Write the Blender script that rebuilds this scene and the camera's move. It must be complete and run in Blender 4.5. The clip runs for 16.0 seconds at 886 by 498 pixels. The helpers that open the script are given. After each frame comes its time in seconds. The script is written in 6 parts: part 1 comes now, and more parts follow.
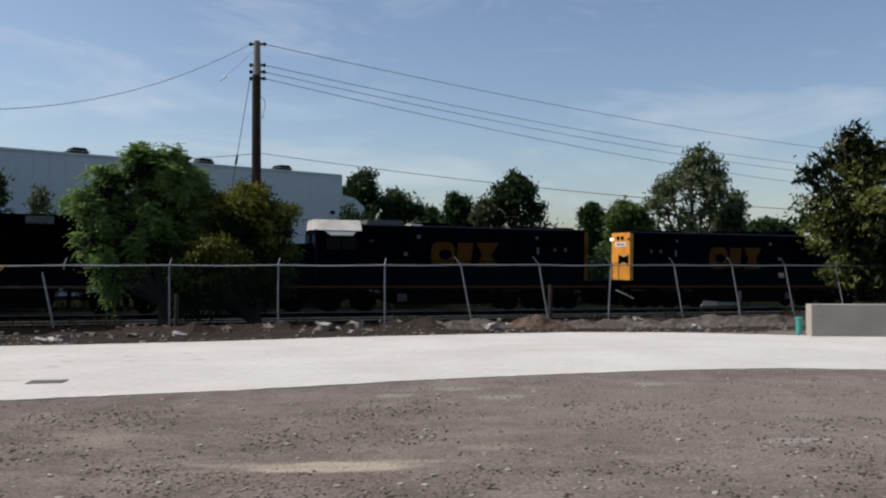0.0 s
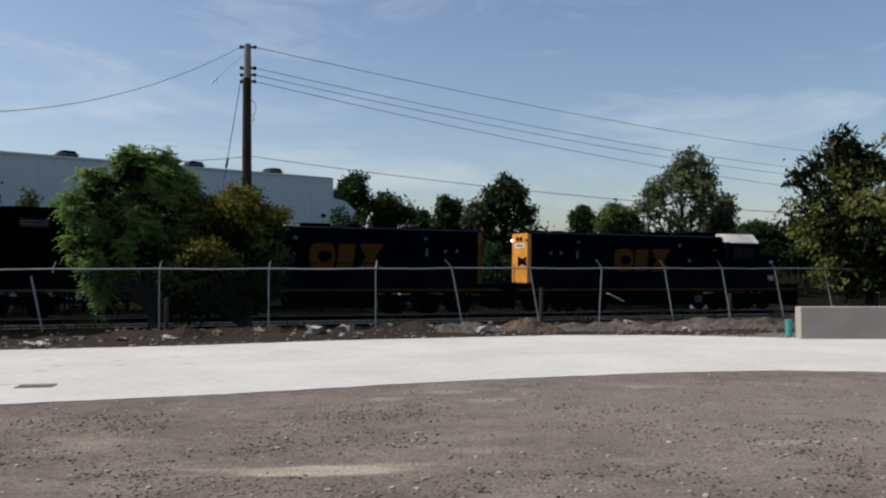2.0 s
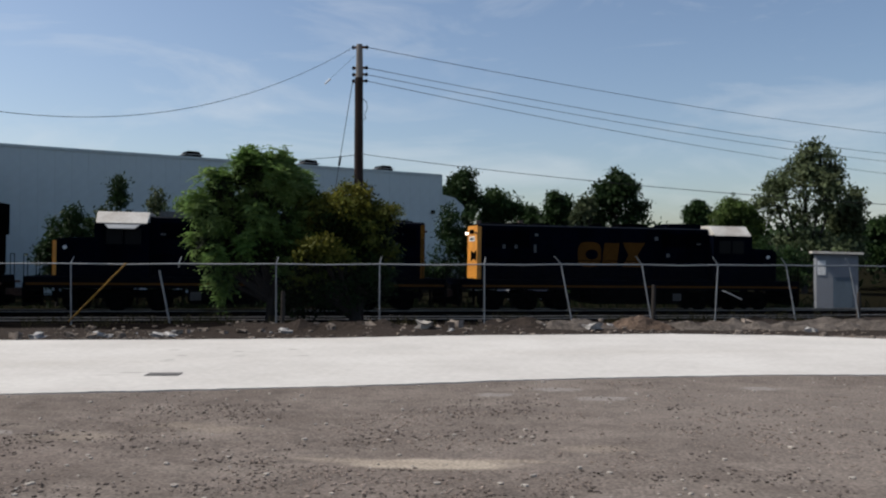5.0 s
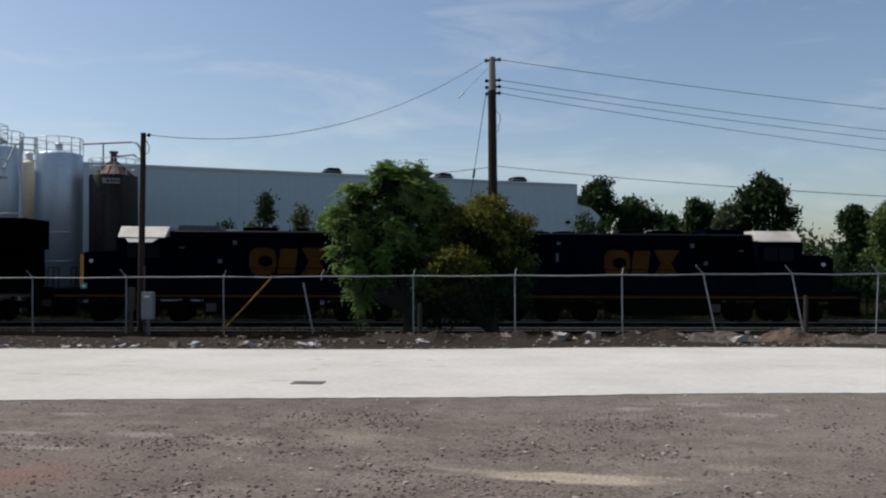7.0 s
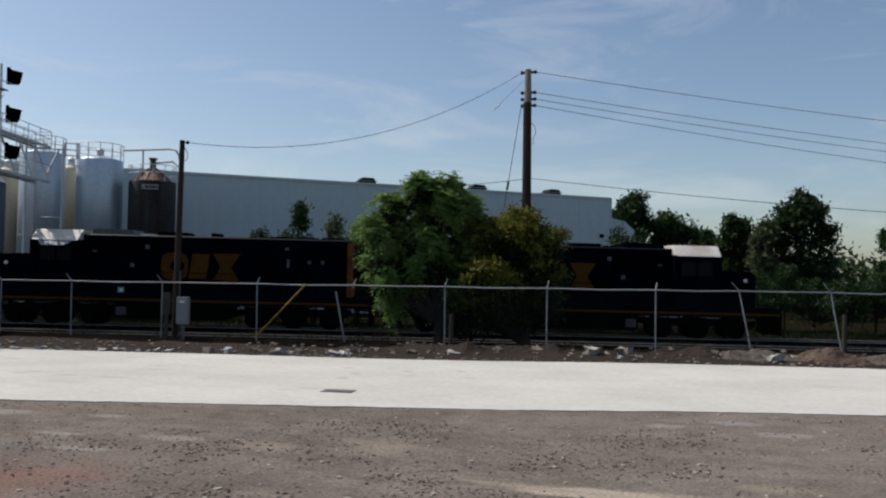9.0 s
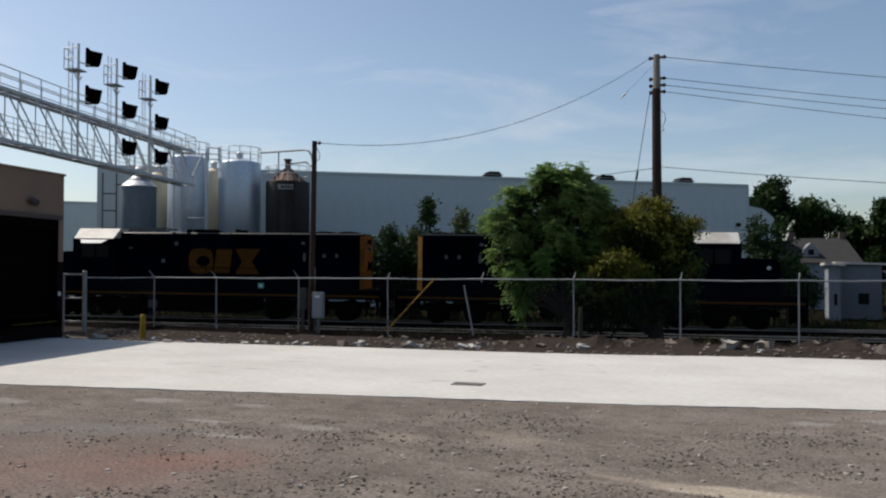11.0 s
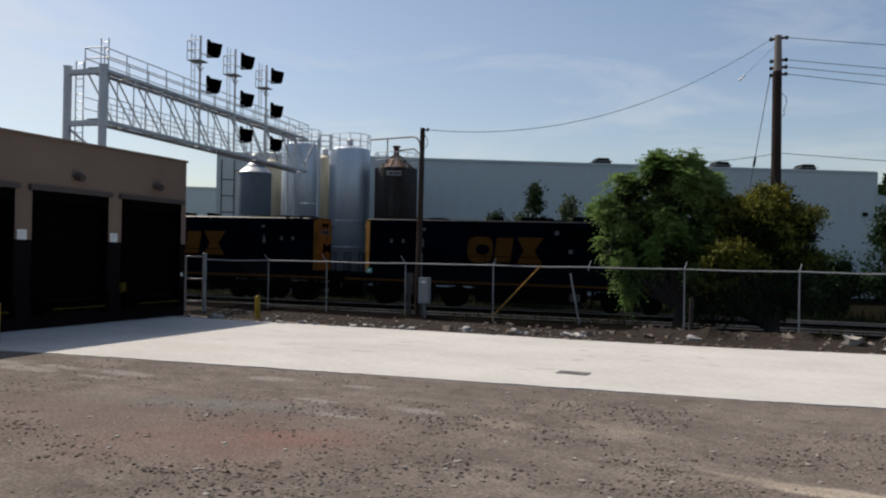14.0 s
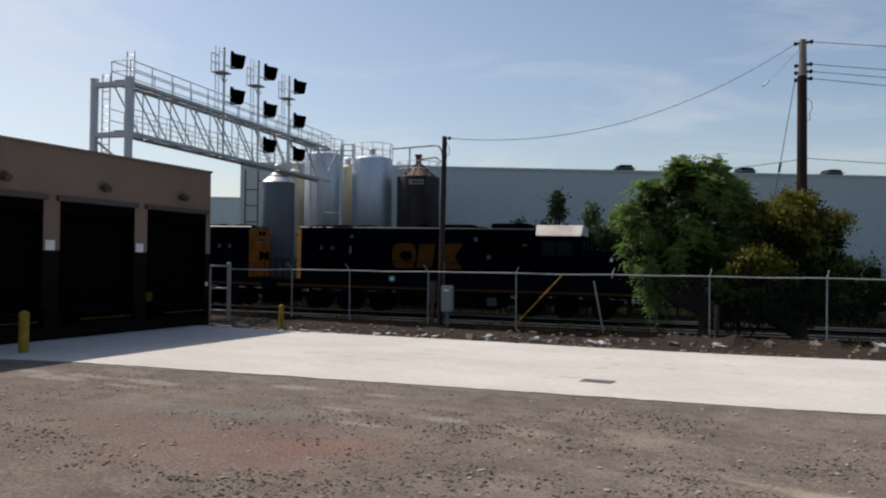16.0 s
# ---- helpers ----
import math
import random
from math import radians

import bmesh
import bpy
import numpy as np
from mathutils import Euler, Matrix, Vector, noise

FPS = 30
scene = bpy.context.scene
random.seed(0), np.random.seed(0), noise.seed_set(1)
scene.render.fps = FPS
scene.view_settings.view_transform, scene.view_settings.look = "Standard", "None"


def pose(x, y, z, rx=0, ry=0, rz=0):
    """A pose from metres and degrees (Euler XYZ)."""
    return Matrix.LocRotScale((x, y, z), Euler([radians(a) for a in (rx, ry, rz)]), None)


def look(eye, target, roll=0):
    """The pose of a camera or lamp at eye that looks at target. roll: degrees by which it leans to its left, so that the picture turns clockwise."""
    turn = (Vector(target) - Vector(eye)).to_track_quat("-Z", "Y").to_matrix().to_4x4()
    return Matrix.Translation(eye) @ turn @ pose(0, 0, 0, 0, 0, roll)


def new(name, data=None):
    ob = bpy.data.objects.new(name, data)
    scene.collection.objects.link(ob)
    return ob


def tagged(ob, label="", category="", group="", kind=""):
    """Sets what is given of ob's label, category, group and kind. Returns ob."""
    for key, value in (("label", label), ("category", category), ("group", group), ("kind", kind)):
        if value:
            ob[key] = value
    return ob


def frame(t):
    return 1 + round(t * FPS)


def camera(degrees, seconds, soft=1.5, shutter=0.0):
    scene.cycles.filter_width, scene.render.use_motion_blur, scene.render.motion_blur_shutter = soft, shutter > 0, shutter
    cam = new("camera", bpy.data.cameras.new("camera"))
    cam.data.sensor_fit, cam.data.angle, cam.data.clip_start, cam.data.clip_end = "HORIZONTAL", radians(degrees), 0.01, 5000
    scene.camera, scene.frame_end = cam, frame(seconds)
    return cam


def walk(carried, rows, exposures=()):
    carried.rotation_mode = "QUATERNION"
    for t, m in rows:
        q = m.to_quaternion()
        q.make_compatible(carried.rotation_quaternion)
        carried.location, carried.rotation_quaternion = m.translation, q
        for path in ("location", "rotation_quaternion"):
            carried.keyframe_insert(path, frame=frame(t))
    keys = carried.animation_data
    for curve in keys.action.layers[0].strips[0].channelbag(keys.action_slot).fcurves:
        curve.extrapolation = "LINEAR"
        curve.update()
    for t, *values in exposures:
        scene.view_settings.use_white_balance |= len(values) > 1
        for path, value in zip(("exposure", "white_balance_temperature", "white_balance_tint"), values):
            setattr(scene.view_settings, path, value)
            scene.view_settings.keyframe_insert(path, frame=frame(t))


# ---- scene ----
# ---------------------------------------------------------------- camera
EYE = (0.0, 0.0, 2.1)
cam = camera(57.0, 16.0, soft=2.2)
PATH = [  # seconds, yaw, pitch, roll
    (0.0, 0.00, 0.48, -0.01), (0.5, -0.68, 0.64, 0.07), (1.0, 0.22, 0.45, 0.48), (1.5, -0.76, 0.68, 0.28),
    (2.0, -0.63, 0.70, 0.04), (2.5, 0.31, 0.53, 0.04), (3.0, 1.06, 0.82, 0.09), (3.5, 1.97, 0.49, 0.39),
    (4.0, 3.99, 0.28, 0.44), (4.2, 5.01, 0.21, 0.35), (6.3, 10.74, 1.12, -0.60), (6.5, 12.51, 1.13, -0.36),
    (7.0, 16.44, 1.24, 0.41), (7.5, 17.20, 1.81, -0.62), (8.0, 18.08, 0.99, -0.53), (8.5, 17.76, 1.28, -0.54),
    (9.0, 18.69, 2.01, -0.75), (9.5, 20.23, 1.74, -0.30), (10.0, 23.75, 1.98, 0.57), (10.2, 24.84, 1.92, 0.56),
    (12.3, 31.03, 1.56, -0.74), (12.5, 31.73, 1.65, -0.69), (13.0, 32.57, 1.13, -0.89), (13.5, 33.48, 0.69, -0.89),
    (14.0, 35.04, 0.50, -0.90), (14.5, 35.58, 0.68, -1.03), (15.0, 35.86, 0.84, -0.60), (15.5, 36.00, 0.47, -0.77),
    (16.0, 36.63, 1.06, -0.59)]
walk(cam, [(t, pose(*EYE, 90 + p, r, y)) for t, y, p, r in PATH], exposures=[(0.0, 0.0, 6620, 11), (7.0, -0.06, 6620, 10), (8.5, -0.12, 6650, 9), (10.0, 0.02, 6720, 9), (13.0, -0.05, 6920, 11), (16.0, 0.0, 7050, 12)])

# ---------------------------------------------------------------- light
SUN_EL, SUN_AZ = 50.0, 88.0          # degrees above the horizon; degrees to the left of +y
world = bpy.data.worlds.new("sky")
scene.world = world
world.use_nodes = True
wn, wl = world.node_tree.nodes, world.node_tree.links
sky = wn.new("ShaderNodeTexSky")
sky.sky_type, sky.sun_disc = "NISHITA", False
sky.sun_elevation, sky.sun_rotation = radians(SUN_EL), radians(-SUN_AZ)
sky.altitude = 300.0
sky.air_density, sky.dust_density, sky.ozone_density = 1.0, 1.7, 2.1
# thin wisps of high cloud
wc, wm, w1, wr, wx = wn.new("ShaderNodeTexCoord"), wn.new("ShaderNodeMapping"), wn.new("ShaderNodeTexNoise"), wn.new("ShaderNodeMapRange"), wn.new("ShaderNodeMix")
wm.inputs["Scale"].default_value, wm.inputs["Rotation"].default_value = (2.2, 2.2, 9.0), (0.0, 0.25, 0.0)
w1.inputs["Scale"].default_value, w1.inputs["Detail"].default_value, w1.inputs["Roughness"].default_value, w1.inputs["Distortion"].default_value = 1.6, 7, 0.6, 0.6
wr.inputs["From Min"].default_value, wr.inputs["From Max"].default_value, wr.inputs["To Max"].default_value = 0.5, 0.82, 0.5
wx.data_type = "RGBA"
wx.inputs["B"].default_value = (6.2, 6.6, 7.0, 1)
wl.new(wc.outputs["Generated"], wm.inputs[0])
wl.new(wm.outputs[0], w1.inputs["Vector"])
wl.new(w1.outputs["Fac"], wr.inputs["Value"])
wl.new(wr.outputs[0], wx.inputs["Factor"])
wl.new(sky.outputs[0], wx.inputs["A"])
wl.new(wx.outputs["Result"], wn["Background"].inputs[0])
wn["Background"].inputs[1].default_value = 0.12
sun_data = bpy.data.lights.new("sun", "SUN")
sun_data.energy, sun_data.angle, sun_data.color = 4.8, radians(0.6), (1.0, 0.95, 0.88)
sun = new("sun", sun_data)
sa, se = radians(SUN_AZ), radians(SUN_EL)
sun.matrix_world = look((-60 * math.sin(sa), 60 * math.cos(sa), 80), (-60 * math.sin(sa) + math.sin(sa) * math.cos(se), 60 * math.cos(sa) - math.cos(sa) * math.cos(se), 80 - math.sin(se)))


# ---------------------------------------------------------------- materials
def mat(name, col, rough=0.8, metal=0.0, var=0.25, scale=3.0, fine=40.0, bump=0.15, tint=None, spec=0.5, streak=0.0, rand=0.0, bumpd=0.02, gain=1.0):
    """Colour varied at two scales, with relief; tint is the colour of the stains, streak stretches them upright."""
    m = bpy.data.materials.new(name)
    m.use_nodes = True
    n, l = m.node_tree.nodes, m.node_tree.links
    b = n["Principled BSDF"]
    b.inputs["Roughness"].default_value, b.inputs["Metallic"].default_value = rough, metal
    b.inputs["Specular IOR Level"].default_value = spec
    co = n.new("ShaderNodeTexCoord")
    mp = n.new("ShaderNodeMapping")
    mp.inputs["Scale"].default_value = (1, 1, 1 - 0.9 * streak)
    l.new(co.outputs["Object"], mp.inputs[0])
    big, small = n.new("ShaderNodeTexNoise"), n.new("ShaderNodeTexNoise")
    big.inputs["Scale"].default_value, small.inputs["Scale"].default_value = scale, fine
    big.inputs["Detail"].default_value, small.inputs["Detail"].default_value = 6, 5
    l.new(mp.outputs[0], big.inputs["Vector"])
    l.new(co.outputs["Object"], small.inputs["Vector"])
    ramp = n.new("ShaderNodeMapRange")
    ramp.inputs["From Min"].default_value, ramp.inputs["From Max"].default_value = 0.35, 0.68
    l.new(big.outputs["Fac"], ramp.inputs["Value"])
    mix = n.new("ShaderNodeMix")
    mix.data_type = "RGBA"
    mix.inputs["A"].default_value = (*col, 1)
    mix.inputs["B"].default_value = (*(tint or [c * (1 - var) for c in col]), 1)
    l.new(ramp.outputs[0], mix.inputs["Factor"])
    mul = n.new("ShaderNodeMix")
    mul.name = "grain"
    mul.data_type, mul.blend_type = "RGBA", "MULTIPLY"
    mul.inputs["Factor"].default_value = 1
    gr = n.new("ShaderNodeMapRange")
    gr.inputs["From Min"].default_value, gr.inputs["From Max"].default_value = 0.3, 0.7
    gr.inputs["To Min"].default_value, gr.inputs["To Max"].default_value = gain * (1 - var), gain * (1 + var * 0.6)
    l.new(small.outputs["Fac"], gr.inputs["Value"])
    last = gr.outputs[0]
    if rand:
        oi = n.new("ShaderNodeObjectInfo")
        gi = n.new("ShaderNodeNewGeometry")
        ad = n.new("ShaderNodeMath")
        ad.operation = "ADD"
        l.new(oi.outputs["Random"], ad.inputs[0])
        l.new(gi.outputs["Random Per Island"], ad.inputs[1])
        rr = n.new("ShaderNodeMapRange")
        rr.inputs["From Max"].default_value = 2
        rr.inputs["To Min"].default_value, rr.inputs["To Max"].default_value = 1 - rand, 1 + rand
        l.new(ad.outputs[0], rr.inputs["Value"])
        ml = n.new("ShaderNodeMath")
        ml.operation = "MULTIPLY"
        l.new(last, ml.inputs[0])
        l.new(rr.outputs[0], ml.inputs[1])
        last = ml.outputs[0]
    l.new(mix.outputs["Result"], mul.inputs["A"])
    l.new(last, mul.inputs["B"])
    l.new(mul.outputs["Result"], b.inputs["Base Color"])
    if bump:
        bp = n.new("ShaderNodeBump")
        bp.inputs["Strength"].default_value, bp.inputs["Distance"].default_value = bump, bumpd
        l.new(small.outputs["Fac"], bp.inputs["Height"])
        l.new(bp.outputs[0], b.inputs["Normal"])
    return m


def leaf_mat(name, col, dry, dark=0.6, thin=0.28):
    m = mat(name, col, 0.55, var=0.3, scale=0.5, fine=6, bump=0, tint=dry, spec=0.08, rand=dark)
    n, l = m.node_tree.nodes, m.node_tree.links
    b, o = n["Principled BSDF"], n["Material Output"]
    tr = n.new("ShaderNodeBsdfTranslucent")
    src = b.inputs["Base Color"].links[0].from_socket
    l.new(src, tr.inputs["Color"])
    ms = n.new("ShaderNodeMixShader")
    ms.inputs[0].default_value = thin
    l.new(b.outputs[0], ms.inputs[1])
    l.new(tr.outputs[0], ms.inputs[2])
    l.new(ms.outputs[0], o.inputs["Surface"])
    return m


M = dict(
    gravel=mat("gravel", (0.148, 0.124, 0.108), 0.95, var=0.42, scale=0.8, fine=26, bump=0.22, gain=0.9, bumpd=0.015, tint=(0.212, 0.18, 0.158), spec=0.05),
    dirt=mat("dirt", (0.046, 0.037, 0.032), 0.95, gain=0.85, var=0.4, scale=0.6, fine=14, bump=0.8, bumpd=0.05, tint=(0.036, 0.029, 0.024), spec=0.03),
    grey_dirt=mat("dry_grey_dirt", (0.115, 0.10, 0.088), 0.95, var=0.4, scale=0.8, fine=12, bump=0.8, bumpd=0.05, tint=(0.07, 0.06, 0.052), spec=0.03),
    ballast=mat("near_black_ballast", (0.010, 0.0085, 0.008), 0.95, var=0.5, scale=0.7, fine=18, bump=1.0, bumpd=0.06, tint=(0.007, 0.006, 0.0055), spec=0.0),
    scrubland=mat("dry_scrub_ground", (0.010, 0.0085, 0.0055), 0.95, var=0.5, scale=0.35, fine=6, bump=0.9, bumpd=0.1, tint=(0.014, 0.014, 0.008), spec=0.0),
    concrete=mat("pale_concrete", (0.56, 0.545, 0.515), 0.9, var=0.08, scale=0.45, fine=7, bump=0.15, gain=0.9, tint=(0.485, 0.468, 0.44), spec=0.1),
    wallconc=mat("precast_concrete", (0.36, 0.33, 0.29), 0.85, var=0.15, scale=1.2, fine=30, bump=0.2, tint=(0.30, 0.27, 0.235), spec=0.3),
    rubble=mat("rubble", (0.185, 0.155, 0.13), 0.9, gain=0.9, var=0.4, scale=2, fine=20, bump=0.4, rand=0.75, spec=0.1),
    stone=mat("loose_stone", (0.20, 0.165, 0.142), 0.9, var=0.35, scale=6, fine=40, bump=0.3, rand=0.85, spec=0.05, tint=(0.13, 0.105, 0.09)),
    dark_stone=mat("dark_crushed_stone", (0.118, 0.10, 0.09), 0.9, var=0.3, scale=6, fine=40, bump=0.3, rand=0.8, spec=0.05),
    galv=mat("galvanised_steel", (0.27, 0.285, 0.30), 0.6, 0.3, var=0.15, scale=2, fine=30, bump=0.05),
    white_steel=mat("pale_galvanised_steel", (0.52, 0.54, 0.56), 0.5, 0.3, var=0.1, scale=2, fine=30, bump=0.05),
    wood=mat("weathered_pole_wood", (0.048, 0.033, 0.029), 0.9, spec=0.05, var=0.4, scale=2.5, fine=25, bump=0.4, tint=(0.035, 0.025, 0.022), streak=0.9),
    wood_pale=mat("pale_bleached_wood", (0.20, 0.18, 0.165), 0.9, var=0.3, scale=4, fine=25, bump=0.3, tint=(0.2, 0.17, 0.15), streak=0.9),
    stub_wood=mat("grey_rotted_wood", (0.075, 0.066, 0.06), 0.9, var=0.35, scale=4, fine=25, bump=0.3, streak=0.9, spec=0.05),
    wire=mat("black_cable", (0.015, 0.015, 0.017), 0.8, var=0.1, bump=0, spec=0.1),
    mesh_wire=mat("weathered_fence_wire", (0.020, 0.021, 0.022), 0.8, 0.0, var=0.2, bump=0, spec=0.1),
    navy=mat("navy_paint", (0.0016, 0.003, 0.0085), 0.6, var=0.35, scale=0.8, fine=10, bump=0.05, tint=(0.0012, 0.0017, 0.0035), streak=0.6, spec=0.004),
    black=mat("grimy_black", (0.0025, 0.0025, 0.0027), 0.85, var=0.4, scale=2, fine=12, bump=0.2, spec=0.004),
    steel=mat("worn_rail_steel", (0.36, 0.33, 0.30), 0.5, 0.6, var=0.2, scale=3, fine=20, bump=0.05),
    rust=mat("rusty_steel", (0.16, 0.085, 0.055), 0.85, 0.2, var=0.4, scale=2, fine=20, bump=0.2, tint=(0.07, 0.04, 0.03)),
    shine=mat("roof_glint_paint", (0.008, 0.010, 0.015), 0.4, var=0.4, scale=1.5, fine=6, bump=0.05, spec=0.2),
    stencil=mat("worn_pale_stencil", (0.14, 0.145, 0.145), 0.8, var=0.4, scale=6, fine=20, bump=0, spec=0.1),
    yellow=mat("yellow_orange_paint", (0.72, 0.30, 0.035), 0.5, var=0.2, scale=1.5, fine=12, bump=0.03, tint=(0.5, 0.2, 0.03)),
    logo=mat("faded_orange_paint", (0.095, 0.040, 0.007), 0.7, spec=0.05, var=0.25, scale=1.5, fine=12, bump=0.0, tint=(0.075, 0.032, 0.006)),
    # darker copy of the yellow-orange, for the hood end turned from the sun
    shaded_orange=mat("shaded_orange_paint", (0.20, 0.085, 0.014), 0.75, spec=0.05, var=0.35, scale=1.5, fine=10, bump=0.02, tint=(0.10, 0.045, 0.010)),
    # dock yellow with the building's shade put into the colour
    shaded_yellow=mat("shaded_yellow_paint", (0.075, 0.055, 0.010), 0.8, spec=0.05, var=0.4, scale=3, fine=12, bump=0.03),
    iron=mat("grey_cast_iron", (0.10, 0.095, 0.09), 0.8, var=0.3, bump=0.1, spec=0.1),
    heap=mat("brown_earth_heap", (0.125, 0.09, 0.068), 0.95, var=0.45, scale=2.5, fine=14, bump=0.9, bumpd=0.06, tint=(0.075, 0.055, 0.043), spec=0.03),
    cream=mat("pale_roof_paint", (0.62, 0.60, 0.55), 0.6, var=0.15, scale=1.5, fine=12, bump=0.05, tint=(0.45, 0.41, 0.36)),
    litter=mat("dirty_pale_litter", (0.38, 0.37, 0.355), 0.7, var=0.35, scale=5, fine=25, bump=0.3),
    white=mat("white_paint", (0.75, 0.75, 0.73), 0.6, var=0.1, scale=3, fine=12, bump=0.02),
    teal=mat("teal_plastic", (0.04, 0.30, 0.27), 0.5, var=0.15, bump=0.02),
    corrug=mat("warehouse_panel", (0.50, 0.565, 0.57), 0.7, 0.0, var=0.04, scale=0.15, fine=2, bump=0.0, tint=(0.45, 0.51, 0.52), spec=0.15),
    tan=mat("tan_stucco", (0.23, 0.165, 0.128), 0.9, spec=0.1, var=0.1, scale=0.5, fine=20, bump=0.2, tint=(0.195, 0.14, 0.108)),
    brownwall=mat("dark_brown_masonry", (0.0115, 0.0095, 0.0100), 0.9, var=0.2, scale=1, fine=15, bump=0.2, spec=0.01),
    trim=mat("brown_metal_trim", (0.07, 0.05, 0.045), 0.6, var=0.15, bump=0.02),
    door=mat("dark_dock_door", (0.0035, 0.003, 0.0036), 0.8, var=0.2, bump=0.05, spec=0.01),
    grate=mat("worn_grey_iron", (0.18, 0.175, 0.17), 0.8, var=0.3, bump=0.1, spec=0.1),
    bollard=mat("faded_yellow_bollard_paint", (0.31, 0.205, 0.028), 0.7, var=0.25, scale=3, fine=12, bump=0.03, spec=0.15),
    leaf_h=leaf_mat("yellow_green_leaves", (0.072, 0.104, 0.022), (0.13, 0.128, 0.026), 0.4),
    tank=mat("brushed_aluminium_tank", (0.50, 0.57, 0.64), 0.42, 0.55, var=0.12, scale=1.2, fine=8, bump=0.03, tint=(0.42, 0.48, 0.55), streak=0.9),
    tank_rust=mat("rust_streaked_tank", (0.052, 0.053, 0.050), 0.7, 0.1, var=0.35, scale=1.1, fine=8, bump=0.1, tint=(0.022, 0.010, 0.008), streak=0.95, spec=0.2),
    rust_light=mat("pale_rusty_plate", (0.30, 0.225, 0.18), 0.8, 0.1, var=0.35, scale=2.5, fine=10, bump=0.1, tint=(0.12, 0.07, 0.05), spec=0.1),
    tank_grey=mat("dull_grey_tank", (0.115, 0.15, 0.185), 0.6, 0.2, var=0.15, scale=1, fine=8, bump=0.03, streak=0.9, spec=0.2),
    tank_cream=mat("cream_tank", (0.52, 0.46, 0.34), 0.6, 0.1, var=0.12, scale=1, fine=8, bump=0.03, streak=0.9),
    glass=mat("dark_window_glass", (0.006, 0.007, 0.008), 0.3, var=0.05, bump=0, spec=0.06),
    bark=mat("bark", (0.030, 0.024, 0.020), 0.95, var=0.4, scale=4, fine=25, bump=0.5),
    leaf_a=leaf_mat("green_leaves", (0.098, 0.182, 0.044), (0.165, 0.23, 0.08), 0.45, 0.45),
    leaf_b=leaf_mat("yellowing_leaves", (0.105, 0.142, 0.027), (0.205, 0.172, 0.029), 0.4, 0.38),
    # leaf colour with shade painted in, for crown interiors and trackside weeds
    leaf_shade=leaf_mat("shade_dark_leaves", (0.010, 0.019, 0.006), (0.014, 0.022, 0.007), 0.4),
    brace=mat("worn_orange_yellow_paint", (0.42, 0.23, 0.04), 0.7, var=0.35, scale=6, fine=20, bump=0.05, tint=(0.20, 0.12, 0.05), spec=0.1),
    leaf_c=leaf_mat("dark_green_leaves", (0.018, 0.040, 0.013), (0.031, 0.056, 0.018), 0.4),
    leaf_e=leaf_mat("olive_leaves", (0.070, 0.095, 0.022), (0.125, 0.125, 0.035), 0.4),
    leaf_g=leaf_mat("mid_green_leaves", (0.050, 0.085, 0.022), (0.075, 0.105, 0.03), 0.4),
    leaf_d=leaf_mat("grey_green_leaves", (0.065, 0.09, 0.042), (0.10, 0.12, 0.062), 0.35),
    grass=leaf_mat("dry_grass", (0.055, 0.046, 0.024), (0.035, 0.038, 0.016), 0.4),
    shingle=mat("grey_shingles", (0.022, 0.021, 0.022), 0.9, var=0.3, scale=2, fine=15, bump=0.3),
    siding=mat("dingy_pale_siding", (0.21, 0.225, 0.25), 0.7, var=0.1, bump=0.02),
    brick=mat("red_brick_wall", (0.13, 0.09, 0.075), 0.9, var=0.2, scale=2, fine=20, bump=0.2),
    lamp_glow=None)
g = bpy.data.materials.new("lit_marker_lamp")
g.use_nodes = True
g.node_tree.nodes["Principled BSDF"].inputs["Emission Color"].default_value = (1.0, 0.9, 0.75, 1)
g.node_tree.nodes["Principled BSDF"].inputs["Emission Strength"].default_value = 4.0
M["lamp_glow"] = g


# ---------------------------------------------------------------- building helpers
def pol(az, r):
    """Place on the plan at az degrees to the left of +y, r metres from the viewpoint."""
    return -r * math.sin(radians(az)), r * math.cos(radians(az))


TRK = 20.0
CT, ST = math.cos(radians(TRK)), math.sin(radians(TRK))


def trk(u, d):
    """Place on the plan, u along the railway and d across it."""
    return u * CT - d * ST, u * ST + d * CT


def rail_z(u):
    return -0.60 - 0.012 * max(-70.0, min(70.0, u))


def mesh_ob(name, bm, material, parent=None, label="", smooth=False):
    me = bpy.data.meshes.new(name)
    bm.to_mesh(me)
    bm.free()
    for m in (material if isinstance(material, (list, tuple)) else [material]):
        me.materials.append(m)
    if smooth:
        for p in me.polygons:
            p.use_smooth = True
    ob = new(name, me)
    if parent:
        ob.parent = parent
    if label:
        ob["label"] = label
    return ob


part = mesh_ob


def raw_ob(name, verts, faces, material, parent=None):
    me = bpy.data.meshes.new(name)
    me.from_pydata(verts, [], faces)
    me.materials.append(material)
    ob = new(name, me)
    if parent:
        ob.parent = parent
    return ob


def thing(name, m, label, category, group="", kind=""):
    ob = new(name)
    ob.empty_display_size = 0.2
    ob.matrix_world = m
    return tagged(ob, label, category, group, kind)


def box(bm, x0, y0, z0, x1, y1, z1, bevel=0.0, m=None):
    mat4 = Matrix.LocRotScale(((x0 + x1) / 2, (y0 + y1) / 2, (z0 + z1) / 2), None, (abs(x1 - x0), abs(y1 - y0), abs(z1 - z0)))
    r = bmesh.ops.create_cube(bm, size=1, matrix=(m @ mat4) if m else mat4)
    if bevel:
        es = {e for v in r["verts"] for e in v.link_edges}
        bmesh.ops.bevel(bm, geom=list(es), offset=bevel, segments=2, affect="EDGES")
    return bm


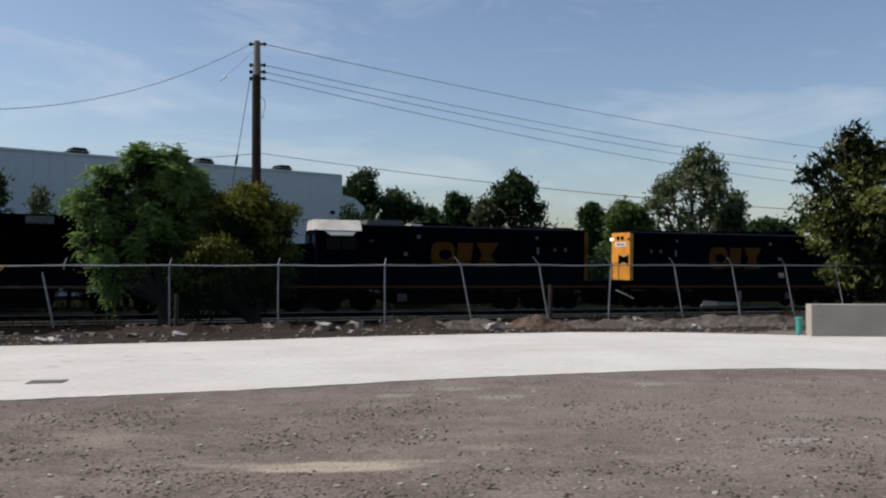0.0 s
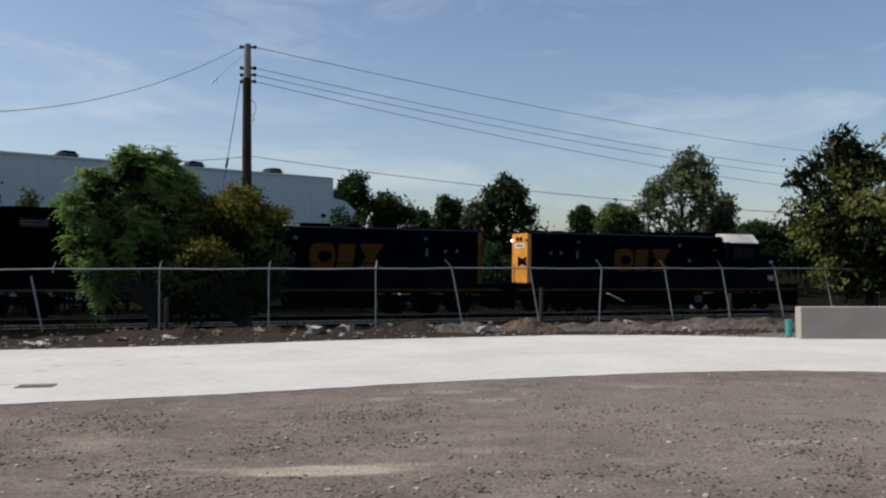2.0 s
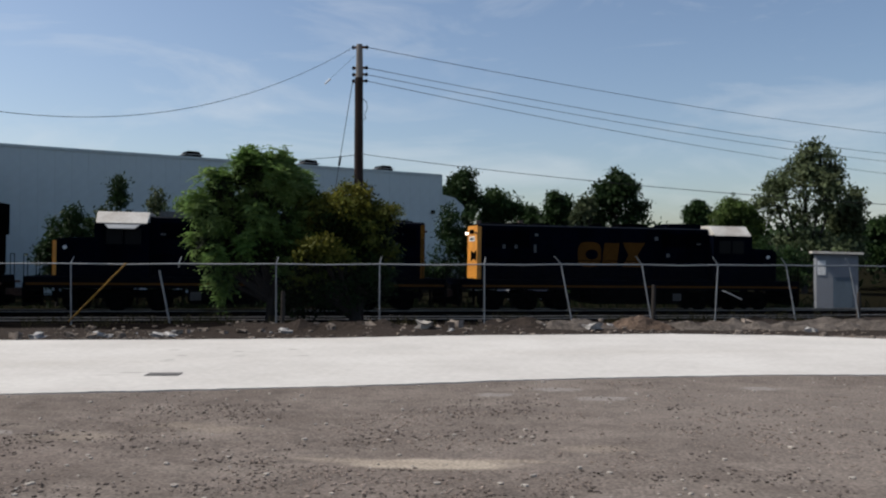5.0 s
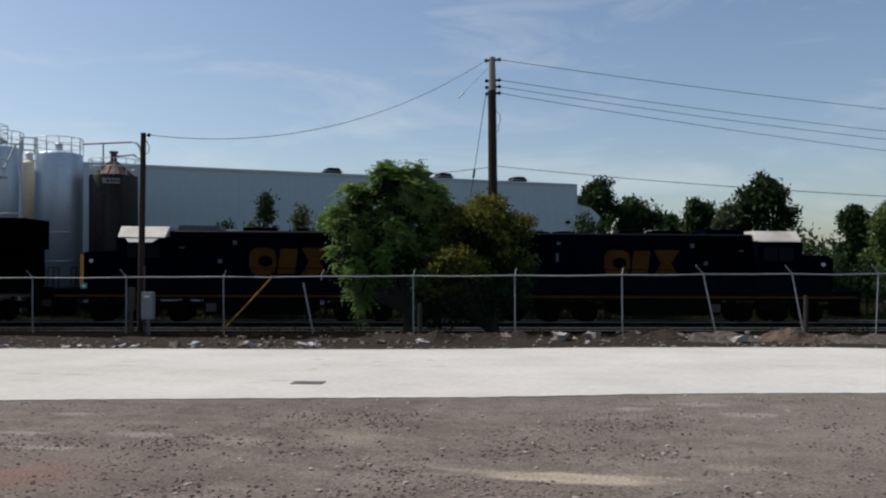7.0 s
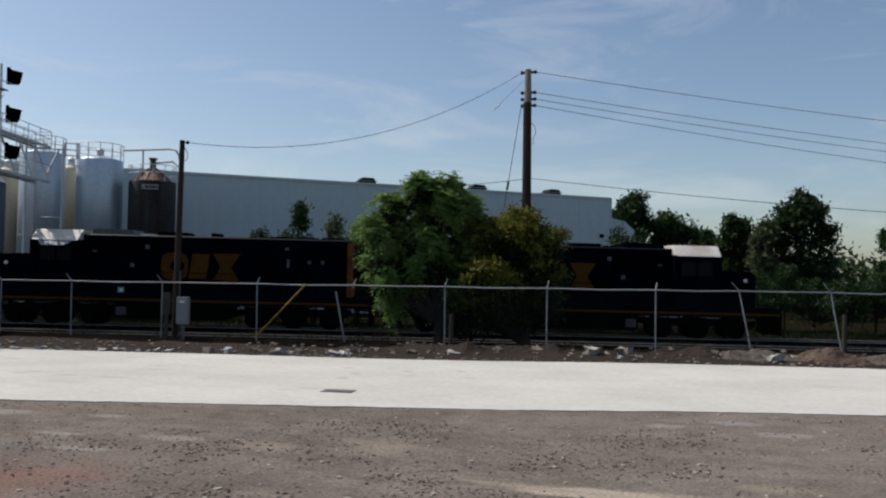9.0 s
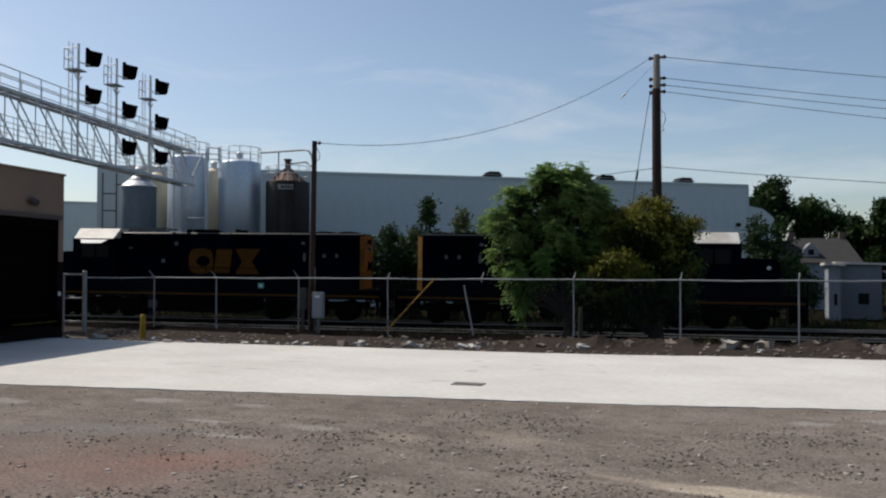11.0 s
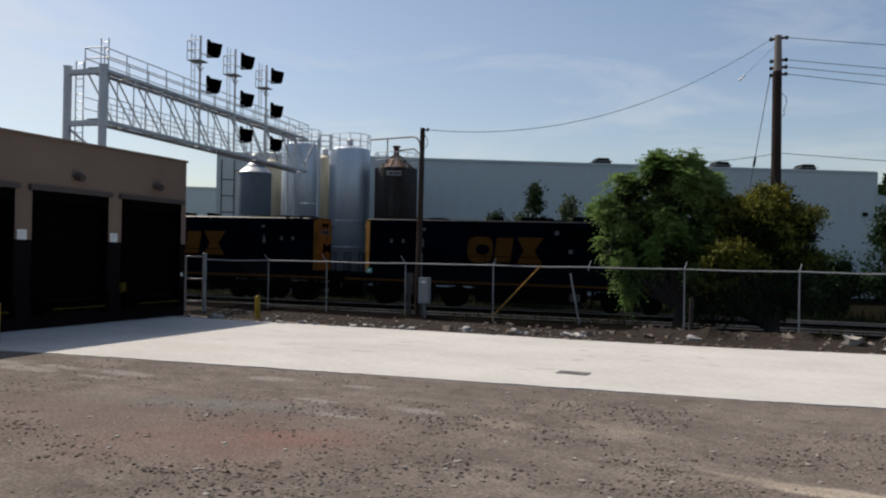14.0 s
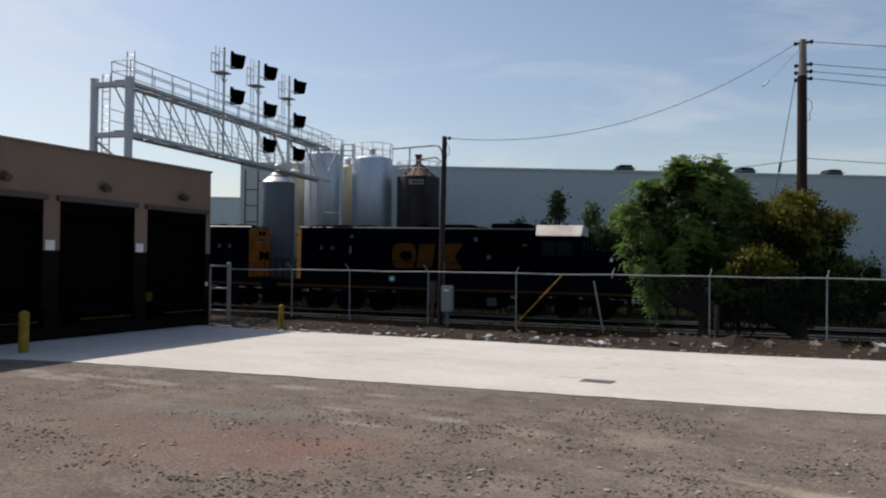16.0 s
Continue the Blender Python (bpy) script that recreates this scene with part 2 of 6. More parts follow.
def tube(bm, a, b, r0, r1=None, n=8, caps=True):
    a, b = Vector(a), Vector(b)
    ln = (b - a).length
    q = (b - a).to_track_quat("Z", "Y").to_matrix().to_4x4()
    bmesh.ops.create_cone(bm, cap_ends=caps, segments=n, radius1=r0, radius2=r0 if r1 is None else r1, depth=ln, matrix=Matrix.Translation((a + b) / 2) @ q)
    return bm


def prism(bm, pts, y0, y1):
    """A flat outline in x and z, pushed from y0 to y1."""
    f0 = [bm.verts.new((x, y0, z)) for x, z in pts]
    f1 = [bm.verts.new((x, y1, z)) for x, z in pts]
    bm.faces.new(f0)
    bm.faces.new(f1[::-1])
    for i in range(len(pts)):
        j = (i + 1) % len(pts)
        bm.faces.new((f0[i], f1[i], f1[j], f0[j]))
    bmesh.ops.recalc_face_normals(bm, faces=bm.faces)
    return bm


def B():
    return bmesh.new()


def cable(name, a, b, sag, r, label, category="cable"):
    a, b = Vector(a), Vector(b)
    pts = [a.lerp(b, i / 28) - Vector((0, 0, 4 * sag * (i / 28) * (1 - i / 28))) for i in range(29)]
    bm = B()
    side = (b - a).cross(Vector((0, 0, 1))).normalized()
    rings = []
    for p in pts:
        rings.append([bm.verts.new(p + side * r * math.cos(k * 1.2566) + Vector((0, 0, r * math.sin(k * 1.2566)))) for k in range(5)])
    for p, q in zip(rings, rings[1:]):
        for k in range(5):
            bm.faces.new((p[k], p[(k + 1) % 5], q[(k + 1) % 5], q[k]))
    bm.faces.new(rings[0])
    bm.faces.new(rings[-1][::-1])
    bmesh.ops.recalc_face_normals(bm, faces=bm.faces)
    return tagged(mesh_ob(name, bm, M["wire"]), label, category, kind="")


# ---------------------------------------------------------------- ground
def beyond(x, y):
    """Metres beyond the line of the fence."""
    a, b = radians(5), radians(20)
    return min(-x * math.sin(a) + y * math.cos(a) - 23.8, -x * math.sin(b) + y * math.cos(b) - 22.8)


def smooth(t):
    t = max(0.0, min(1.0, t))
    return t * t * (3 - 2 * t)


def ground_z(x, y):
    e = beyond(x, y)
    u = x * CT + y * ST
    z = (rail_z(u) - 0.26) * smooth((e - 0.6) / 5.0)
    berm = smooth((e + 2.6) / 1.2) * smooth((2.2 - e) / 1.6)
    berm *= 0.25 + 0.75 * smooth((x + 13) / 5)
    if berm > 0:
        z += berm * (0.02 + 0.15 * max(0.0, noise.noise((x * 0.55, y * 0.55, 1.0)) + 0.2) + 0.07 * noise.noise((x * 1.7, y * 1.7, 4.0)) + 0.04 * noise.noise((x * 4.1, y * 4.1, 6.0)))
    if y < 16 and e < -3:
        z += 0.010 * noise.noise((x * 0.4, y * 0.4, 7.0)) - 0.001
    return z


def axis(lo, hi, step, far):
    mid = list(np.arange(lo, hi + 1e-6, step))
    out, s, left, right = [], step, lo, hi
    pre, post = [], []
    while left > -far or right < far:
        s *= 1.35
        if left > -far:
            left -= s
            pre.append(left)
        if right < far:
            right += s
            post.append(right)
    return pre[::-1] + mid + post


def make_ground():
    xs, ys = axis(-45, 35, 0.5, 1500), axis(-6, 58, 0.5, 1500)
    nx, ny = len(xs), len(ys)
    verts = [(x, y, ground_z(x, y)) for y in ys for x in xs]
    faces, mi = [], []
    for j in range(ny - 1):
        for i in range(nx - 1):
            faces.append((j * nx + i, j * nx + i + 1, (j + 1) * nx + i + 1, (j + 1) * nx + i))
            cx, cy = (xs[i] + xs[i + 1]) / 2, (ys[j] + ys[j + 1]) / 2
            e = beyond(cx, cy)
            # near-black ballast also covers the upper verge, painting its shade
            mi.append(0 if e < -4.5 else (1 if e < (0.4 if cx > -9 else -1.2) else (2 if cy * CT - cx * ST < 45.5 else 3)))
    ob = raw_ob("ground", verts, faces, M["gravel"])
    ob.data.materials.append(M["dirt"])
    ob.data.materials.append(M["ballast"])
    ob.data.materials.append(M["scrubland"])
    ob.data.polygons.foreach_set("material_index", mi)
    for p in ob.data.polygons:
        p.use_smooth = True
    tagged(ob, "grey gravel lot, dirt verge and dark railway ballast", "ground", kind="structure")


make_ground()


def stain(key, x, y, rx, ry, ang, col, soft, amount, rag=2.2):
    """A stain or worn patch of its own colour, under the grain, with a ragged edge."""
    m = M[key]
    n, l = m.node_tree.nodes, m.node_tree.links
    sock = n["grain"].inputs["A"]
    for k in n["grain"].inputs:
        if k.name == "A" and k.is_linked:
            sock = k
    src = sock.links[0].from_socket
    co, mp = n.new("ShaderNodeTexCoord"), n.new("ShaderNodeMapping")
    mp.vector_type = "TEXTURE"
    mp.inputs["Location"].default_value = (x, y, 0)
    mp.inputs["Rotation"].default_value = (0, 0, radians(ang))
    mp.inputs["Scale"].default_value = (rx, ry, 1)
    l.new(co.outputs["Object"], mp.inputs[0])
    ns = n.new("ShaderNodeTexNoise")
    ns.inputs["Scale"].default_value, ns.inputs["Detail"].default_value = 1.5 / math.sqrt(rx * ry), 8
    ns.inputs["Roughness"].default_value = 0.7
    l.new(co.outputs["Object"], ns.inputs["Vector"])
    ln = n.new("ShaderNodeVectorMath")
    ln.operation = "LENGTH"
    l.new(mp.outputs[0], ln.inputs[0])
    ad = n.new("ShaderNodeMath")
    ad.operation = "MULTIPLY_ADD"
    l.new(ns.outputs["Fac"], ad.inputs[0])
    ad.inputs[1].default_value = rag
    l.new(ln.outputs["Value"], ad.inputs[2])
    mr = n.new("ShaderNodeMapRange")
    mr.interpolation_type = "SMOOTHSTEP"
    mid = 0.85 + rag * 0.5
    mr.inputs["From Min"].default_value, mr.inputs["From Max"].default_value = mid - soft, mid + soft * 0.5
    mr.inputs["To Min"].default_value, mr.inputs["To Max"].default_value = amount, 0.0
    l.new(ad.outputs[0], mr.inputs["Value"])
    mx = n.new("ShaderNodeMix")
    mx.data_type = "RGBA"
    mx.inputs["B"].default_value = (*col, 1)
    l.new(mr.outputs[0], mx.inputs["Factor"])
    l.new(src, mx.inputs["A"])
    l.new(mx.outputs["Result"], sock)


SAND, PALE, RED = (0.30, 0.255, 0.205), (0.30, 0.28, 0.262), (0.185, 0.118, 0.102)
def dusting(key, scale, lo, hi, col, amount, stretch=1.0):
    """Uneven drifts of another colour all over, under the grain."""
    m = M[key]
    n, l = m.node_tree.nodes, m.node_tree.links
    sock = [k for k in n["grain"].inputs if k.name == "A" and k.is_linked][0]
    src = sock.links[0].from_socket
    co, mp, ns, mr, mx = n.new("ShaderNodeTexCoord"), n.new("ShaderNodeMapping"), n.new("ShaderNodeTexNoise"), n.new("ShaderNodeMapRange"), n.new("ShaderNodeMix")
    mp.inputs["Scale"].default_value = (1, stretch, 1)
    mp.inputs["Rotation"].default_value = (0, 0, radians(-14))
    ns.inputs["Scale"].default_value, ns.inputs["Detail"].default_value, ns.inputs["Roughness"].default_value = scale, 9, 0.68
    mr.inputs["From Min"].default_value, mr.inputs["From Max"].default_value, mr.inputs["To Max"].default_value = lo, hi, amount
    mx.data_type = "RGBA"
    mx.inputs["B"].default_value = (*col, 1)
    l.new(co.outputs["Object"], mp.inputs[0])
    l.new(mp.outputs[0], ns.inputs["Vector"])
    l.new(ns.outputs["Fac"], mr.inputs["Value"])
    l.new(mr.outputs[0], mx.inputs["Factor"])
    l.new(src, mx.inputs["A"])
    l.new(mx.outputs["Result"], sock)


dusting("gravel", 2.4, 0.48, 0.70, (0.075, 0.066, 0.06), 0.6)
dusting("gravel", 7.0, 0.50, 0.62, (0.085, 0.075, 0.066), 0.5)
dusting("gravel", 9.0, 0.58, 0.68, (0.25, 0.23, 0.21), 0.5)
dusting("gravel", 0.55, 0.50, 0.72, (0.25, 0.218, 0.19), 0.75, 1.8)
dusting("gravel", 1.2, 0.52, 0.68, (0.10, 0.082, 0.07), 0.5, 1.6)
dusting("concrete", 0.5, 0.5, 0.8, (0.42, 0.40, 0.37), 0.5, 3.0)
stain("gravel", 5.5, 11.0, 6.5, 3.6, 0, (0.235, 0.205, 0.182), 1.3, 0.6)
stain("gravel", -9.6, 6.0, 4.2, 1.9, 25, (0.165, 0.126, 0.112), 1.2, 0.75)
stain("gravel", -7.2, 6.1, 1.9, 1.35, 30, RED, 1.1, 0.65)
stain("gravel", -6.6, 6.7, 0.9, 0.5, 25, (0.215, 0.13, 0.108), 0.9, 0.7)
stain("gravel", -9.3, 7.4, 2.0, 0.45, 22, (0.17, 0.172, 0.165), 0.9, 0.6)
stain("gravel", -1.12, 8.12, 1.0, 0.27, 5, (0.37, 0.32, 0.26), 0.3, 1.0, 0.8)
stain("gravel", -1.7, 8.15, 1.0, 0.12, -4, SAND, 0.6, 0.8)
stain("gravel", -0.4, 8.34, 0.7, 0.08, 4, SAND, 0.6, 0.8)
for sx, sy, a, b_, c in ((0.2, 12.9, 0.5, 0.22, PALE), (3.4, 13.4, 0.4, 0.2, PALE), (0.9, 12.2, 0.5, 0.25, PALE), (0.6, 9.0, 0.6, 0.2, SAND), (4.0, 9.3, 0.45, 0.18, PALE), (-0.7, 12.3, 0.4, 0.2, PALE), (1.6, 6.6, 0.9, 0.3, SAND), (3.0, 6.8, 0.7, 0.3, PALE),
                         (-15.6, 7.75, 0.8, 0.22, PALE), (-14.1, 8.1, 0.7, 0.2, PALE), (-12.5, 7.85, 0.6, 0.12, PALE), (-8.2, 8.6, 0.45, 0.14, PALE), (-7.3, 7.95, 0.55, 0.14, PALE), (-8.5, 9.9, 0.4, 0.15, PALE), (-5.35, 8.85, 0.7, 0.25, SAND), (-3.85, 9.45, 0.6, 0.2, SAND), (-10.2, 9.6, 0.6, 0.25, PALE), (-12.6, 8.4, 0.9, 0.25, PALE), (-14.4, 7.6, 1.0, 0.3, PALE), (-6.6, 8.9, 0.5, 0.2, PALE), (-4.4, 9.6, 0.5, 0.22, SAND)):
    stain("gravel", sx, sy, a, b_, 8, c, 0.35 if c is PALE else 0.7, 0.6 if c is PALE else 0.45)
DARK = (0.25, 0.235, 0.22)
for sx, sy, a, b_ in ((-13.71, 13.3, 0.3, 0.06), (-12.6, 13.4, 0.35, 0.06), (-11.57, 13.48, 0.45, 0.07), (-12.0, 15.6, 0.3, 0.06), (-7.2, 13.66, 0.3, 0.05), (-7.35, 15.4, 0.16, 0.07), (-7.4, 16.1, 0.14, 0.07), (-6.5, 16.9, 0.15, 0.07), (-5.45, 17.45, 0.16, 0.07), (-12.0, 12.6, 0.45, 0.05), (-11.7, 15.0, 0.5, 0.05), (-16.2, 15.4, 0.3, 0.05), (-7.5, 13.3, 0.35, 0.03), (-15.6, 13.0, 0.25, 0.05), (-13.6, 13.6, 0.4, 0.04), (-8.0, 17.0, 0.2, 0.08), (-6.2, 16.2, 0.18, 0.06), (-4.9, 16.4, 0.16, 0.06), (-7.3, 15.2, 0.2, 0.05), (2.0, 18.0, 0.4, 0.08)):
    stain("concrete", sx, sy, a, b_, 12, DARK, 0.5, 0.8, 1.0)
stain("concrete", -10, 14.5, 4.0, 0.5, 12, (0.47, 0.445, 0.41), 1.0, 0.6)
stain("concrete", 2, 18.0, 5.0, 0.6, 10, (0.48, 0.455, 0.42), 1.0, 0.6)
stain("concrete", -14, 12.0, 3.0, 0.7, 15, (0.49, 0.465, 0.43), 1.0, 0.6)

# concrete drive: near edge and far edge run side by side
NEAR = [(-26, 4.5), (-16.6, 8.8), (-10.8, 10.5), (-6.2, 11.85), (-3.3, 12.65), (0, 13.85), (2.5, 14.55), (4.3, 14.95), (6.3, 15.2), (8.1, 15.0), (14, 13.6), (22, 10.5), (34, 5)]
FAR = [(-31, 14.9), (-22.1, 16.75), (-18.3, 17.25), (-15.0, 17.95), (-12.5, 18.5), (-8.6, 19.15), (-5.5, 19.9), (-2.7, 20.9), (0, 21.55), (3.4, 22.3), (6.4, 22.25), (9.35, 21.45), (12, 21.1), (17, 20.7), (26, 20.2), (40, 19)]


def along(pts, n):
    p = np.array(pts, float)
    s = np.r_[0, np.cumsum(np.hypot(*np.diff(p, axis=0).T))]
    q = np.linspace(0, s[-1], n)
    c = np.stack([np.interp(q, s, p[:, k]) for k in (0, 1)], 1)
    for _ in range(3):
        c[1:-1] = (c[:-2] + 2 * c[1:-1] + c[2:]) / 4
    return c


def make_drive():
    n, k = 330, 4
    a, b = along(NEAR, n), along(FAR, n)
    bm = B()
    rows = []
    for i in range(n):
        wob = 0.05 * noise.noise((i * 0.25, 0, 3)) + 0.06 * noise.noise((i * 1.3, 0, 5))
        row = []
        for j in range(k + 1):
            x, y = a[i] + (b[i] - a[i]) * (j / k)
            row.append(bm.verts.new((x, y + (wob if j in (0, k) else 0), 0.016)))
        rows.append(row)
    for i in range(n - 1):
        for j in range(k):
            bm.faces.new((rows[i][j], rows[i + 1][j], rows[i + 1][j + 1], rows[i][j + 1]))
    r = bmesh.ops.extrude_face_region(bm, geom=bm.faces[:])
    bmesh.ops.translate(bm, vec=(0, 0, -0.16), verts=[v for v in r["geom"] if isinstance(v, bmesh.types.BMVert)])
    bmesh.ops.recalc_face_normals(bm, faces=bm.faces)
    return tagged(mesh_ob("pavement", bm, M["concrete"]), "pale sunlit concrete drive with faint dark scuffs", "pavement", kind="structure")


make_drive()


# ---------------------------------------------------------------- railway
def make_tracks():
    for name, d in (("railway_track", 41.2), ("railway_track", 35.9)):
        root = thing(name, Matrix.Identity(4), "steel rails on dark sleepers in black ballast", "railway track", "tracks", "structure")
        for side in (-0.7175, 0.7175):
            bm = B()
            for k in range(-16, 16):
                u0, u1 = k * 5.0, k * 5.0 + 5.0
                pr = [(-0.07, -0.17), (0.07, -0.17), (0.012, -0.14), (0.012, -0.055), (0.038, -0.045), (0.038, 0), (-0.038, 0), (-0.038, -0.045), (-0.012, -0.055), (-0.012, -0.14)]
                ends = []
                for u in (u0, u1):
                    ends.append([bm.verts.new((*trk(u, d + side + q), rail_z(u) + z)) for q, z in pr])
                for i in range(len(pr)):
                    j = (i + 1) % len(pr)
                    bm.faces.new((ends[0][i], ends[1][i], ends[1][j], ends[0][j]))
            bmesh.ops.recalc_face_normals(bm, faces=bm.faces)
            rail = part("rail", bm, M["steel"], root)
            rail.data.materials.append(M["black"])
            for p in rail.data.polygons:
                p.material_index = 0 if p.index % len(pr) in (4, 5, 6) else 1
        bm = B()
        for k in range(-95, 100):
            u = k * 0.6 + random.uniform(-0.04, 0.04)
            m = Matrix.Translation((*trk(u, d), rail_z(u) - 0.24)) @ Matrix.Rotation(radians(TRK + random.uniform(-1, 1)), 4, "Z")
            box(bm, -0.115, -1.3, -0.08, 0.115, 1.3, 0.07, m=m)
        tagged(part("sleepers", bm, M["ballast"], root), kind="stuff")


make_tracks()


# ---------------------------------------------------------------- locomotives (x along the hood from its end, y away from the drive, z up from the rail)
def livery(root, side):
    """Plain orange shapes of the company mark on one flank of the hood: an oval ring, a slab and a bow tie."""
    y = -0.984 if side < 0 else 0.972
    f = 1 if side < 0 else -1
    X, Z = 7.4, 2.95

    def q(pts):
        return [(X + f * px, Z + pz) for px, pz in pts]

    bm = B()
    n = 22
    outer = [(-1.25 + 0.66 * math.copysign(abs(math.cos(a)) ** 0.6, math.cos(a)), 0.66 * math.copysign(abs(math.sin(a)) ** 0.6, math.sin(a))) for a in [2 * math.pi * k / n for k in range(n)]]
    inner = [(-1.12 + 0.36 * math.cos(a), 0.27 * math.sin(a)) for a in [2 * math.pi * k / n for k in range(n)]]
    vo, vi = [bm.verts.new((p[0], y, p[1])) for p in q(outer)], [bm.verts.new((p[0], y, p[1])) for p in q(inner)]
    for k in range(n):
        bm.faces.new((vo[k], vo[(k + 1) % n], vi[(k + 1) % n], vi[k]))
    r = bmesh.ops.extrude_face_region(bm, geom=bm.faces[:])
    bmesh.ops.translate(bm, vec=(0, 0.012, 0), verts=[v for v in r["geom"] if isinstance(v, bmesh.types.BMVert)])
    bmesh.ops.recalc_face_normals(bm, faces=bm.faces)
    part("emblem", bm, M["logo"], root, "faded orange painted emblem shape")
    bm = B()
    prism(bm, q([(-0.55, -0.6), (0.3, -0.6), (0.45, 0.62), (-0.4, 0.62)]), y, y + 0.012)
    part("emblem", bm, M["logo"], root, "faded orange painted emblem shape")
    bm = B()
    prism(bm, q([(0.62, -0.64), (1.9, -0.64), (1.5, 0.0), (1.95, 0.66), (0.62, 0.66), (0.98, 0.0)]), y, y + 0.012)
    part("emblem", bm, M["logo"], root, "faded orange painted emblem shape")


def wheelset(root, x):
    bm = B()
    for s in (-0.72, 0.72):
        tube(bm, (0, s - 0.06, 0), (0, s + 0.06, 0), 0.508, n=24)
        tube(bm, (0, s - 0.075 * (1 if s > 0 else -1), 0), (0, s + 0.0, 0), 0.535, n=24)
    tube(bm, (0, -1.0, 0), (0, 1.0, 0), 0.09, n=10)
    for a in range(4):
        box(bm, -0.03, -0.8, 0.22, 0.03, -0.775, 0.36, m=Matrix.Rotation(a * math.pi / 2, 4, "Y"))
    ob = part("wheelset", bm, M["black"], root)
    ob.location = (x, 0, 0.5)
    return ob


def truck(root, xs):
    c = sum(xs) / 3
    bm = B()
    for s in (-1.08, 1.0):
        box(bm, xs[0] - 0.9, s, 0.62, xs[2] + 0.9, s + 0.1, 0.92, 0.03)
        for x in xs:
            box(bm, x - 0.22, s - 0.05, 0.32, x + 0.22, s + 0.16, 0.72, 0.03)
        for x in (xs[0] + 0.85, xs[1] + 0.85):
            for k in range(4):
                tube(bm, (x, s + 0.05, 0.36 + k * 0.07), (x, s + 0.05, 0.40 + k * 0.07), 0.13, n=10)
    box(bm, c - 0.5, -0.95, 0.7, c + 0.5, 0.95, 1.0)
    part("truck_frame", bm, M["black"], root, "grimy black six-wheel truck frame")


def handrail(root, x0, x1, y, z0=1.62, n=9):
    bm = B()
    for i in range(n):
        x = x0 + (x1 - x0) * i / (n - 1)
        tube(bm, (x, y, z0), (x, y, z0 + 1.0), 0.017, n=6)
    tube(bm, (x0, y, z0 + 1.0), (x1, y, z0 + 1.0), 0.017, n=6)
    part("handrail", bm, M["black"], root)


def end_platform(root, x0, x1, out, front):
    """Porch, steps, pilot and coupler at an end; out is +1 or -1."""
    bm = B()
    box(bm, x0, -1.5, 1.3, x1, 1.5, 1.6)
    part("porch", bm, M["navy"], root)
    for s in (-1.5, 1.1):
        bm = B()
        box(bm, x1 - out * 0.78, s, 0.3, x1 - out * 0.74, s + 0.4, 1.35)
        well = part("step_well", bm, M["black"], root)
        bm = B()
        box(bm, x1 - out * 0.02, s, 0.3, x1 + out * 0.02, s + 0.4, 1.35)
        part("side_plate", bm, M["black"], well)
        for k in range(4):
            bm = B()
            box(bm, x1 - out * 0.74, s + 0.01, 0.38 + k * 0.3, x1 - out * 0.02, s + 0.39, 0.42 + k * 0.3)
            part("step", bm, M["black"], well)
    bm = B()
    box(bm, x1 - out * 0.06, -1.45, 0.25, x1 + out * 0.05, 1.45, 1.3, 0.02)
    part("pilot_plate", bm, M["black"], root)
    bm = B()
    box(bm, x1, -0.14, 0.72, x1 + out * 0.42, 0.14, 1.0, 0.03)
    box(bm, x1 + out * 0.38, -0.22, 0.66, x1 + out * 0.62, 0.18, 1.04, 0.04)
    part("coupler", bm, M["rust"], root)
    for ya, yb in ((-1.4, -0.75), (0.75, 1.4)):
        bm = B()
        tube(bm, (x1, ya, 1.6), (x1, ya, 2.6), 0.02, n=6)
        tube(bm, (x1, yb, 1.6), (x1, yb, 2.6), 0.02, n=6)
        tube(bm, (x1, ya, 2.6), (x1, yb, 2.6), 0.02, n=6)
        part("end_rail", bm, M["black"], root)


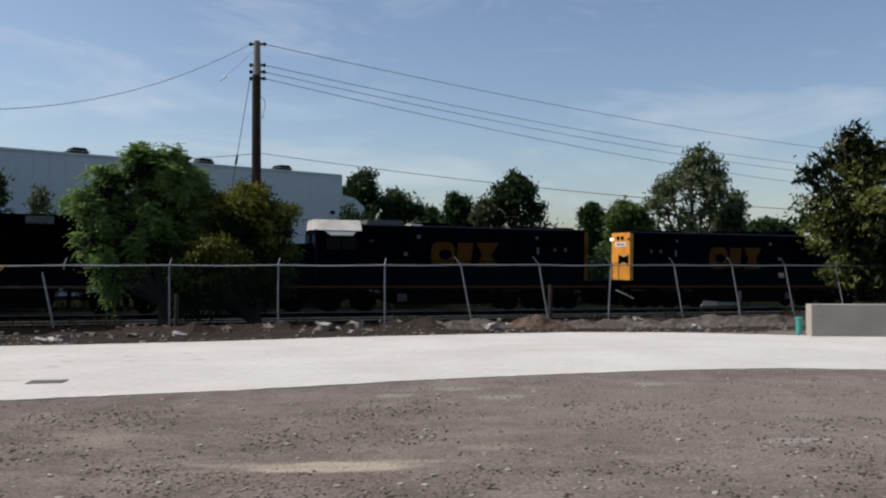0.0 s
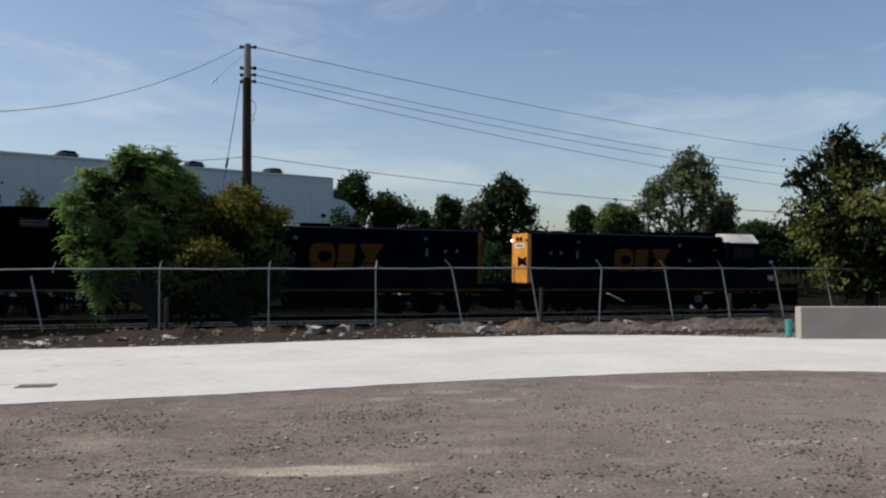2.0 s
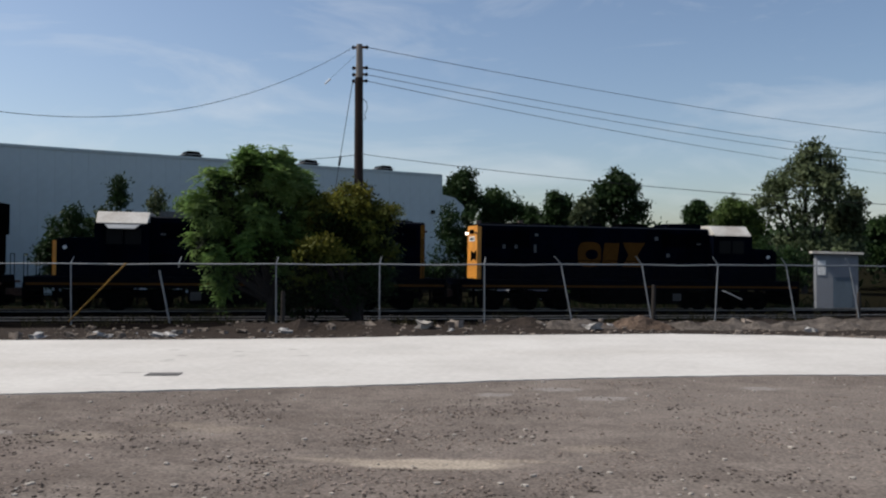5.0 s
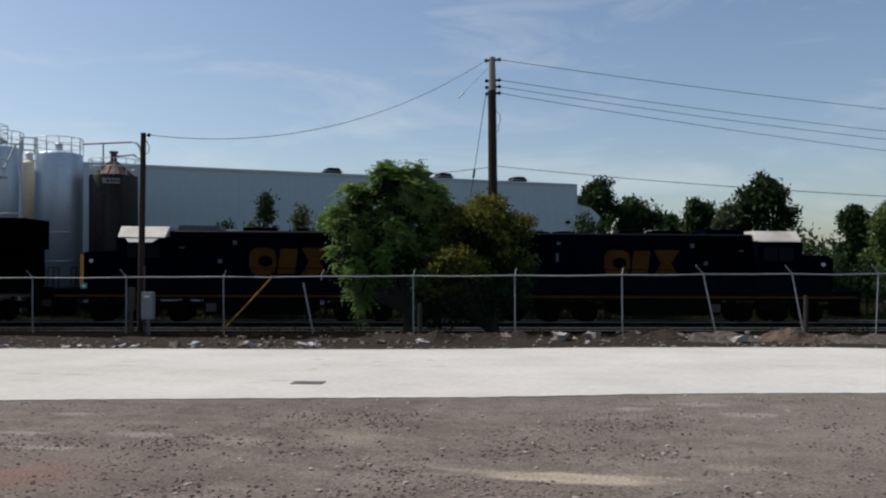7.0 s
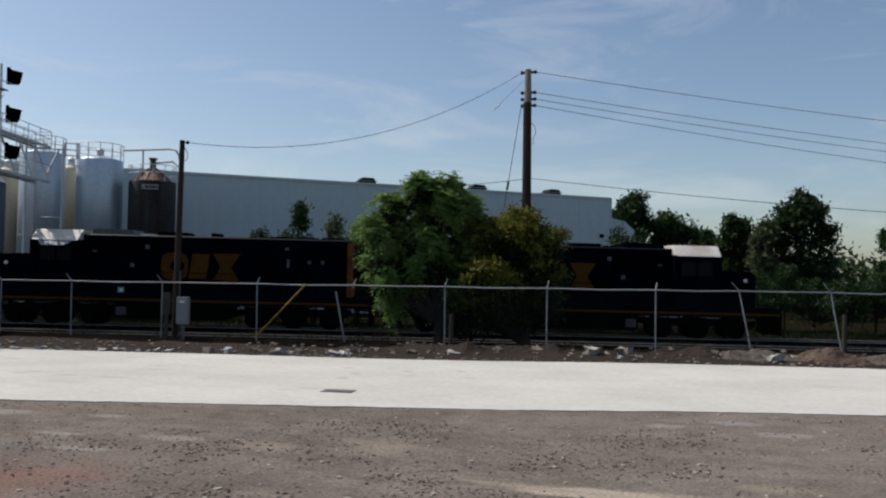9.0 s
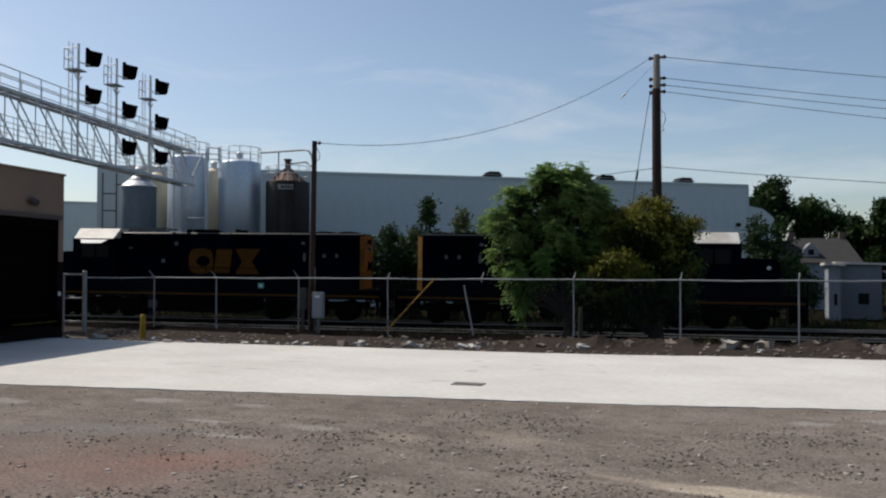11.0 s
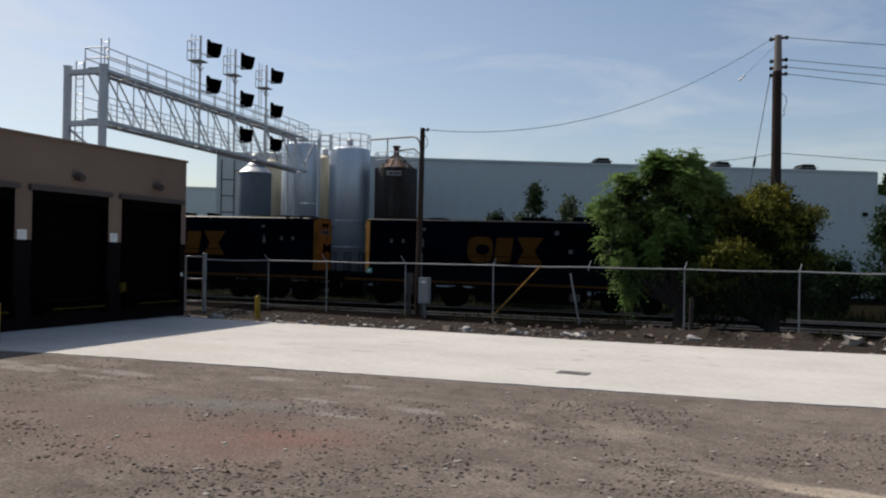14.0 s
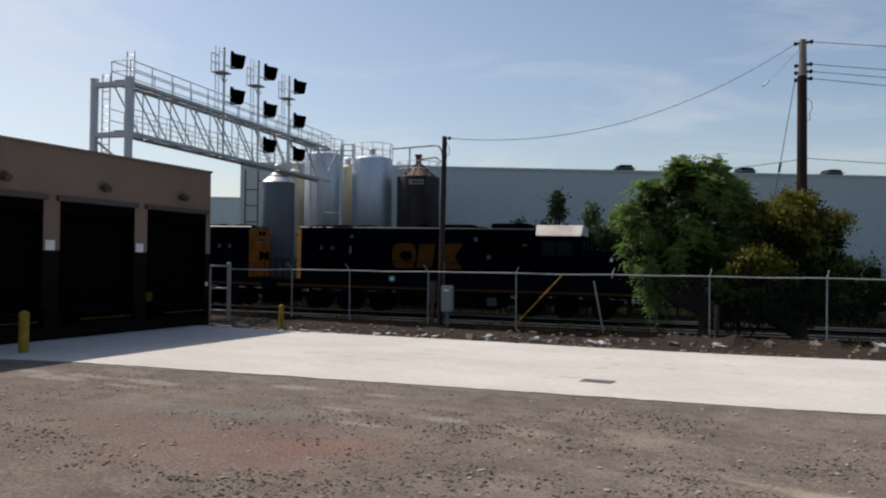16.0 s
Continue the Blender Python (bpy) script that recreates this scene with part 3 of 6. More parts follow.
def locomotive(m, label, nose_yellow):
    root = thing("locomotive", m, label, "locomotive", "locomotives of the train")
    L, CAB, NOSE = 13.1, 15.45, 17.3
    bm = B()
    box(bm, -1.0, -1.5, 1.36, 18.4, 1.5, 1.6, 0.02)
    box(bm, -0.9, -1.45, 1.1, 18.3, 1.45, 1.36)
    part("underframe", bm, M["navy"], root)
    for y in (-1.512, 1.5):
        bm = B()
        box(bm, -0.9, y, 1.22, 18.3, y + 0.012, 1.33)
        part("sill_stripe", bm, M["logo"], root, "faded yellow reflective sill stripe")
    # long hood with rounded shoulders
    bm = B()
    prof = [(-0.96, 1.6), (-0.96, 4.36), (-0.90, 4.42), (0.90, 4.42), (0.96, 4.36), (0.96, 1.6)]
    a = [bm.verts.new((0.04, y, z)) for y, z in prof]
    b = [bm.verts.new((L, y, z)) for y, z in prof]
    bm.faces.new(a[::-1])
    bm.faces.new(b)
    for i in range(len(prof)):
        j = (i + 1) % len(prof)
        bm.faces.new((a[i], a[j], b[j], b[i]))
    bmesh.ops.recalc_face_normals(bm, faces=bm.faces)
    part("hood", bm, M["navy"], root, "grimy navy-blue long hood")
    # strips added for the roof-edge glint, lighter and glossier than the hood
    for f in (-1, 1):
        bm = B()
        q = [(f * 0.962, 4.355), (f * 0.968, 4.37), (f * 0.905, 4.436), (f * 0.893, 4.424)]
        a, b = [bm.verts.new((0.1, y, z)) for y, z in q], [bm.verts.new((L - 0.1, y, z)) for y, z in q]
        bm.faces.new(a)
        bm.faces.new(b[::-1])
        for i in range(4):
            bm.faces.new((a[i], b[i], b[(i + 1) % 4], a[(i + 1) % 4]))
        bmesh.ops.recalc_face_normals(bm, faces=bm.faces)
        part("roof_shoulder", bm, M["shine"], root, "lighter glossy strip for the roof-edge glint")
    # hood doors with raised edges
    dm = None
    for k in range(15):
        x = 3.0 + k * 0.66
        for y in (-0.972, 0.96):
            if dm is None:
                bm = B()
                box(bm, 0.02, 0, 1.75, 0.62, 0.012, 2.62)
                for z in (1.95, 2.4):
                    box(bm, 0.03, -0.012, z, 0.07, 0.0, z + 0.06)
                ob = part("hood_door", bm, M["navy"], root)
                dm = ob.data
            else:
                ob = new("hood_door", dm)
                ob.parent = root
            ob.location = (x, y, 0)
    # radiator grilles near the hood's end
    for y in (-0.985, 0.96):
        for x0, x1, z0, z1 in ((0.5, 2.75, 3.3, 4.1), (10.4, 12.6, 3.45, 4.1)):
            bm = B()
            for k in range(9):
                z = z0 + (z1 - z0) * k / 8
                box(bm, x0, y, z - 0.02, x1, y + 0.025, z + 0.02)
            box(bm, x0 - 0.04, y + 0.004, z0 - 0.06, x0, y + 0.022, z1 + 0.06)
            box(bm, x1, y + 0.004, z0 - 0.06, x1 + 0.04, y + 0.022, z1 + 0.06)
            part("grille", bm, M["black"], root)
    # roof gear
    for x in (1.05, 2.35, 3.65):
        bm = B()
        tube(bm, (x, 0, 4.42), (x, 0, 4.52), 0.6, n=20)
        tube(bm, (x, 0, 4.52), (x, 0, 4.56), 0.5, 0.3, n=20)
        part("roof_fan", bm, M["black"], root)
    bm = B()
    box(bm, 8.1, -0.5, 4.42, 9.7, 0.5, 4.62, 0.05)
    part("exhaust_housing", bm, M["black"], root)
    # pale grey on one unit paints in the housing's sunlit top
    bm = B()
    box(bm, 10.75, -0.85, 4.3, 12.75, 0.85, 4.68, 0.06)
    part("blower_housing", bm, M["stencil"] if nose_yellow else M["navy"], root, "blower housing in pale grey for its sunlit top" if nose_yellow else "")
    # added strip; its white on one unit imitates a lit roof edge
    bm = B()
    box(bm, 9.78, -0.9, 4.40, 10.42, 0.9, 4.49, 0.02)
    part("roof_hatch", bm, M["white"] if nose_yellow else M["black"], root, "small white strip standing in for a lit roof edge" if nose_yellow else "")
    for y in (-1.44, 1.40):
        bm = B()
        box(bm, 10.75, y, 0.52, 11.25, y + 0.04, 0.92, 0.01)
        part("filler_panel", bm, M["iron"], root, "dull grey filler panel")
    bm = B()
    for k in range(3):
        tube(bm, (6.6, -0.25 + 0.2 * k, 4.55), (7.1, -0.25 + 0.2 * k, 4.55), 0.06, 0.1, n=8)
    box(bm, 6.75, -0.35, 4.42, 6.95, 0.3, 4.5)
    part("air_horn", bm, M["black"], root)
    # hood end with lamp and number bars; one unit's colours include its shade
    bm = B()
    prism(bm, [(0, 1.62), (0.04, 1.62), (0.04, 4.36), (0, 4.36)], -0.95, 0.95)
    end = part("hood_end", bm, M["shaded_orange"] if nose_yellow else M["yellow"], root, "orange hood end with shade in its paint" if nose_yellow else "yellow-orange painted hood end")
    bm = B()
    box(bm, -0.02, -0.55, 3.55, 0.0, 0.55, 3.8)
    part("number_panel", bm, M["stencil"] if nose_yellow else M["white"], end)
    for k in range(4):
        bm = B()
        box(bm, -0.026, -0.42 + 0.22 * k, 3.6, -0.02, -0.28 + 0.22 * k, 3.75)
        part("number_bar", bm, M["black"], end)
    bm = B()
    tie = [(-0.85, 2.52), (-0.35, 2.66), (0.2, 2.52), (0.2, 3.08), (-0.35, 2.94), (-0.85, 3.08)]
    bm.faces.new([bm.verts.new((0.0, y, z)) for y, z in tie])
    r = bmesh.ops.extrude_face_region(bm, geom=bm.faces[:])
    bmesh.ops.translate(bm, vec=(-0.02, 0, 0), verts=[q for q in r["geom"] if isinstance(q, bmesh.types.BMVert)])
    bmesh.ops.recalc_face_normals(bm, faces=bm.faces)
    part("emblem", bm, M["black"], end)
    for y in (-0.966, 0.948):
        bm = B()
        prism(bm, [(0, 1.62), (0.22, 1.62), (0.22, 4.3), (0, 4.3)], y, y + 0.018)
        part("corner_panel", bm, end.data.materials[0], end)
    for y in (-0.22, 0.22):
        bm = B()
        tube(bm, (-0.08, y, 4.05), (0.02, y, 4.05), 0.11, n=14)
        part("headlamp", bm, M["black"], end)
    for y in (-0.9, 0.9):
        bm = B()
        tube(bm, (-0.12, y, 3.98), (0.02, y, 3.98), 0.055, n=10)
        part("marker_lamp", bm, M["lamp_glow"] if y > 0 and not nose_yellow else M["rust"], end)
    # cab
    bm = B()
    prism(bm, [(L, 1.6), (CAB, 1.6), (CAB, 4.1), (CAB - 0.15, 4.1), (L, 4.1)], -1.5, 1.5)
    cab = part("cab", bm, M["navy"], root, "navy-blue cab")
    bm = B()
    v = [(L + 0.06, -1.56, 4.05), (CAB - 0.05, -1.56, 4.05), (CAB - 0.05, 1.56, 4.05), (L + 0.06, 1.56, 4.05), (L + 0.0, -0.95, 4.61), (CAB - 0.02, -0.95, 4.61), (CAB - 0.02, 0.95, 4.61), (L + 0.0, 0.95, 4.61)]
    v = [bm.verts.new(q) for q in v]
    for f in ((3, 2, 1, 0), (4, 5, 6, 7), (0, 1, 5, 4), (1, 2, 6, 5), (2, 3, 7, 6), (3, 0, 4, 7)):
        bm.faces.new([v[i] for i in f])
    bmesh.ops.recalc_face_normals(bm, faces=bm.faces)
    bmesh.ops.bevel(bm, geom=bm.edges[:], offset=0.03, segments=2, affect="EDGES")
    part("cab_roof", bm, M["cream"], cab, "pale dusty cab roof")
    for x0, x1 in ((L + 0.35, L + 1.05), (L + 1.15, L + 1.85)):
        for y in (-1.512, 1.5):
            bm = B()
            box(bm, x0, y, 3.1, x1, y + 0.012, 3.8)
            part("cab_window", bm, M["glass"], cab)
    for f in (-1, 1) if nose_yellow else ():
        bm = B()
        v = [bm.verts.new(q) for q in ((L + 0.35, f * 1.505, 4.02), (L + 1.95, f * 1.505, 4.02), (L + 1.7, f * 1.82, 3.80), (L + 0.6, f * 1.82, 3.80))]
        bm.faces.new(v)
        r = bmesh.ops.extrude_face_region(bm, geom=bm.faces[:])
        bmesh.ops.translate(bm, vec=(0, 0, 0.02), verts=[q for q in r["geom"] if isinstance(q, bmesh.types.BMVert)])
        bmesh.ops.recalc_face_normals(bm, faces=bm.faces)
        part("sun_visor", bm, M["galv"], cab, "pale sheet-metal sun visor")
    for y in (-1.1, 0.5):
        bm = B()
        box(bm, CAB, y, 3.2, CAB + 0.012, y + 0.6, 3.85)
        part("windscreen", bm, M["glass"], cab)
    # nose
    bm = B()
    prism(bm, [(CAB, 1.6), (NOSE, 1.6), (NOSE, 3.2), (NOSE - 0.15, 3.36), (CAB, 3.42)], -0.95, 0.95)
    bmesh.ops.bevel(bm, geom=[e for e in bm.edges if abs(e.verts[0].co.y - e.verts[1].co.y) < 0.01 and e.calc_length() > 0.1], offset=0.06, segments=2, affect="EDGES")
    nose = part("nose", bm, M["navy"], root)
    bm = B()
    box(bm, NOSE - 0.16, -0.965, 1.65, NOSE + 0.03, 0.965, 3.24, 0.02)
    part("nose_face", bm, M["yellow"] if nose_yellow else M["navy"], nose, "yellow-orange nose face" if nose_yellow else "navy-blue nose face")
    for f in (-1, 1):
        bm = B()
        tube(bm, (NOSE - 0.5, f * 0.94, 2.93), (NOSE - 0.5, f * 1.02, 2.93), 0.09, n=12)
        part("nose_lamp", bm, M["white"], nose)
    # fuel tank, trucks, wheels
    bm = B()
    prism(bm, [(6.2, 0.35), (11.2, 0.35), (11.35, 0.5), (11.35, 1.1), (6.05, 1.1), (6.05, 0.5)], -1.4, 1.4)
    part("fuel_tank", bm, M["black"], root)
    for s in (-1.3, 1.3):
        bm = B()
        tube(bm, (6.5, s, 1.2), (10.8, s, 1.2), 0.14, n=12)
        part("air_reservoir", bm, M["black"], root)
    wheels = []
    for xs in ((1.0, 2.85, 4.7), (12.7, 14.55, 16.4)):
        truck(root, xs)
        wheels += [wheelset(root, x) for x in xs]
    end_platform(root, 0.0, -1.0, -1, False)
    end_platform(root, NOSE, 18.4, 1, True)
    for y in (-1.46, 1.46):
        handrail(root, 0.2, L - 0.2, y)
    livery(root, -1)
    livery(root, 1)
    # small pale stencils and panels along the flanks
    for y in (-0.985, 0.973):
        for x, z, w, h in ((1.35, 3.2, 0.16, 0.2), (2.0, 3.2, 0.16, 0.2), (3.1, 3.85, 0.18, 0.14), (3.05, 3.0, 0.14, 0.42), (9.9, 3.75, 0.2, 0.2), (10.6, 2.85, 0.2, 0.2), (12.4, 3.55, 0.24, 0.1)):
            bm = B()
            box(bm, x, y, z, x + w, y + 0.012, z + h)
            part("stencil", bm, M["stencil"], root)
    return root, wheels


def wide_locomotive(m):
    root = thing("locomotive", m, "tall dark wide-bodied locomotive with louvred radiator section", "locomotive", "locomotives of the train")
    bm = B()
    box(bm, -0.25, -1.5, 1.3, 21.0, 1.5, 1.6, 0.02)
    part("underframe", bm, M["navy"], root)
    for y in (-1.512, 1.5):
        bm = B()
        box(bm, -0.5, y, 1.22, 20.9, y + 0.012, 1.33)
        part("sill_stripe", bm, M["rust"], root)
    bm = B()
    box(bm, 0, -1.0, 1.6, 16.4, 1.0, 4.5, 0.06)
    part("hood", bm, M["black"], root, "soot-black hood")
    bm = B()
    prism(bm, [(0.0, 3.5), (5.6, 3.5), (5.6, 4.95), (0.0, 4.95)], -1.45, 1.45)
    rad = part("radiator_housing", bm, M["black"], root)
    for x0, x1 in ((0.7, 2.6), (3.0, 5.0)):
        for y in (-1.475, 1.45):
            bm = B()
            for k in range(8):
                z = 3.75 + 0.12 * k
                box(bm, x0, y, z, x1, y + 0.025, z + 0.05)
            part("radiator_grille", bm, M["black"], rad)
    for x in (1.2, 7.4):
        for y in (-1.012, 1.0):
            bm = B()
            yy = y * 1.45 if x < 5 else y
            box(bm, x, yy, 4.08, x + 1.15, yy + 0.02, 4.42)
            part("louvre_panel", bm, M["stencil"], root, "dull pale louvre panel")
    bm = B()
    prism(bm, [(16.4, 1.6), (18.8, 1.6), (18.8, 4.2), (18.5, 4.7), (16.4, 4.7)], -1.5, 1.5)
    cab = part("cab", bm, M["navy"], root)
    for y in (-1.512, 1.5):
        bm = B()
        box(bm, 16.8, y, 3.2, 18.2, y + 0.012, 3.95)
        part("cab_window", bm, M["glass"], cab)
    bm = B()
    prism(bm, [(18.8, 1.6), (20.6, 1.6), (20.3, 3.0), (18.8, 3.3)], -1.45, 1.45)
    part("nose", bm, M["navy"], root)
    bm = B()
    prism(bm, [(7.6, 0.35), (13.0, 0.35), (13.1, 1.3), (7.5, 1.3)], -1.4, 1.4)
    part("fuel_tank", bm, M["black"], root)
    wheels = []
    for xs in ((1.6, 3.5, 5.4), (15.2, 17.1, 19.0)):
        truck(root, xs)
        wheels += [wheelset(root, x) for x in xs]
    end_platform(root, 0.0, -0.25, -1, False)
    end_platform(root, 20.6, 21.0, 1, True)
    for y in (-1.46, 1.46):
        handrail(root, 0.2, 16.2, y)
    for x in (2.0, 8.0):
        bm = B()
        box(bm, x, -1.03, 1.75, x + 4.0, -1.0, 2.5)
        part("side_panel", bm, M["navy"], root)
    return root, wheels


TRACK_D = 41.2
GRADE = math.degrees(math.atan(0.012))
loco_b, wheels_b = locomotive(Matrix.Identity(4), "grimy navy-blue diesel locomotive with yellow hood end and pale cab roof", False)
loco_a, wheels_a = locomotive(Matrix.Identity(4), "grimy navy-blue diesel locomotive with yellow nose and pale cab roof", True)
loco_c, wheels_c = wide_locomotive(Matrix.Identity(4))

# hood end of the last locomotive along the railway, by time
TRAIN = [(0.0, 25.95), (1.75, 20.82), (3.5, 15.63), (5.25, 10.32), (7.0, 4.98), (9.0, -0.95), (10.75, -5.98), (12.5, -10.9), (14.5, -16.32), (16.0, -20.4)]


def train_u(t):
    ts, us = zip(*TRAIN)
    c = np.polyfit(ts, us, 3)
    return float(np.polyval(c, t))


def motions():
    times = [round(0.2 * i, 2) for i in range(81)]
    spots = ((loco_b, wheels_b, 0.0, False), (loco_a, wheels_a, -2.73, True), (loco_c, wheels_c, -22.5, True))
    for root, wheels, off, turned in spots:
        rows = []
        for t in times[::4]:
            u = train_u(t) + off
            rows.append((t, pose(*trk(u, TRACK_D), rail_z(u), 0, -GRADE if turned else GRADE, TRK + (180 if turned else 0))))
        walk(root, rows)
        for w in wheels:
            x, y, z = w.location
            sgn = -1 if turned else 1
            walk(w, [(t, pose(x, y, z, 0, math.degrees(sgn * (train_u(t) - train_u(0)) / 0.508), 0)) for t in times])


# ---------------------------------------------------------------- chain-link fence
FENCE_L = [0.38, -2.68, -5.73, -8.62, -11.86, -15.25, -18.68, -21.5]        # along the stretch at 5 degrees
FENCE_R = [9.05, 11.65, 14.0, 16.65, 19.0, 21.3, 23.6, 26.0, 28.5, 31, 33.5, 36]  # along the stretch beside the railway


def fxy(u, az, d):
    c, s = math.cos(radians(az)), math.sin(radians(az))
    return u * c - d * s, u * s + d * c


def make_fence():
    fence = thing("fence", Matrix.Identity(4), "galvanised chain-link fence with leaning posts and top rail", "fence")
    posts = [(*fxy(u, 5, 23.8), 0.0, 5) for u in FENCE_L[::-1]] + [(*fxy(u, 20, 22.8), 0.0, 20) for u in FENCE_R]
    posts = [(-23.6, 18.9, 0, 5)] + posts
    leans = {9: (-0.35, 0.05), 10: (-0.3, 0.1), 11: (0.12, 0.1), 12: (-0.28, 0.1), 13: (-0.28, 0.1), 14: (-0.3, 0.1), 15: (-0.3, 0.1)}
    tops = []
    for i, (x, y, _, az) in enumerate(posts):
        z0 = ground_z(x, y) - 0.1
        lx, ly = leans.get(i, (random.uniform(-0.03, 0.03), 0.0))
        big = i == 0
        r = 0.075 if big else 0.021
        zt = 2.05 if big else 1.84 - (0.013 * max(0, i - 9))
        base, top = Vector((x - lx * 0.5, y, z0)), Vector((x + lx * 0.5, y + ly, zt))
        bm = B()
        if i == 5:                      # broken off below the rail
            tube(bm, top - Vector((0, 0, 0.12)), top, r, n=10)
        else:
            tube(bm, base, top, r, n=10)
        tube(bm, top, top + Vector((0, 0, 0.03)), r * 1.15, r * 0.6, n=10)
        post = part("fence_post", bm, M["galv"], fence)
        if not big:
            out = Vector((-0.10 - (0.1 if i > 8 else 0), -0.16, 0.24)) if i > 8 or i in (1, 2, 3) else Vector((0.03, 0.12, 0.20))
            bm = B()
            tube(bm, top, top + out, 0.018, 0.012, n=6)
            part("barb_arm", bm, M["galv"], post)
        tops.append((base, top))
    for (b0, t0), (b1, t1) in zip(tops, tops[1:]):
        sag = random.uniform(0.0, 0.03)
        z0, z1 = min(t0.z, 1.86), min(t1.z, 1.86)
        a, b = Vector((t0.x, t0.y, z0 - 0.01)), Vector((t1.x, t1.y, z1 - 0.01))
        mid = (a + b) / 2 - Vector((0, 0, sag))
        bm = B()
        tube(bm, a, mid, 0.02, n=8)
        tube(bm, mid, b, 0.02, n=8)
        part("top_rail", bm, M["galv"], fence)
        # woven wire: two families of slanting wires
        verts, faces = [], []
        g0, g1 = Vector((b0.x, b0.y, b0.z + 0.12)), Vector((b1.x, b1.y, b1.z + 0.12))
        ln, h = (b - a).length, a.z - g0.z
        step = 0.085
        n = int((ln + h) / step)
        w = 0.0014
        for fam in (0, 1):
            for k in range(n):
                s0 = -h + k * step
                lo, hi = max(s0, 0.0), min(s0 + h, ln)
                if hi <= lo:
                    continue
                q = []
                for s in (lo, hi):
                    v = (s - s0) / h
                    v = v if fam == 0 else 1 - v
                    q.append(g0.lerp(g1, s / ln).lerp(a.lerp(b, s / ln), v))
                d = (q[1] - q[0]).normalized()
                side = d.cross(Vector((0, 1, 0))).normalized() * w
                back = Vector((0, w, 0))
                i0 = len(verts)
                for p in q:
                    verts += [p - side, p + side, p + back * 1.6]
                for e in ((0, 1), (1, 2), (2, 0)):
                    faces.append((i0 + e[0], i0 + e[1], i0 + 3 + e[1], i0 + 3 + e[0]))
        ob = raw_ob("chain_link_mesh", verts, faces, M["mesh_wire"], fence)
        tagged(ob, kind="stuff")
    return fence


make_fence()


def make_fence_extras():
    # yellow brace leaning between two posts, a stray bent post, a stub post
    a = fxy(-11.9, 5, 23.75)
    b = fxy(-10.2, 5, 23.7)
    bm = B()
    tube(bm, (*a, 0.12), (*b, 1.80), 0.026, n=10)
    tube(bm, (*b, 1.80), (b[0] + 0.02, b[1], 1.84), 0.03, n=10)
    tagged(mesh_ob("yellow_brace_pole", bm, M["brace"]), "yellow painted pole leaning against the fence", "pole")
    p = fxy(-9.05, 5, 24.3)
    q = fxy(-9.4, 5, 24.3)
    bm = B()
    tube(bm, (*p, -0.1), (*q, 1.62), 0.03, n=8)
    tagged(mesh_ob("stray_post", bm, M["galv"]), "bent grey steel post standing behind the fence", "post")
    for u, az, d, h, lab in ((-5.6, 5, 24.05, 1.0, "short weathered stub post beside a fence post"), (11.9, 20, 22.9, 1.2, "short weathered wooden stub post"), (19.2, 20, 22.9, 0.9, "short weathered stub post beside the fence")):
        x, y = fxy(u, az, d)
        bm = B()
        tube(bm, (x, y, -0.1), (x + 0.02, y, h), 0.07, 0.06, n=9)
        tagged(mesh_ob("stub_post", bm, M["stub_wood"]), lab, "post")
    x, y = fxy(14.25, 20, 22.6)
    bm = B()
    tube(bm, (x, y, 0.95), (x + 0.42, y - 0.05, 0.74), 0.018, n=8)
    tube(bm, (x, y, 0.95), (x - 0.1, y + 0.2, 1.0), 0.016, n=8)
    tagged(mesh_ob("bent_rail", bm, M["galv"]), "bent loose fence rail hanging from the mesh", "rail")


make_fence_extras()


def make_gate():
    gate = thing("fence_gate", pose(0, 0, 0), "narrow steel gate panel between fence and building", "gate")
    a, b = Vector((-23.68, 18.85, 0)), Vector((-25.3, 18.55, 0))
    for z in (0.35, 1.15, 1.95):
        bm = B()
        tube(bm, a + Vector((0, 0, z)), b + Vector((0, 0, z)), 0.03, n=8)
        part("gate_rail", bm, M["galv"], gate)
    for q in (a.lerp(b, 0.45), b):
        bm = B()
        tube(bm, q + Vector((0, 0, -0.1)), q + Vector((0, 0, 2.0)), 0.035, n=8)
        part("gate_post", bm, M["galv"], gate)


make_gate()


def fence_sign(az, r, z, label, face):
    x, y = pol(az, r)
    bm = B()
    box(bm, -0.10, -0.006, -0.09, 0.10, 0.006, 0.09, 0.004)
    ob = mesh_ob("fence_sign", bm, face)
    ob.matrix_world = pose(x, y, z, 0, 0, az)
    tagged(ob, label, "sign", "signs on the fence")
    bm = B()
    box(bm, -0.04, -0.010, -0.03, 0.04, -0.006, 0.03)
    part("panel", bm, M["white"] if face is M["teal"] else M["grate"], ob)


fence_sign(40.2, 29.05, 1.56, "small teal and white sign wired to the fence", M["teal"])
fence_sign(-22.5, 30.9, 1.42, "small dull grey sign on the far fence", M["iron"])


# ---------------------------------------------------------------- poles and wires
PX, PY = pol(12.9, 33.0)
PTOP = 10.58


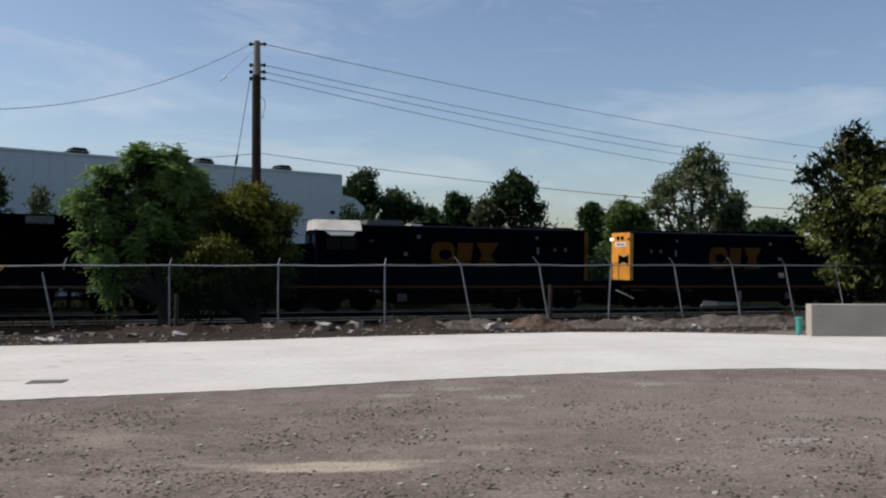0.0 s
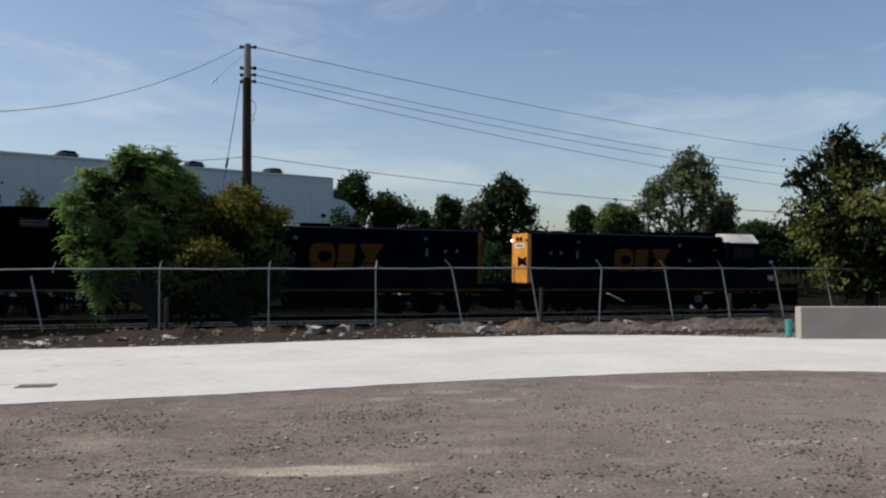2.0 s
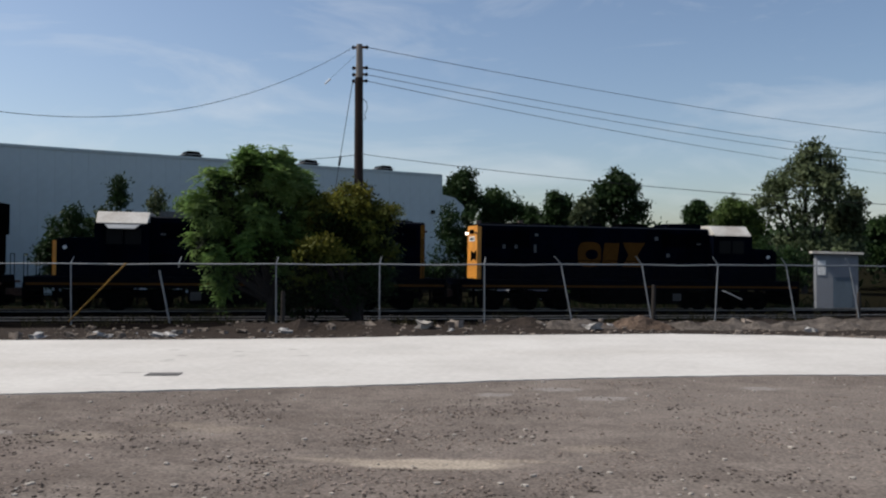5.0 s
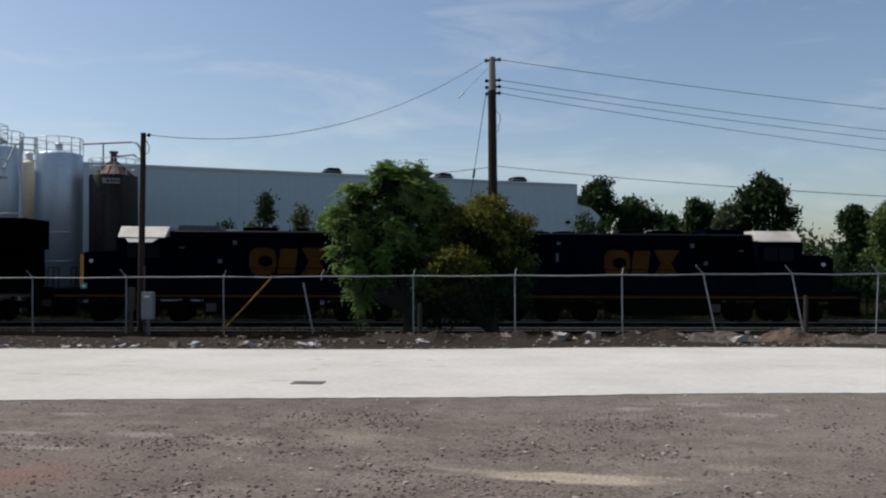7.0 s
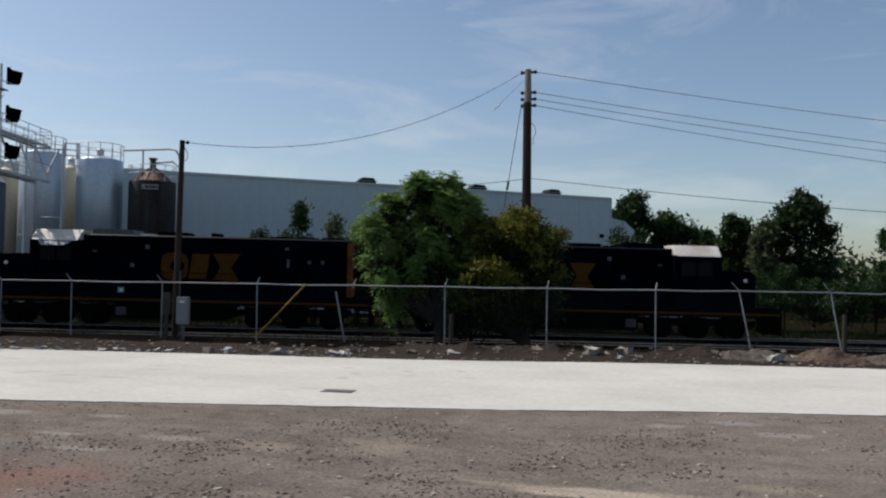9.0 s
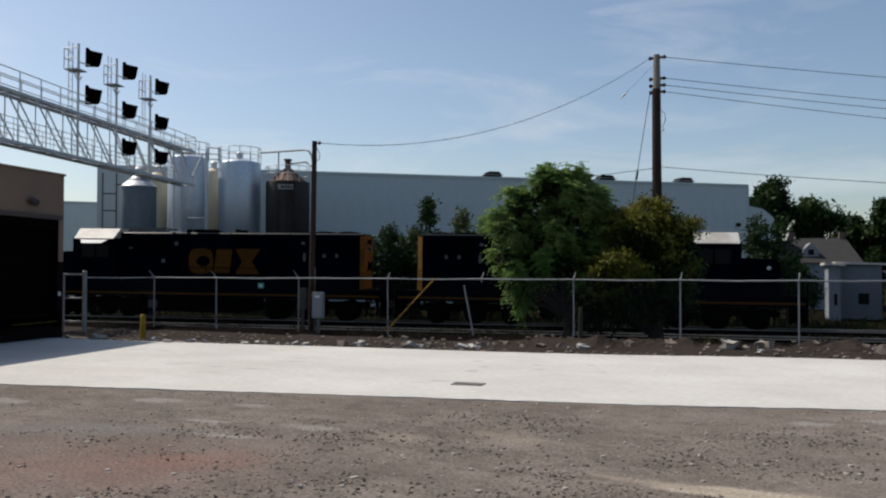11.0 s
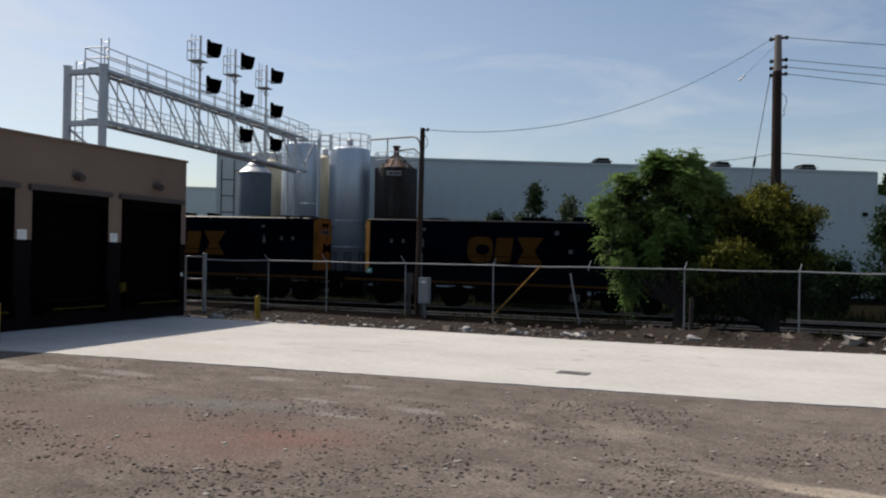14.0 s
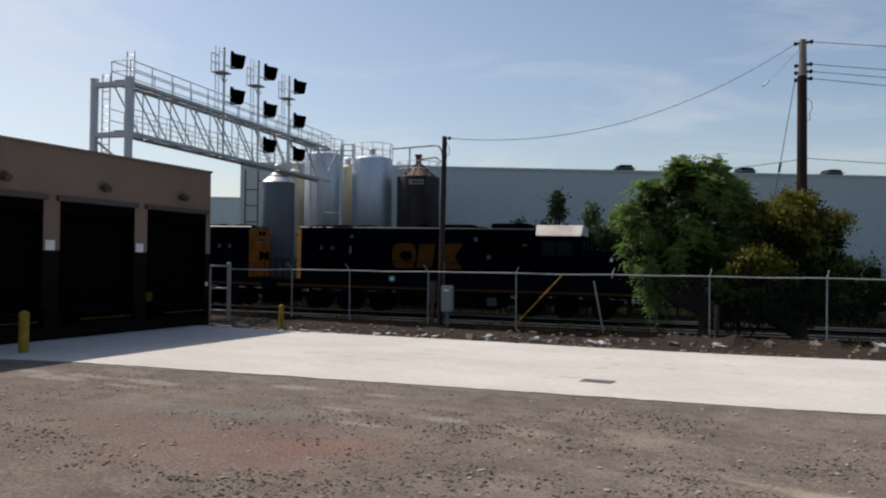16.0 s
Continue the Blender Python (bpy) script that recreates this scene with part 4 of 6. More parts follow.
def make_pole():
    root = thing("utility_pole", pose(PX, PY, ground_z(PX, PY) - 0.2), "tall weathered wooden utility pole with bleached top", "utility pole")
    h = PTOP - ground_z(PX, PY) + 0.2
    bm = B()
    tube(bm, (0, 0, 0), (0, 0, h - 1.35), 0.21, 0.165, n=14)
    part("shaft", bm, M["wood"], root)
    bm = B()
    tube(bm, (0.02, 0, h - 1.35), (0.02, 0, h), 0.15, 0.12, n=14)
    part("pole_top", bm, M["wood_pale"], root, "bleached upper section")
    for dz, w in ((0.12, 0.32), (0.95, 0.30), (1.22, 0.30), (1.48, 0.30)):
        bm = B()
        box(bm, -w * 0.75, -0.05, h - dz - 0.04, w, 0.05, h - dz + 0.04)
        part("bracket", bm, M["rust"], root)
        for x in (-w * 0.75, w):
            bm = B()
            tube(bm, (x - 0.05, 0, h - dz), (x + 0.06, 0, h - dz), 0.055, n=10)
            tube(bm, (x - 0.01, 0, h - dz), (x + 0.02, 0, h - dz), 0.085, n=10)
            part("insulator", bm, M["black"], root)
    # loose loop of wire on the flank
    bm = B()
    pts = [(0.17, -0.05, h - 2.2), (0.33, -0.05, h - 2.35), (0.36, -0.05, h - 2.6), (0.25, -0.05, h - 2.85), (0.3, -0.05, h - 3.0), (0.18, -0.05, h - 3.05)]
    for p, q in zip(pts, pts[1:]):
        tube(bm, p, q, 0.012, n=5)
    part("wire_loop", bm, M["wire"], root)
    bm = B()
    tube(bm, (-0.24, 0, h - 1.4), (-0.76, -0.1, h - 4.7), 0.013, n=6)
    tube(bm, (-0.76, -0.1, h - 4.7), (-1.75, -0.3, 0.3), 0.011, n=6)
    tube(bm, (-0.73, -0.1, h - 4.55), (-0.79, -0.1, h - 4.9), 0.045, n=8)
    part("guy_wire", bm, M["wire"], root)


make_pole()
P2X, P2Y = pol(36.7, 28.6)
P2TOP = 2.1 + 28.6 * math.tan(radians(8.9))


def make_pole_small():
    root = thing("utility_pole", pose(P2X, P2Y, -0.4), "short dark wooden utility pole beside the meter box", "utility pole")
    h = P2TOP + 0.4
    bm = B()
    tube(bm, (-0.06, 0, 0), (0.06, 0, h), 0.115, 0.085, n=12)
    part("shaft", bm, M["wood"], root)
    bm = B()
    tube(bm, (0.06, 0, h - 0.08), (0.26, 0, h - 0.08), 0.02, n=6)
    tube(bm, (0.24, 0, h - 0.12), (0.3, 0, h - 0.04), 0.05, n=8)
    part("insulator", bm, M["black"], root)
    bm = B()
    pts = [(0.1, -0.05, h - 0.1), (0.32, -0.05, h - 0.45), (0.3, -0.05, h - 0.65), (0.1, -0.05, h - 0.75)]
    for p, q in zip(pts, pts[1:]):
        tube(bm, p, q, 0.012, n=5)
    part("wire_loop", bm, M["wire"], root)
    bm = B()
    tube(bm, (0.14, -0.08, 0), (0.16, -0.08, 2.6), 0.03, n=8)
    part("conduit", bm, M["iron"], root)
    # meter cabinet on a post
    bx, by = P2X + 0.80, P2Y - 0.75
    cab = thing("meter_cabinet", pose(bx, by, -0.05, 0, 0, 20), "grey steel meter cabinet on a post", "cabinet")
    bm = B()
    box(bm, -0.05, -0.05, 0, 0.05, 0.05, 1.0)
    part("post", bm, M["grate"], cab)
    bm = B()
    box(bm, -0.19, -0.12, 0.55, 0.19, 0.12, 1.42, 0.02)
    part("housing", bm, M["galv"], cab)
    bm = B()
    box(bm, -0.16, -0.135, 0.60, 0.16, -0.12, 1.37, 0.004)
    part("door", bm, M["galv"], cab)
    bm = B()
    box(bm, -0.08, -0.142, 1.24, 0.08, -0.135, 1.31)
    part("notice", bm, M["white"], cab)
    back = thing("junction_box", pose(P2X - 0.15, P2Y - 0.35, -0.05, 0, 0, 20), "dull grey junction box strapped to the pole", "junction box")
    bm = B()
    box(bm, -0.13, -0.09, 0.8, 0.13, 0.09, 1.55, 0.02)
    part("housing", bm, M["iron"], back)
    bm = B()
    box(bm, -0.06, -0.04, 0, 0.06, 0.04, 0.8)
    part("post", bm, M["iron"], back)


make_pole_small()


def dirpt(az, el, r):
    x, y = pol(az, r)
    return x, y, 2.1 + r * math.tan(radians(el))


def make_wires():
    for dz, az, el in ((0.12, -24.6, 7.1), (0.95, -23.6, 6.1), (1.22, -23.3, 5.68), (1.48, -22.9, 5.0)):
        a = (PX + 0.3, PY, PTOP - dz)
        b = dirpt(az, el, 60.0)
        b = tuple(a[i] + (b[i] - a[i]) * 1.15 for i in range(3))
        cable("overhead_wire", a, b, 0.45, 0.013, "black overhead wire strung from the tall pole")
    a = dirpt(12.6, 7.0, 60.0)
    b = dirpt(-23.2, 3.4, 60.0)
    b = tuple(a[i] + (b[i] - a[i]) * 1.3 for i in range(3))
    cable("overhead_wire", a, b, 0.6, 0.022, "thin dark distant overhead wire")
    c = dirpt(20.5, 6.3, 60.0)
    cable("overhead_wire", c, a, 0.1, 0.022, "thin dark distant overhead wire")
    cable("overhead_wire", (PX - 0.25, PY, PTOP - 0.12), (P2X + 0.27, P2Y, P2TOP - 0.08), 1.15, 0.011, "black wire sagging between the two poles")
    # loose dead-end hanging beside the pole
    bm = B()
    p = dirpt(14.9, 12.05, 32.5)
    q = dirpt(13.1, 13.75, 33.0)
    tube(bm, p, q, 0.005, n=5)
    r2 = dirpt(15.25, 11.73, 32.4)
    rod = tagged(mesh_ob("dead_end_wire", bm, M["wire"]), "loose wire with a pale glass strain insulator", "cable")
    bm = B()
    tube(bm, p, r2, 0.035, 0.03, n=8)
    part("strain_insulator", bm, M["white"], rod, "pale shiny strain insulator")


make_wires()


# ---------------------------------------------------------------- warehouse behind the railway
WAZ, WD = 42.0, 62.0


def wh(az):
    """Metres along the warehouse front for an azimuth."""
    return -WD * math.tan(radians(az - WAZ))


def make_warehouse():
    m = pose(*fxy(0, WAZ, WD), -0.8, 0, 0, WAZ)
    root = thing("warehouse", m, "long windowless blue-grey metal warehouse with roof vents", "warehouse")
    x0, x1, H = wh(50.38), wh(7.22), 10.38
    # flank of upright ribbed panels
    n = 48
    step = (x1 - x0) / n
    bm = B()
    box(bm, x0, 0.03, 0, x1, 0.3, H - 0.15)
    part("wall", bm, M["corrug"], root)
    me = None
    for k in range(n):
        if me is None:
            bm = B()
            box(bm, 0.004, 0, 0, step - 0.004, 0.03, H - 0.2)
            ob = part("wall_panel", bm, M["corrug"], root)
            me = ob.data
        else:
            ob = new("wall_panel", me)
            ob.parent = root
        ob.location = (x0 + k * step, 0, 0)
    bm = B()
    box(bm, x0 - 0.1, -0.08, H - 0.2, x1 + 0.1, 0.4, H, 0.02)
    part("parapet_cap", bm, M["corrug"], root)
    for x in (x0 - 0.3, x1):
        bm = B()
        box(bm, x, 0.0, 0, x + 0.3, 30, H - 0.02)
        part("end_wall", bm, M["corrug"], root)
    bm = B()
    box(bm, x0, 0.3, H - 0.5, x1, 30, H - 0.25)
    part("roof", bm, M["shingle"], root)
    bm = B()
    box(bm, wh(50.4), 1.0, 0, wh(46.0), 12, H - 0.45)
    part("end_block", bm, M["corrug"], root)
    for az in (23.85, 15.95, 10.7):
        c = wh(az)
        bm = B()
        prism(bm, [(c - 0.6, H - 0.1), (c + 0.6, H - 0.1), (c + 0.64, H + 0.24), (c + 0.42, H + 0.50), (c - 0.42, H + 0.50), (c - 0.64, H + 0.24)], 0.6, 1.9)
        vent = part("roof_vent", bm, M["black"], root, "dark louvred roof vent")
        bm = B()
        box(bm, c - 0.76, 0.5, H + 0.22, c + 0.76, 2.0, H + 0.26)
        part("vent_hood", bm, M["galv"], vent)
    # lower lean-to at the end with a sloping roof
    bm = B()
    prism(bm, [(x1 + 0.3, 0), (x1 + 3.1, 0), (x1 + 3.1, 7.5), (x1 + 2.0, 8.3), (x1 + 0.3, 8.6)], 0.4, 8)
    part("lean_to", bm, M["corrug"], root)
    bm = B()
    box(bm, x1 - 1.0, -0.2, 6.7, x1 - 0.65, 0.0, 7.0)
    part("wall_lamp", bm, M["black"], root)
    # lower annexe further along
    m2 = pose(*pol(52, 86), -0.8, 0, 0, 45)
    an = thing("annexe", m2, "low pale grey industrial building beyond the tanks", "building")
    bm = B()
    box(bm, -12, 0, 0, 7, 12, 9.3)
    part("wall", bm, M["corrug"], an)
    bm = B()
    box(bm, -12.1, -0.1, 9.3, 7.1, 12.1, 9.5)
    part("parapet_cap", bm, M["white_steel"], an)


make_warehouse()


# ---------------------------------------------------------------- storage tanks
def tank(az, r, w_deg, top_el, material, label, dome=0.6, rail=True, ladder=True):
    x, y = pol(az, r)
    rad = r * math.tan(radians(w_deg / 2))
    top = 2.1 + r * math.tan(radians(top_el)) + 1.0
    root = thing("storage_tank", pose(x, y, -1.0, 0, 0, az), label, "storage tank", "storage tanks")
    bm = B()
    n = 40
    rings = [(0.3, rad), (top - 0.08, rad), (top, rad * 0.98), (top + dome * 0.6, rad * 0.6), (top + dome, rad * 0.12)]
    vs = [[bm.verts.new((rr * math.cos(2 * math.pi * k / n), rr * math.sin(2 * math.pi * k / n), z)) for k in range(n)] for z, rr in rings]
    for a, b in zip(vs, vs[1:]):
        for k in range(n):
            bm.faces.new((a[k], a[(k + 1) % n], b[(k + 1) % n], b[k]))
    bm.faces.new(vs[0][::-1])
    bm.faces.new(vs[-1])
    part("shell", bm, material, root, smooth=True)
    for k in range(1, int(top / 1.8)):
        bm = B()
        tube(bm, (0, 0, k * 1.8), (0, 0, k * 1.8 + 0.05), rad + 0.012, n=40, caps=False)
        part("seam_band", bm, material, root)
    bm = B()
    for k in range(6):
        a = k * math.pi / 3 + 0.3
        box(bm, rad * 0.85 * math.cos(a) - 0.1, rad * 0.85 * math.sin(a) - 0.1, -0.3, rad * 0.85 * math.cos(a) + 0.1, rad * 0.85 * math.sin(a) + 0.1, 0.35)
    part("support_legs", bm, M["galv"], root)
    bm = B()
    tube(bm, (0, 0, top + dome * 0.9), (0, 0, top + dome + 0.35), 0.22, n=12)
    tube(bm, (0, 0, top + dome + 0.35), (0, 0, top + dome + 0.5), 0.3, 0.1, n=12)
    part("vent_cap", bm, M["white_steel"] if material is not M["tank_rust"] else M["rust"], root)
    if rail:
        bm = B()
        for z in (0.5, 1.0):
            for k in range(24):
                a, b = 2 * math.pi * k / 24, 2 * math.pi * (k + 1) / 24
                tube(bm, (rad * math.cos(a), rad * math.sin(a), top + z), (rad * math.cos(b), rad * math.sin(b), top + z), 0.025, n=5, caps=False)
        for k in range(12):
            a = 2 * math.pi * k / 12
            tube(bm, (rad * math.cos(a), rad * math.sin(a), top - 0.05), (rad * math.cos(a), rad * math.sin(a), top + 1.0), 0.025, n=5)
        part("guard_rail", bm, M["white_steel"], root)
    if ladder:
        bm = B()
        for s in (-0.22, 0.22):
            tube(bm, (s - rad * 0.5, -rad - 0.05, 0.3), (s - rad * 0.5, -rad - 0.05, top + 0.9), 0.03, n=5)
        for k in range(int(top / 0.3)):
            tube(bm, (-0.22 - rad * 0.5, -rad - 0.05, 0.5 + 0.3 * k), (0.22 - rad * 0.5, -rad - 0.05, 0.5 + 0.3 * k), 0.015, n=4)
        part("ladder", bm, M["white_steel"], root)
    return root


tank(41.66, 57, 2.84, 7.25, M["tank"], "tall cylindrical brushed aluminium storage tank with domed top", 0.3, ladder=False)
tank(45.0, 57, 2.65, 7.45, M["tank"], "tall cylindrical blue-grey aluminium tank with railed top", 0.25)
tank(43.35, 59.5, 1.5, 6.6, M["tank_cream"], "cream-coloured cylindrical storage tank between silver ones", 0.3, False, False)
tank(38.42, 56, 2.98, 6.05, M["tank_rust"], "rust-streaked grey storage tank with conical top", 0.12, ladder=False)
silo = tank(48.1, 52, 2.2, 5.45, M["tank_grey"], "grey cylindrical silo with pale conical top", 0.75, False, False)
tank(46.9, 59.5, 1.6, 6.2, M["tank_cream"], "pale narrow storage tank behind the silo", 0.3, False, False)


def make_tank_extras():
    # pale cone and side ladder of the grey silo
    rad, top = 52 * math.tan(radians(1.1)), 2.1 + 52 * math.tan(radians(5.45)) + 1.0
    bm = B()
    tube(bm, (0, 0, top + 0.012), (0, 0, top + 0.82), rad * 1.05, rad * 0.16, n=40)
    part("cone_roof", bm, M["white_steel"], silo, "pale sheet-metal cone roof")
    bm = B()
    for q in (-2.0, -1.25):
        tube(bm, (q, -0.2, 0), (q, -0.2, top + 0.75), 0.045, n=6)
    for k in range(8):
        tube(bm, (-2.0, -0.2, 0.6 + k * 1.0), (-1.25, -0.2, 0.6 + k * 1.0), 0.04, n=6)
    tube(bm, (-1.25, -0.2, top + 0.1), (-0.9, 0, top + 0.1), 0.04, n=6)
    part("ladder", bm, M["iron"], silo, "dark steel side ladder")
    # rusty cone roof over the streaked tank, with a pale plate
    x, y = pol(38.42, 56)
    rad = 56 * math.tan(radians(1.49))
    top = 2.1 + 56 * math.tan(radians(6.05))
    roof = thing("tank_roof", pose(x, y, top + 0.012, 0, 0, 38.42), "rusty tan cone roof of the streaked tank", "tank roof")
    bm = B()
    tube(bm, (0, 0, 0), (0, 0, 0.86), rad * 0.82, rad * 0.16, n=40)
    part("cone", bm, M["rust_light"], roof)
    for k in range(10):
        a = k * math.pi / 5
        bm = B()
        tube(bm, (rad * 0.83 * math.cos(a), rad * 0.83 * math.sin(a), 0.02), (rad * 0.17 * math.cos(a), rad * 0.17 * math.sin(a), 0.89), 0.03, n=5)
        part("cone_rib", bm, M["rust"], roof)
    bm = B()
    tube(bm, (0, 0, 0.8), (0, 0, 1.45), 0.20, n=14)
    tube(bm, (0, 0, 1.45), (0, 0, 1.55), 0.28, n=14)
    part("vent_stack", bm, M["rust"], roof)
    bm = B()
    box(bm, -0.65, -rad - 0.06, -0.62, 0.35, -rad + 0.05, -0.30)
    part("plate", bm, M["litter"], roof, "pale weathered plate")
    for q, w in ((-0.42, 0.16), (-0.18, 0.12), (0.0, 0.14), (0.2, 0.1)):
        bm = B()
        box(bm, q, -rad - 0.07, -0.54, q + w, -rad - 0.06, -0.40)
        part("plate_bar", bm, M["black"], roof)
    # open ladder tower before the blue-grey tank
    x, y = pol(44.9, 54.6)
    tower = thing("ladder_tower", pose(x, y, -1.0, 0, 0, 44.9), "pale steel ladder tower against a tank", "ladder")
    h = 2.1 + 54.6 * math.tan(radians(7.95)) + 1.0
    for q in (-1.0, 1.0):
        bm = B()
        tube(bm, (q, 0, 0), (q, 0, h), 0.07, n=8)
        part("rail", bm, M["white_steel"], tower)
    bm = B()
    tube(bm, (0.8, 0, h - 0.1), (0.05, 0, h - 1.9), 0.06, n=6)
    part("brace", bm, M["white_steel"], tower)
    for a, b, z in ((-1.0, 1.0, h - 0.15), (-0.1, 1.0, h - 4.3), (-0.2, 1.0, h - 6.4)):
        bm = B()
        tube(bm, (a, 0, z), (b, 0, z), 0.05, n=6)
        part("rung", bm, M["white_steel"], tower)


make_tank_extras()


def make_pipe_bridge():
    root = thing("pipe_walkway", pose(0, 0, 0), "grey pipe and railed walkway linking the tank tops", "pipe")
    z = 2.1 + 57 * math.tan(radians(8.0))
    pts = [(*pol(40.3, 57), z), (*pol(37.3, 55), z), (*pol(37.0, 54.6), z - 0.12), (*pol(36.8, 54.4), z - 0.45), (*pol(36.72, 54.3), z - 1.0)]
    low = [(*pol(38.45, 56), z - 0.85), (*pol(37.2, 55), z - 0.8), (*pol(36.85, 54.4), z - 1.15)]
    for run in (pts, low):
        bm = B()
        for p, q in zip(run, run[1:]):
            tube(bm, p, q, 0.06, n=8)
        part("pipe", bm, M["galv"], root)
    bm = B()
    tube(bm, (*pol(39.05, 56.5), z - 2.2), (*pol(39.05, 56.5), z), 0.05, n=6)
    part("upright", bm, M["galv"], root)
    # railed crossing between the two tall tanks
    for dz in (-0.75, -0.4, 0.0):
        bm = B()
        tube(bm, (*pol(43.75, 55.4), z + dz), (*pol(42.95, 55.4), z + dz), 0.04, n=6)
        part("hand_rail", bm, M["white_steel"], root)
    for az in (43.75, 43.0):
        bm = B()
        tube(bm, (*pol(az, 55.4), z - 0.95), (*pol(az, 55.4), z + 0.02), 0.05, n=6)
        part("rail_post", bm, M["white_steel"], root)


make_pipe_bridge()


# ---------------------------------------------------------------- cantilever signal bridge
def signal_head(root, x, y, z, m_):
    bm = B()
    prism(bm, [(-0.36, -0.36), (0.20, -0.30), (0.26, -0.2), (0.36, 0.34), (-0.2, 0.40), (-0.24, 0.5), (-0.36, 0.5)], -0.08, 0.08)
    bg = part("signal_backboard", bm, M["black"], root, "black signal backboard with hooded lamps")
    bg.matrix_local = Matrix.Translation((x, y, z)) @ m_
    for k in (-0.16, 0.18):
        bm = B()
        tube(bm, (0, -0.08, k), (0, -0.28, k - 0.02), 0.11, 0.13, n=12, caps=False)
        tube(bm, (0, -0.08, k), (0, -0.11, k), 0.1, n=12)
        part("lamp_hood", bm, M["black"], bg)
    return bg


def make_gantry():
    x0, y0 = pol(57.85, 34.3)
    x1, y1 = pol(44.6, 50.9)
    L = math.hypot(x1 - x0, y1 - y0)
    ang = math.degrees(math.atan2(y1 - y0, x1 - x0))
    root = thing("signal_bridge", pose(x0, y0, 0, 0, 0, ang), "pale galvanised cantilever railway signal bridge with walkway", "signal bridge")
    W = 1.62                      # far truss stands on the +y side
    ZT, ZB = 9.15, 7.15
    S = M["white_steel"]

    def bar(name, a, b, r=0.06, n=6):
        bm = B()
        tube(bm, a, b, r, n=n)
        part(name, bm, S, root)

    T = 0.78                      # width of the truss, which starts at the nearer column
    for y in (0.0, W):
        bm = B()
        tube(bm, (0, y, -0.3), (0, y, ZT + 0.15), 0.16, n=14)
        box(bm, -0.35, y - 0.35, -0.3, 0.35, y + 0.35, 0.1)
        part("column", bm, S, root)
        bm = B()
        tube(bm, (0, y, ZT + 0.15), (0, y, ZT + 0.19), 0.18, n=14)
        part("column_cap", bm, S, root)
    for z in (ZT - 0.08, ZB - 0.08):
        bm = B()
        box(bm, -0.12, 0.0, z - 0.1, 0.12, W, z + 0.1, 0.02)
        part("portal_beam", bm, S, root)
    for y in (0.0, T):
        for z in (ZT, ZB):
            bm = B()
            box(bm, 0, y - 0.06, z - 0.06, L, y + 0.06, z + 0.06)
            part("chord", bm, S, root)
    n = 10
    for k in range(n):
        a, b = L * k / n, L * (k + 1) / n
        for y in (0.0, T):
            bar("web_upright", (b, y, ZB), (b, y, ZT), 0.028)
            bar("web_diagonal", (a, y, ZT), (b, y, ZB), 0.034)
        bar("cross_tie", (b, 0, ZB), (b, T, ZB), 0.035)
        bar("cross_tie", (b, 0, ZT), (b, T, ZT), 0.035)
    for z in (2.0, 4.0, 5.75):
        bar("column_brace", (0, 0, z), (0, W, z + 1.2), 0.05)
        if z < 5:
            bar("column_tie", (0, 0, z + 1.2), (0, W, z + 1.2), 0.06)
    # deck slats and hand rails
    for z in (ZT, ZB):
        bm = B()
        for k in range(int(L / 0.25)):
            box(bm, k * 0.25, 0.06, z + 0.07, k * 0.25 + 0.17, T - 0.06, z + 0.1)
        tagged(part("walkway_deck", bm, M["galv"], root), kind="stuff")
    for y in (-0.05, T + 0.05):
        for z in (0.45, 0.86):
            bar("hand_rail", (0, y, ZT + z), (L, y, ZT + z), 0.024)
        for k in range(15):
            bar("rail_post", (L * k / 14, y, ZT), (L * k / 14, y, ZT + 0.86), 0.024)
        for z in (0.5, 0.95):
            bar("hand_rail", (0, y, ZB + z), (L, y, ZB + z), 0.018)
        for k in range(1, 24):
            bar("rail_post", (L * k / 24, y, ZB), (L * k / 24, y, ZB + 0.95), 0.014)
    for x in (0.0, L):
        for z in (0.45, 0.86):
            bar("hand_rail", (x, -0.05, ZT + z), (x, T + 0.05, ZT + z), 0.024)
    # ladders: one up between the columns, one from deck to deck
    for q, y0_, y1_, lo, hi in ((-0.05, 0.85, 1.2, 0.2, ZT + 0.35), (0.5, 0.15, 0.5, ZB, ZT + 1.35)):
        for y in (y0_, y1_):
            bar("ladder_rail", (q, y, lo), (q, y, hi), 0.026)
        bm = B()
        for k in range(int((hi - lo) / 0.3)):
            tube(bm, (q, y0_, lo + 0.2 + 0.3 * k), (q, y1_, lo + 0.2 + 0.3 * k), 0.016, n=4)
        tagged(part("ladder_rungs", bm, S, root), kind="stuff")
    # three signal masts with heads
    face = Matrix.Rotation(radians(-ang + 62), 4, "Z")
    for az_m, heads, basket in ((51.1, ((50.95, 13.6), (50.94, 11.29)), 12.3), (48.9, ((48.69, 12.96), (48.76, 10.5), (48.86, 8.15)), 11.6), (46.9, ((46.77, 12.12), (46.8, 9.85), (46.83, 7.6)), 10.9)):
        # where the bearing meets the bridge
        t = radians(az_m)
        dx, dy = -math.sin(t), math.cos(t)
        ux, uy = (x1 - x0) / L, (y1 - y0) / L
        det = dx * -uy + ux * dy
        r = (x0 * -uy + ux * y0) / det
        s = (dx * y0 - dy * x0) / det
        s -= 0.66
        top = 2.1 + r * math.tan(radians(heads[0][1])) + 0.5
        low = ZB
        bar("signal_mast", (s - 0.35, 0, low), (s - 0.35, 0, top - 0.2), 0.055, 10)
        zb = 2.1 + r * math.tan(radians(basket))
        lt = 2.1 + r * math.tan(radians(heads[0][1] + 0.45))
        bm = B()
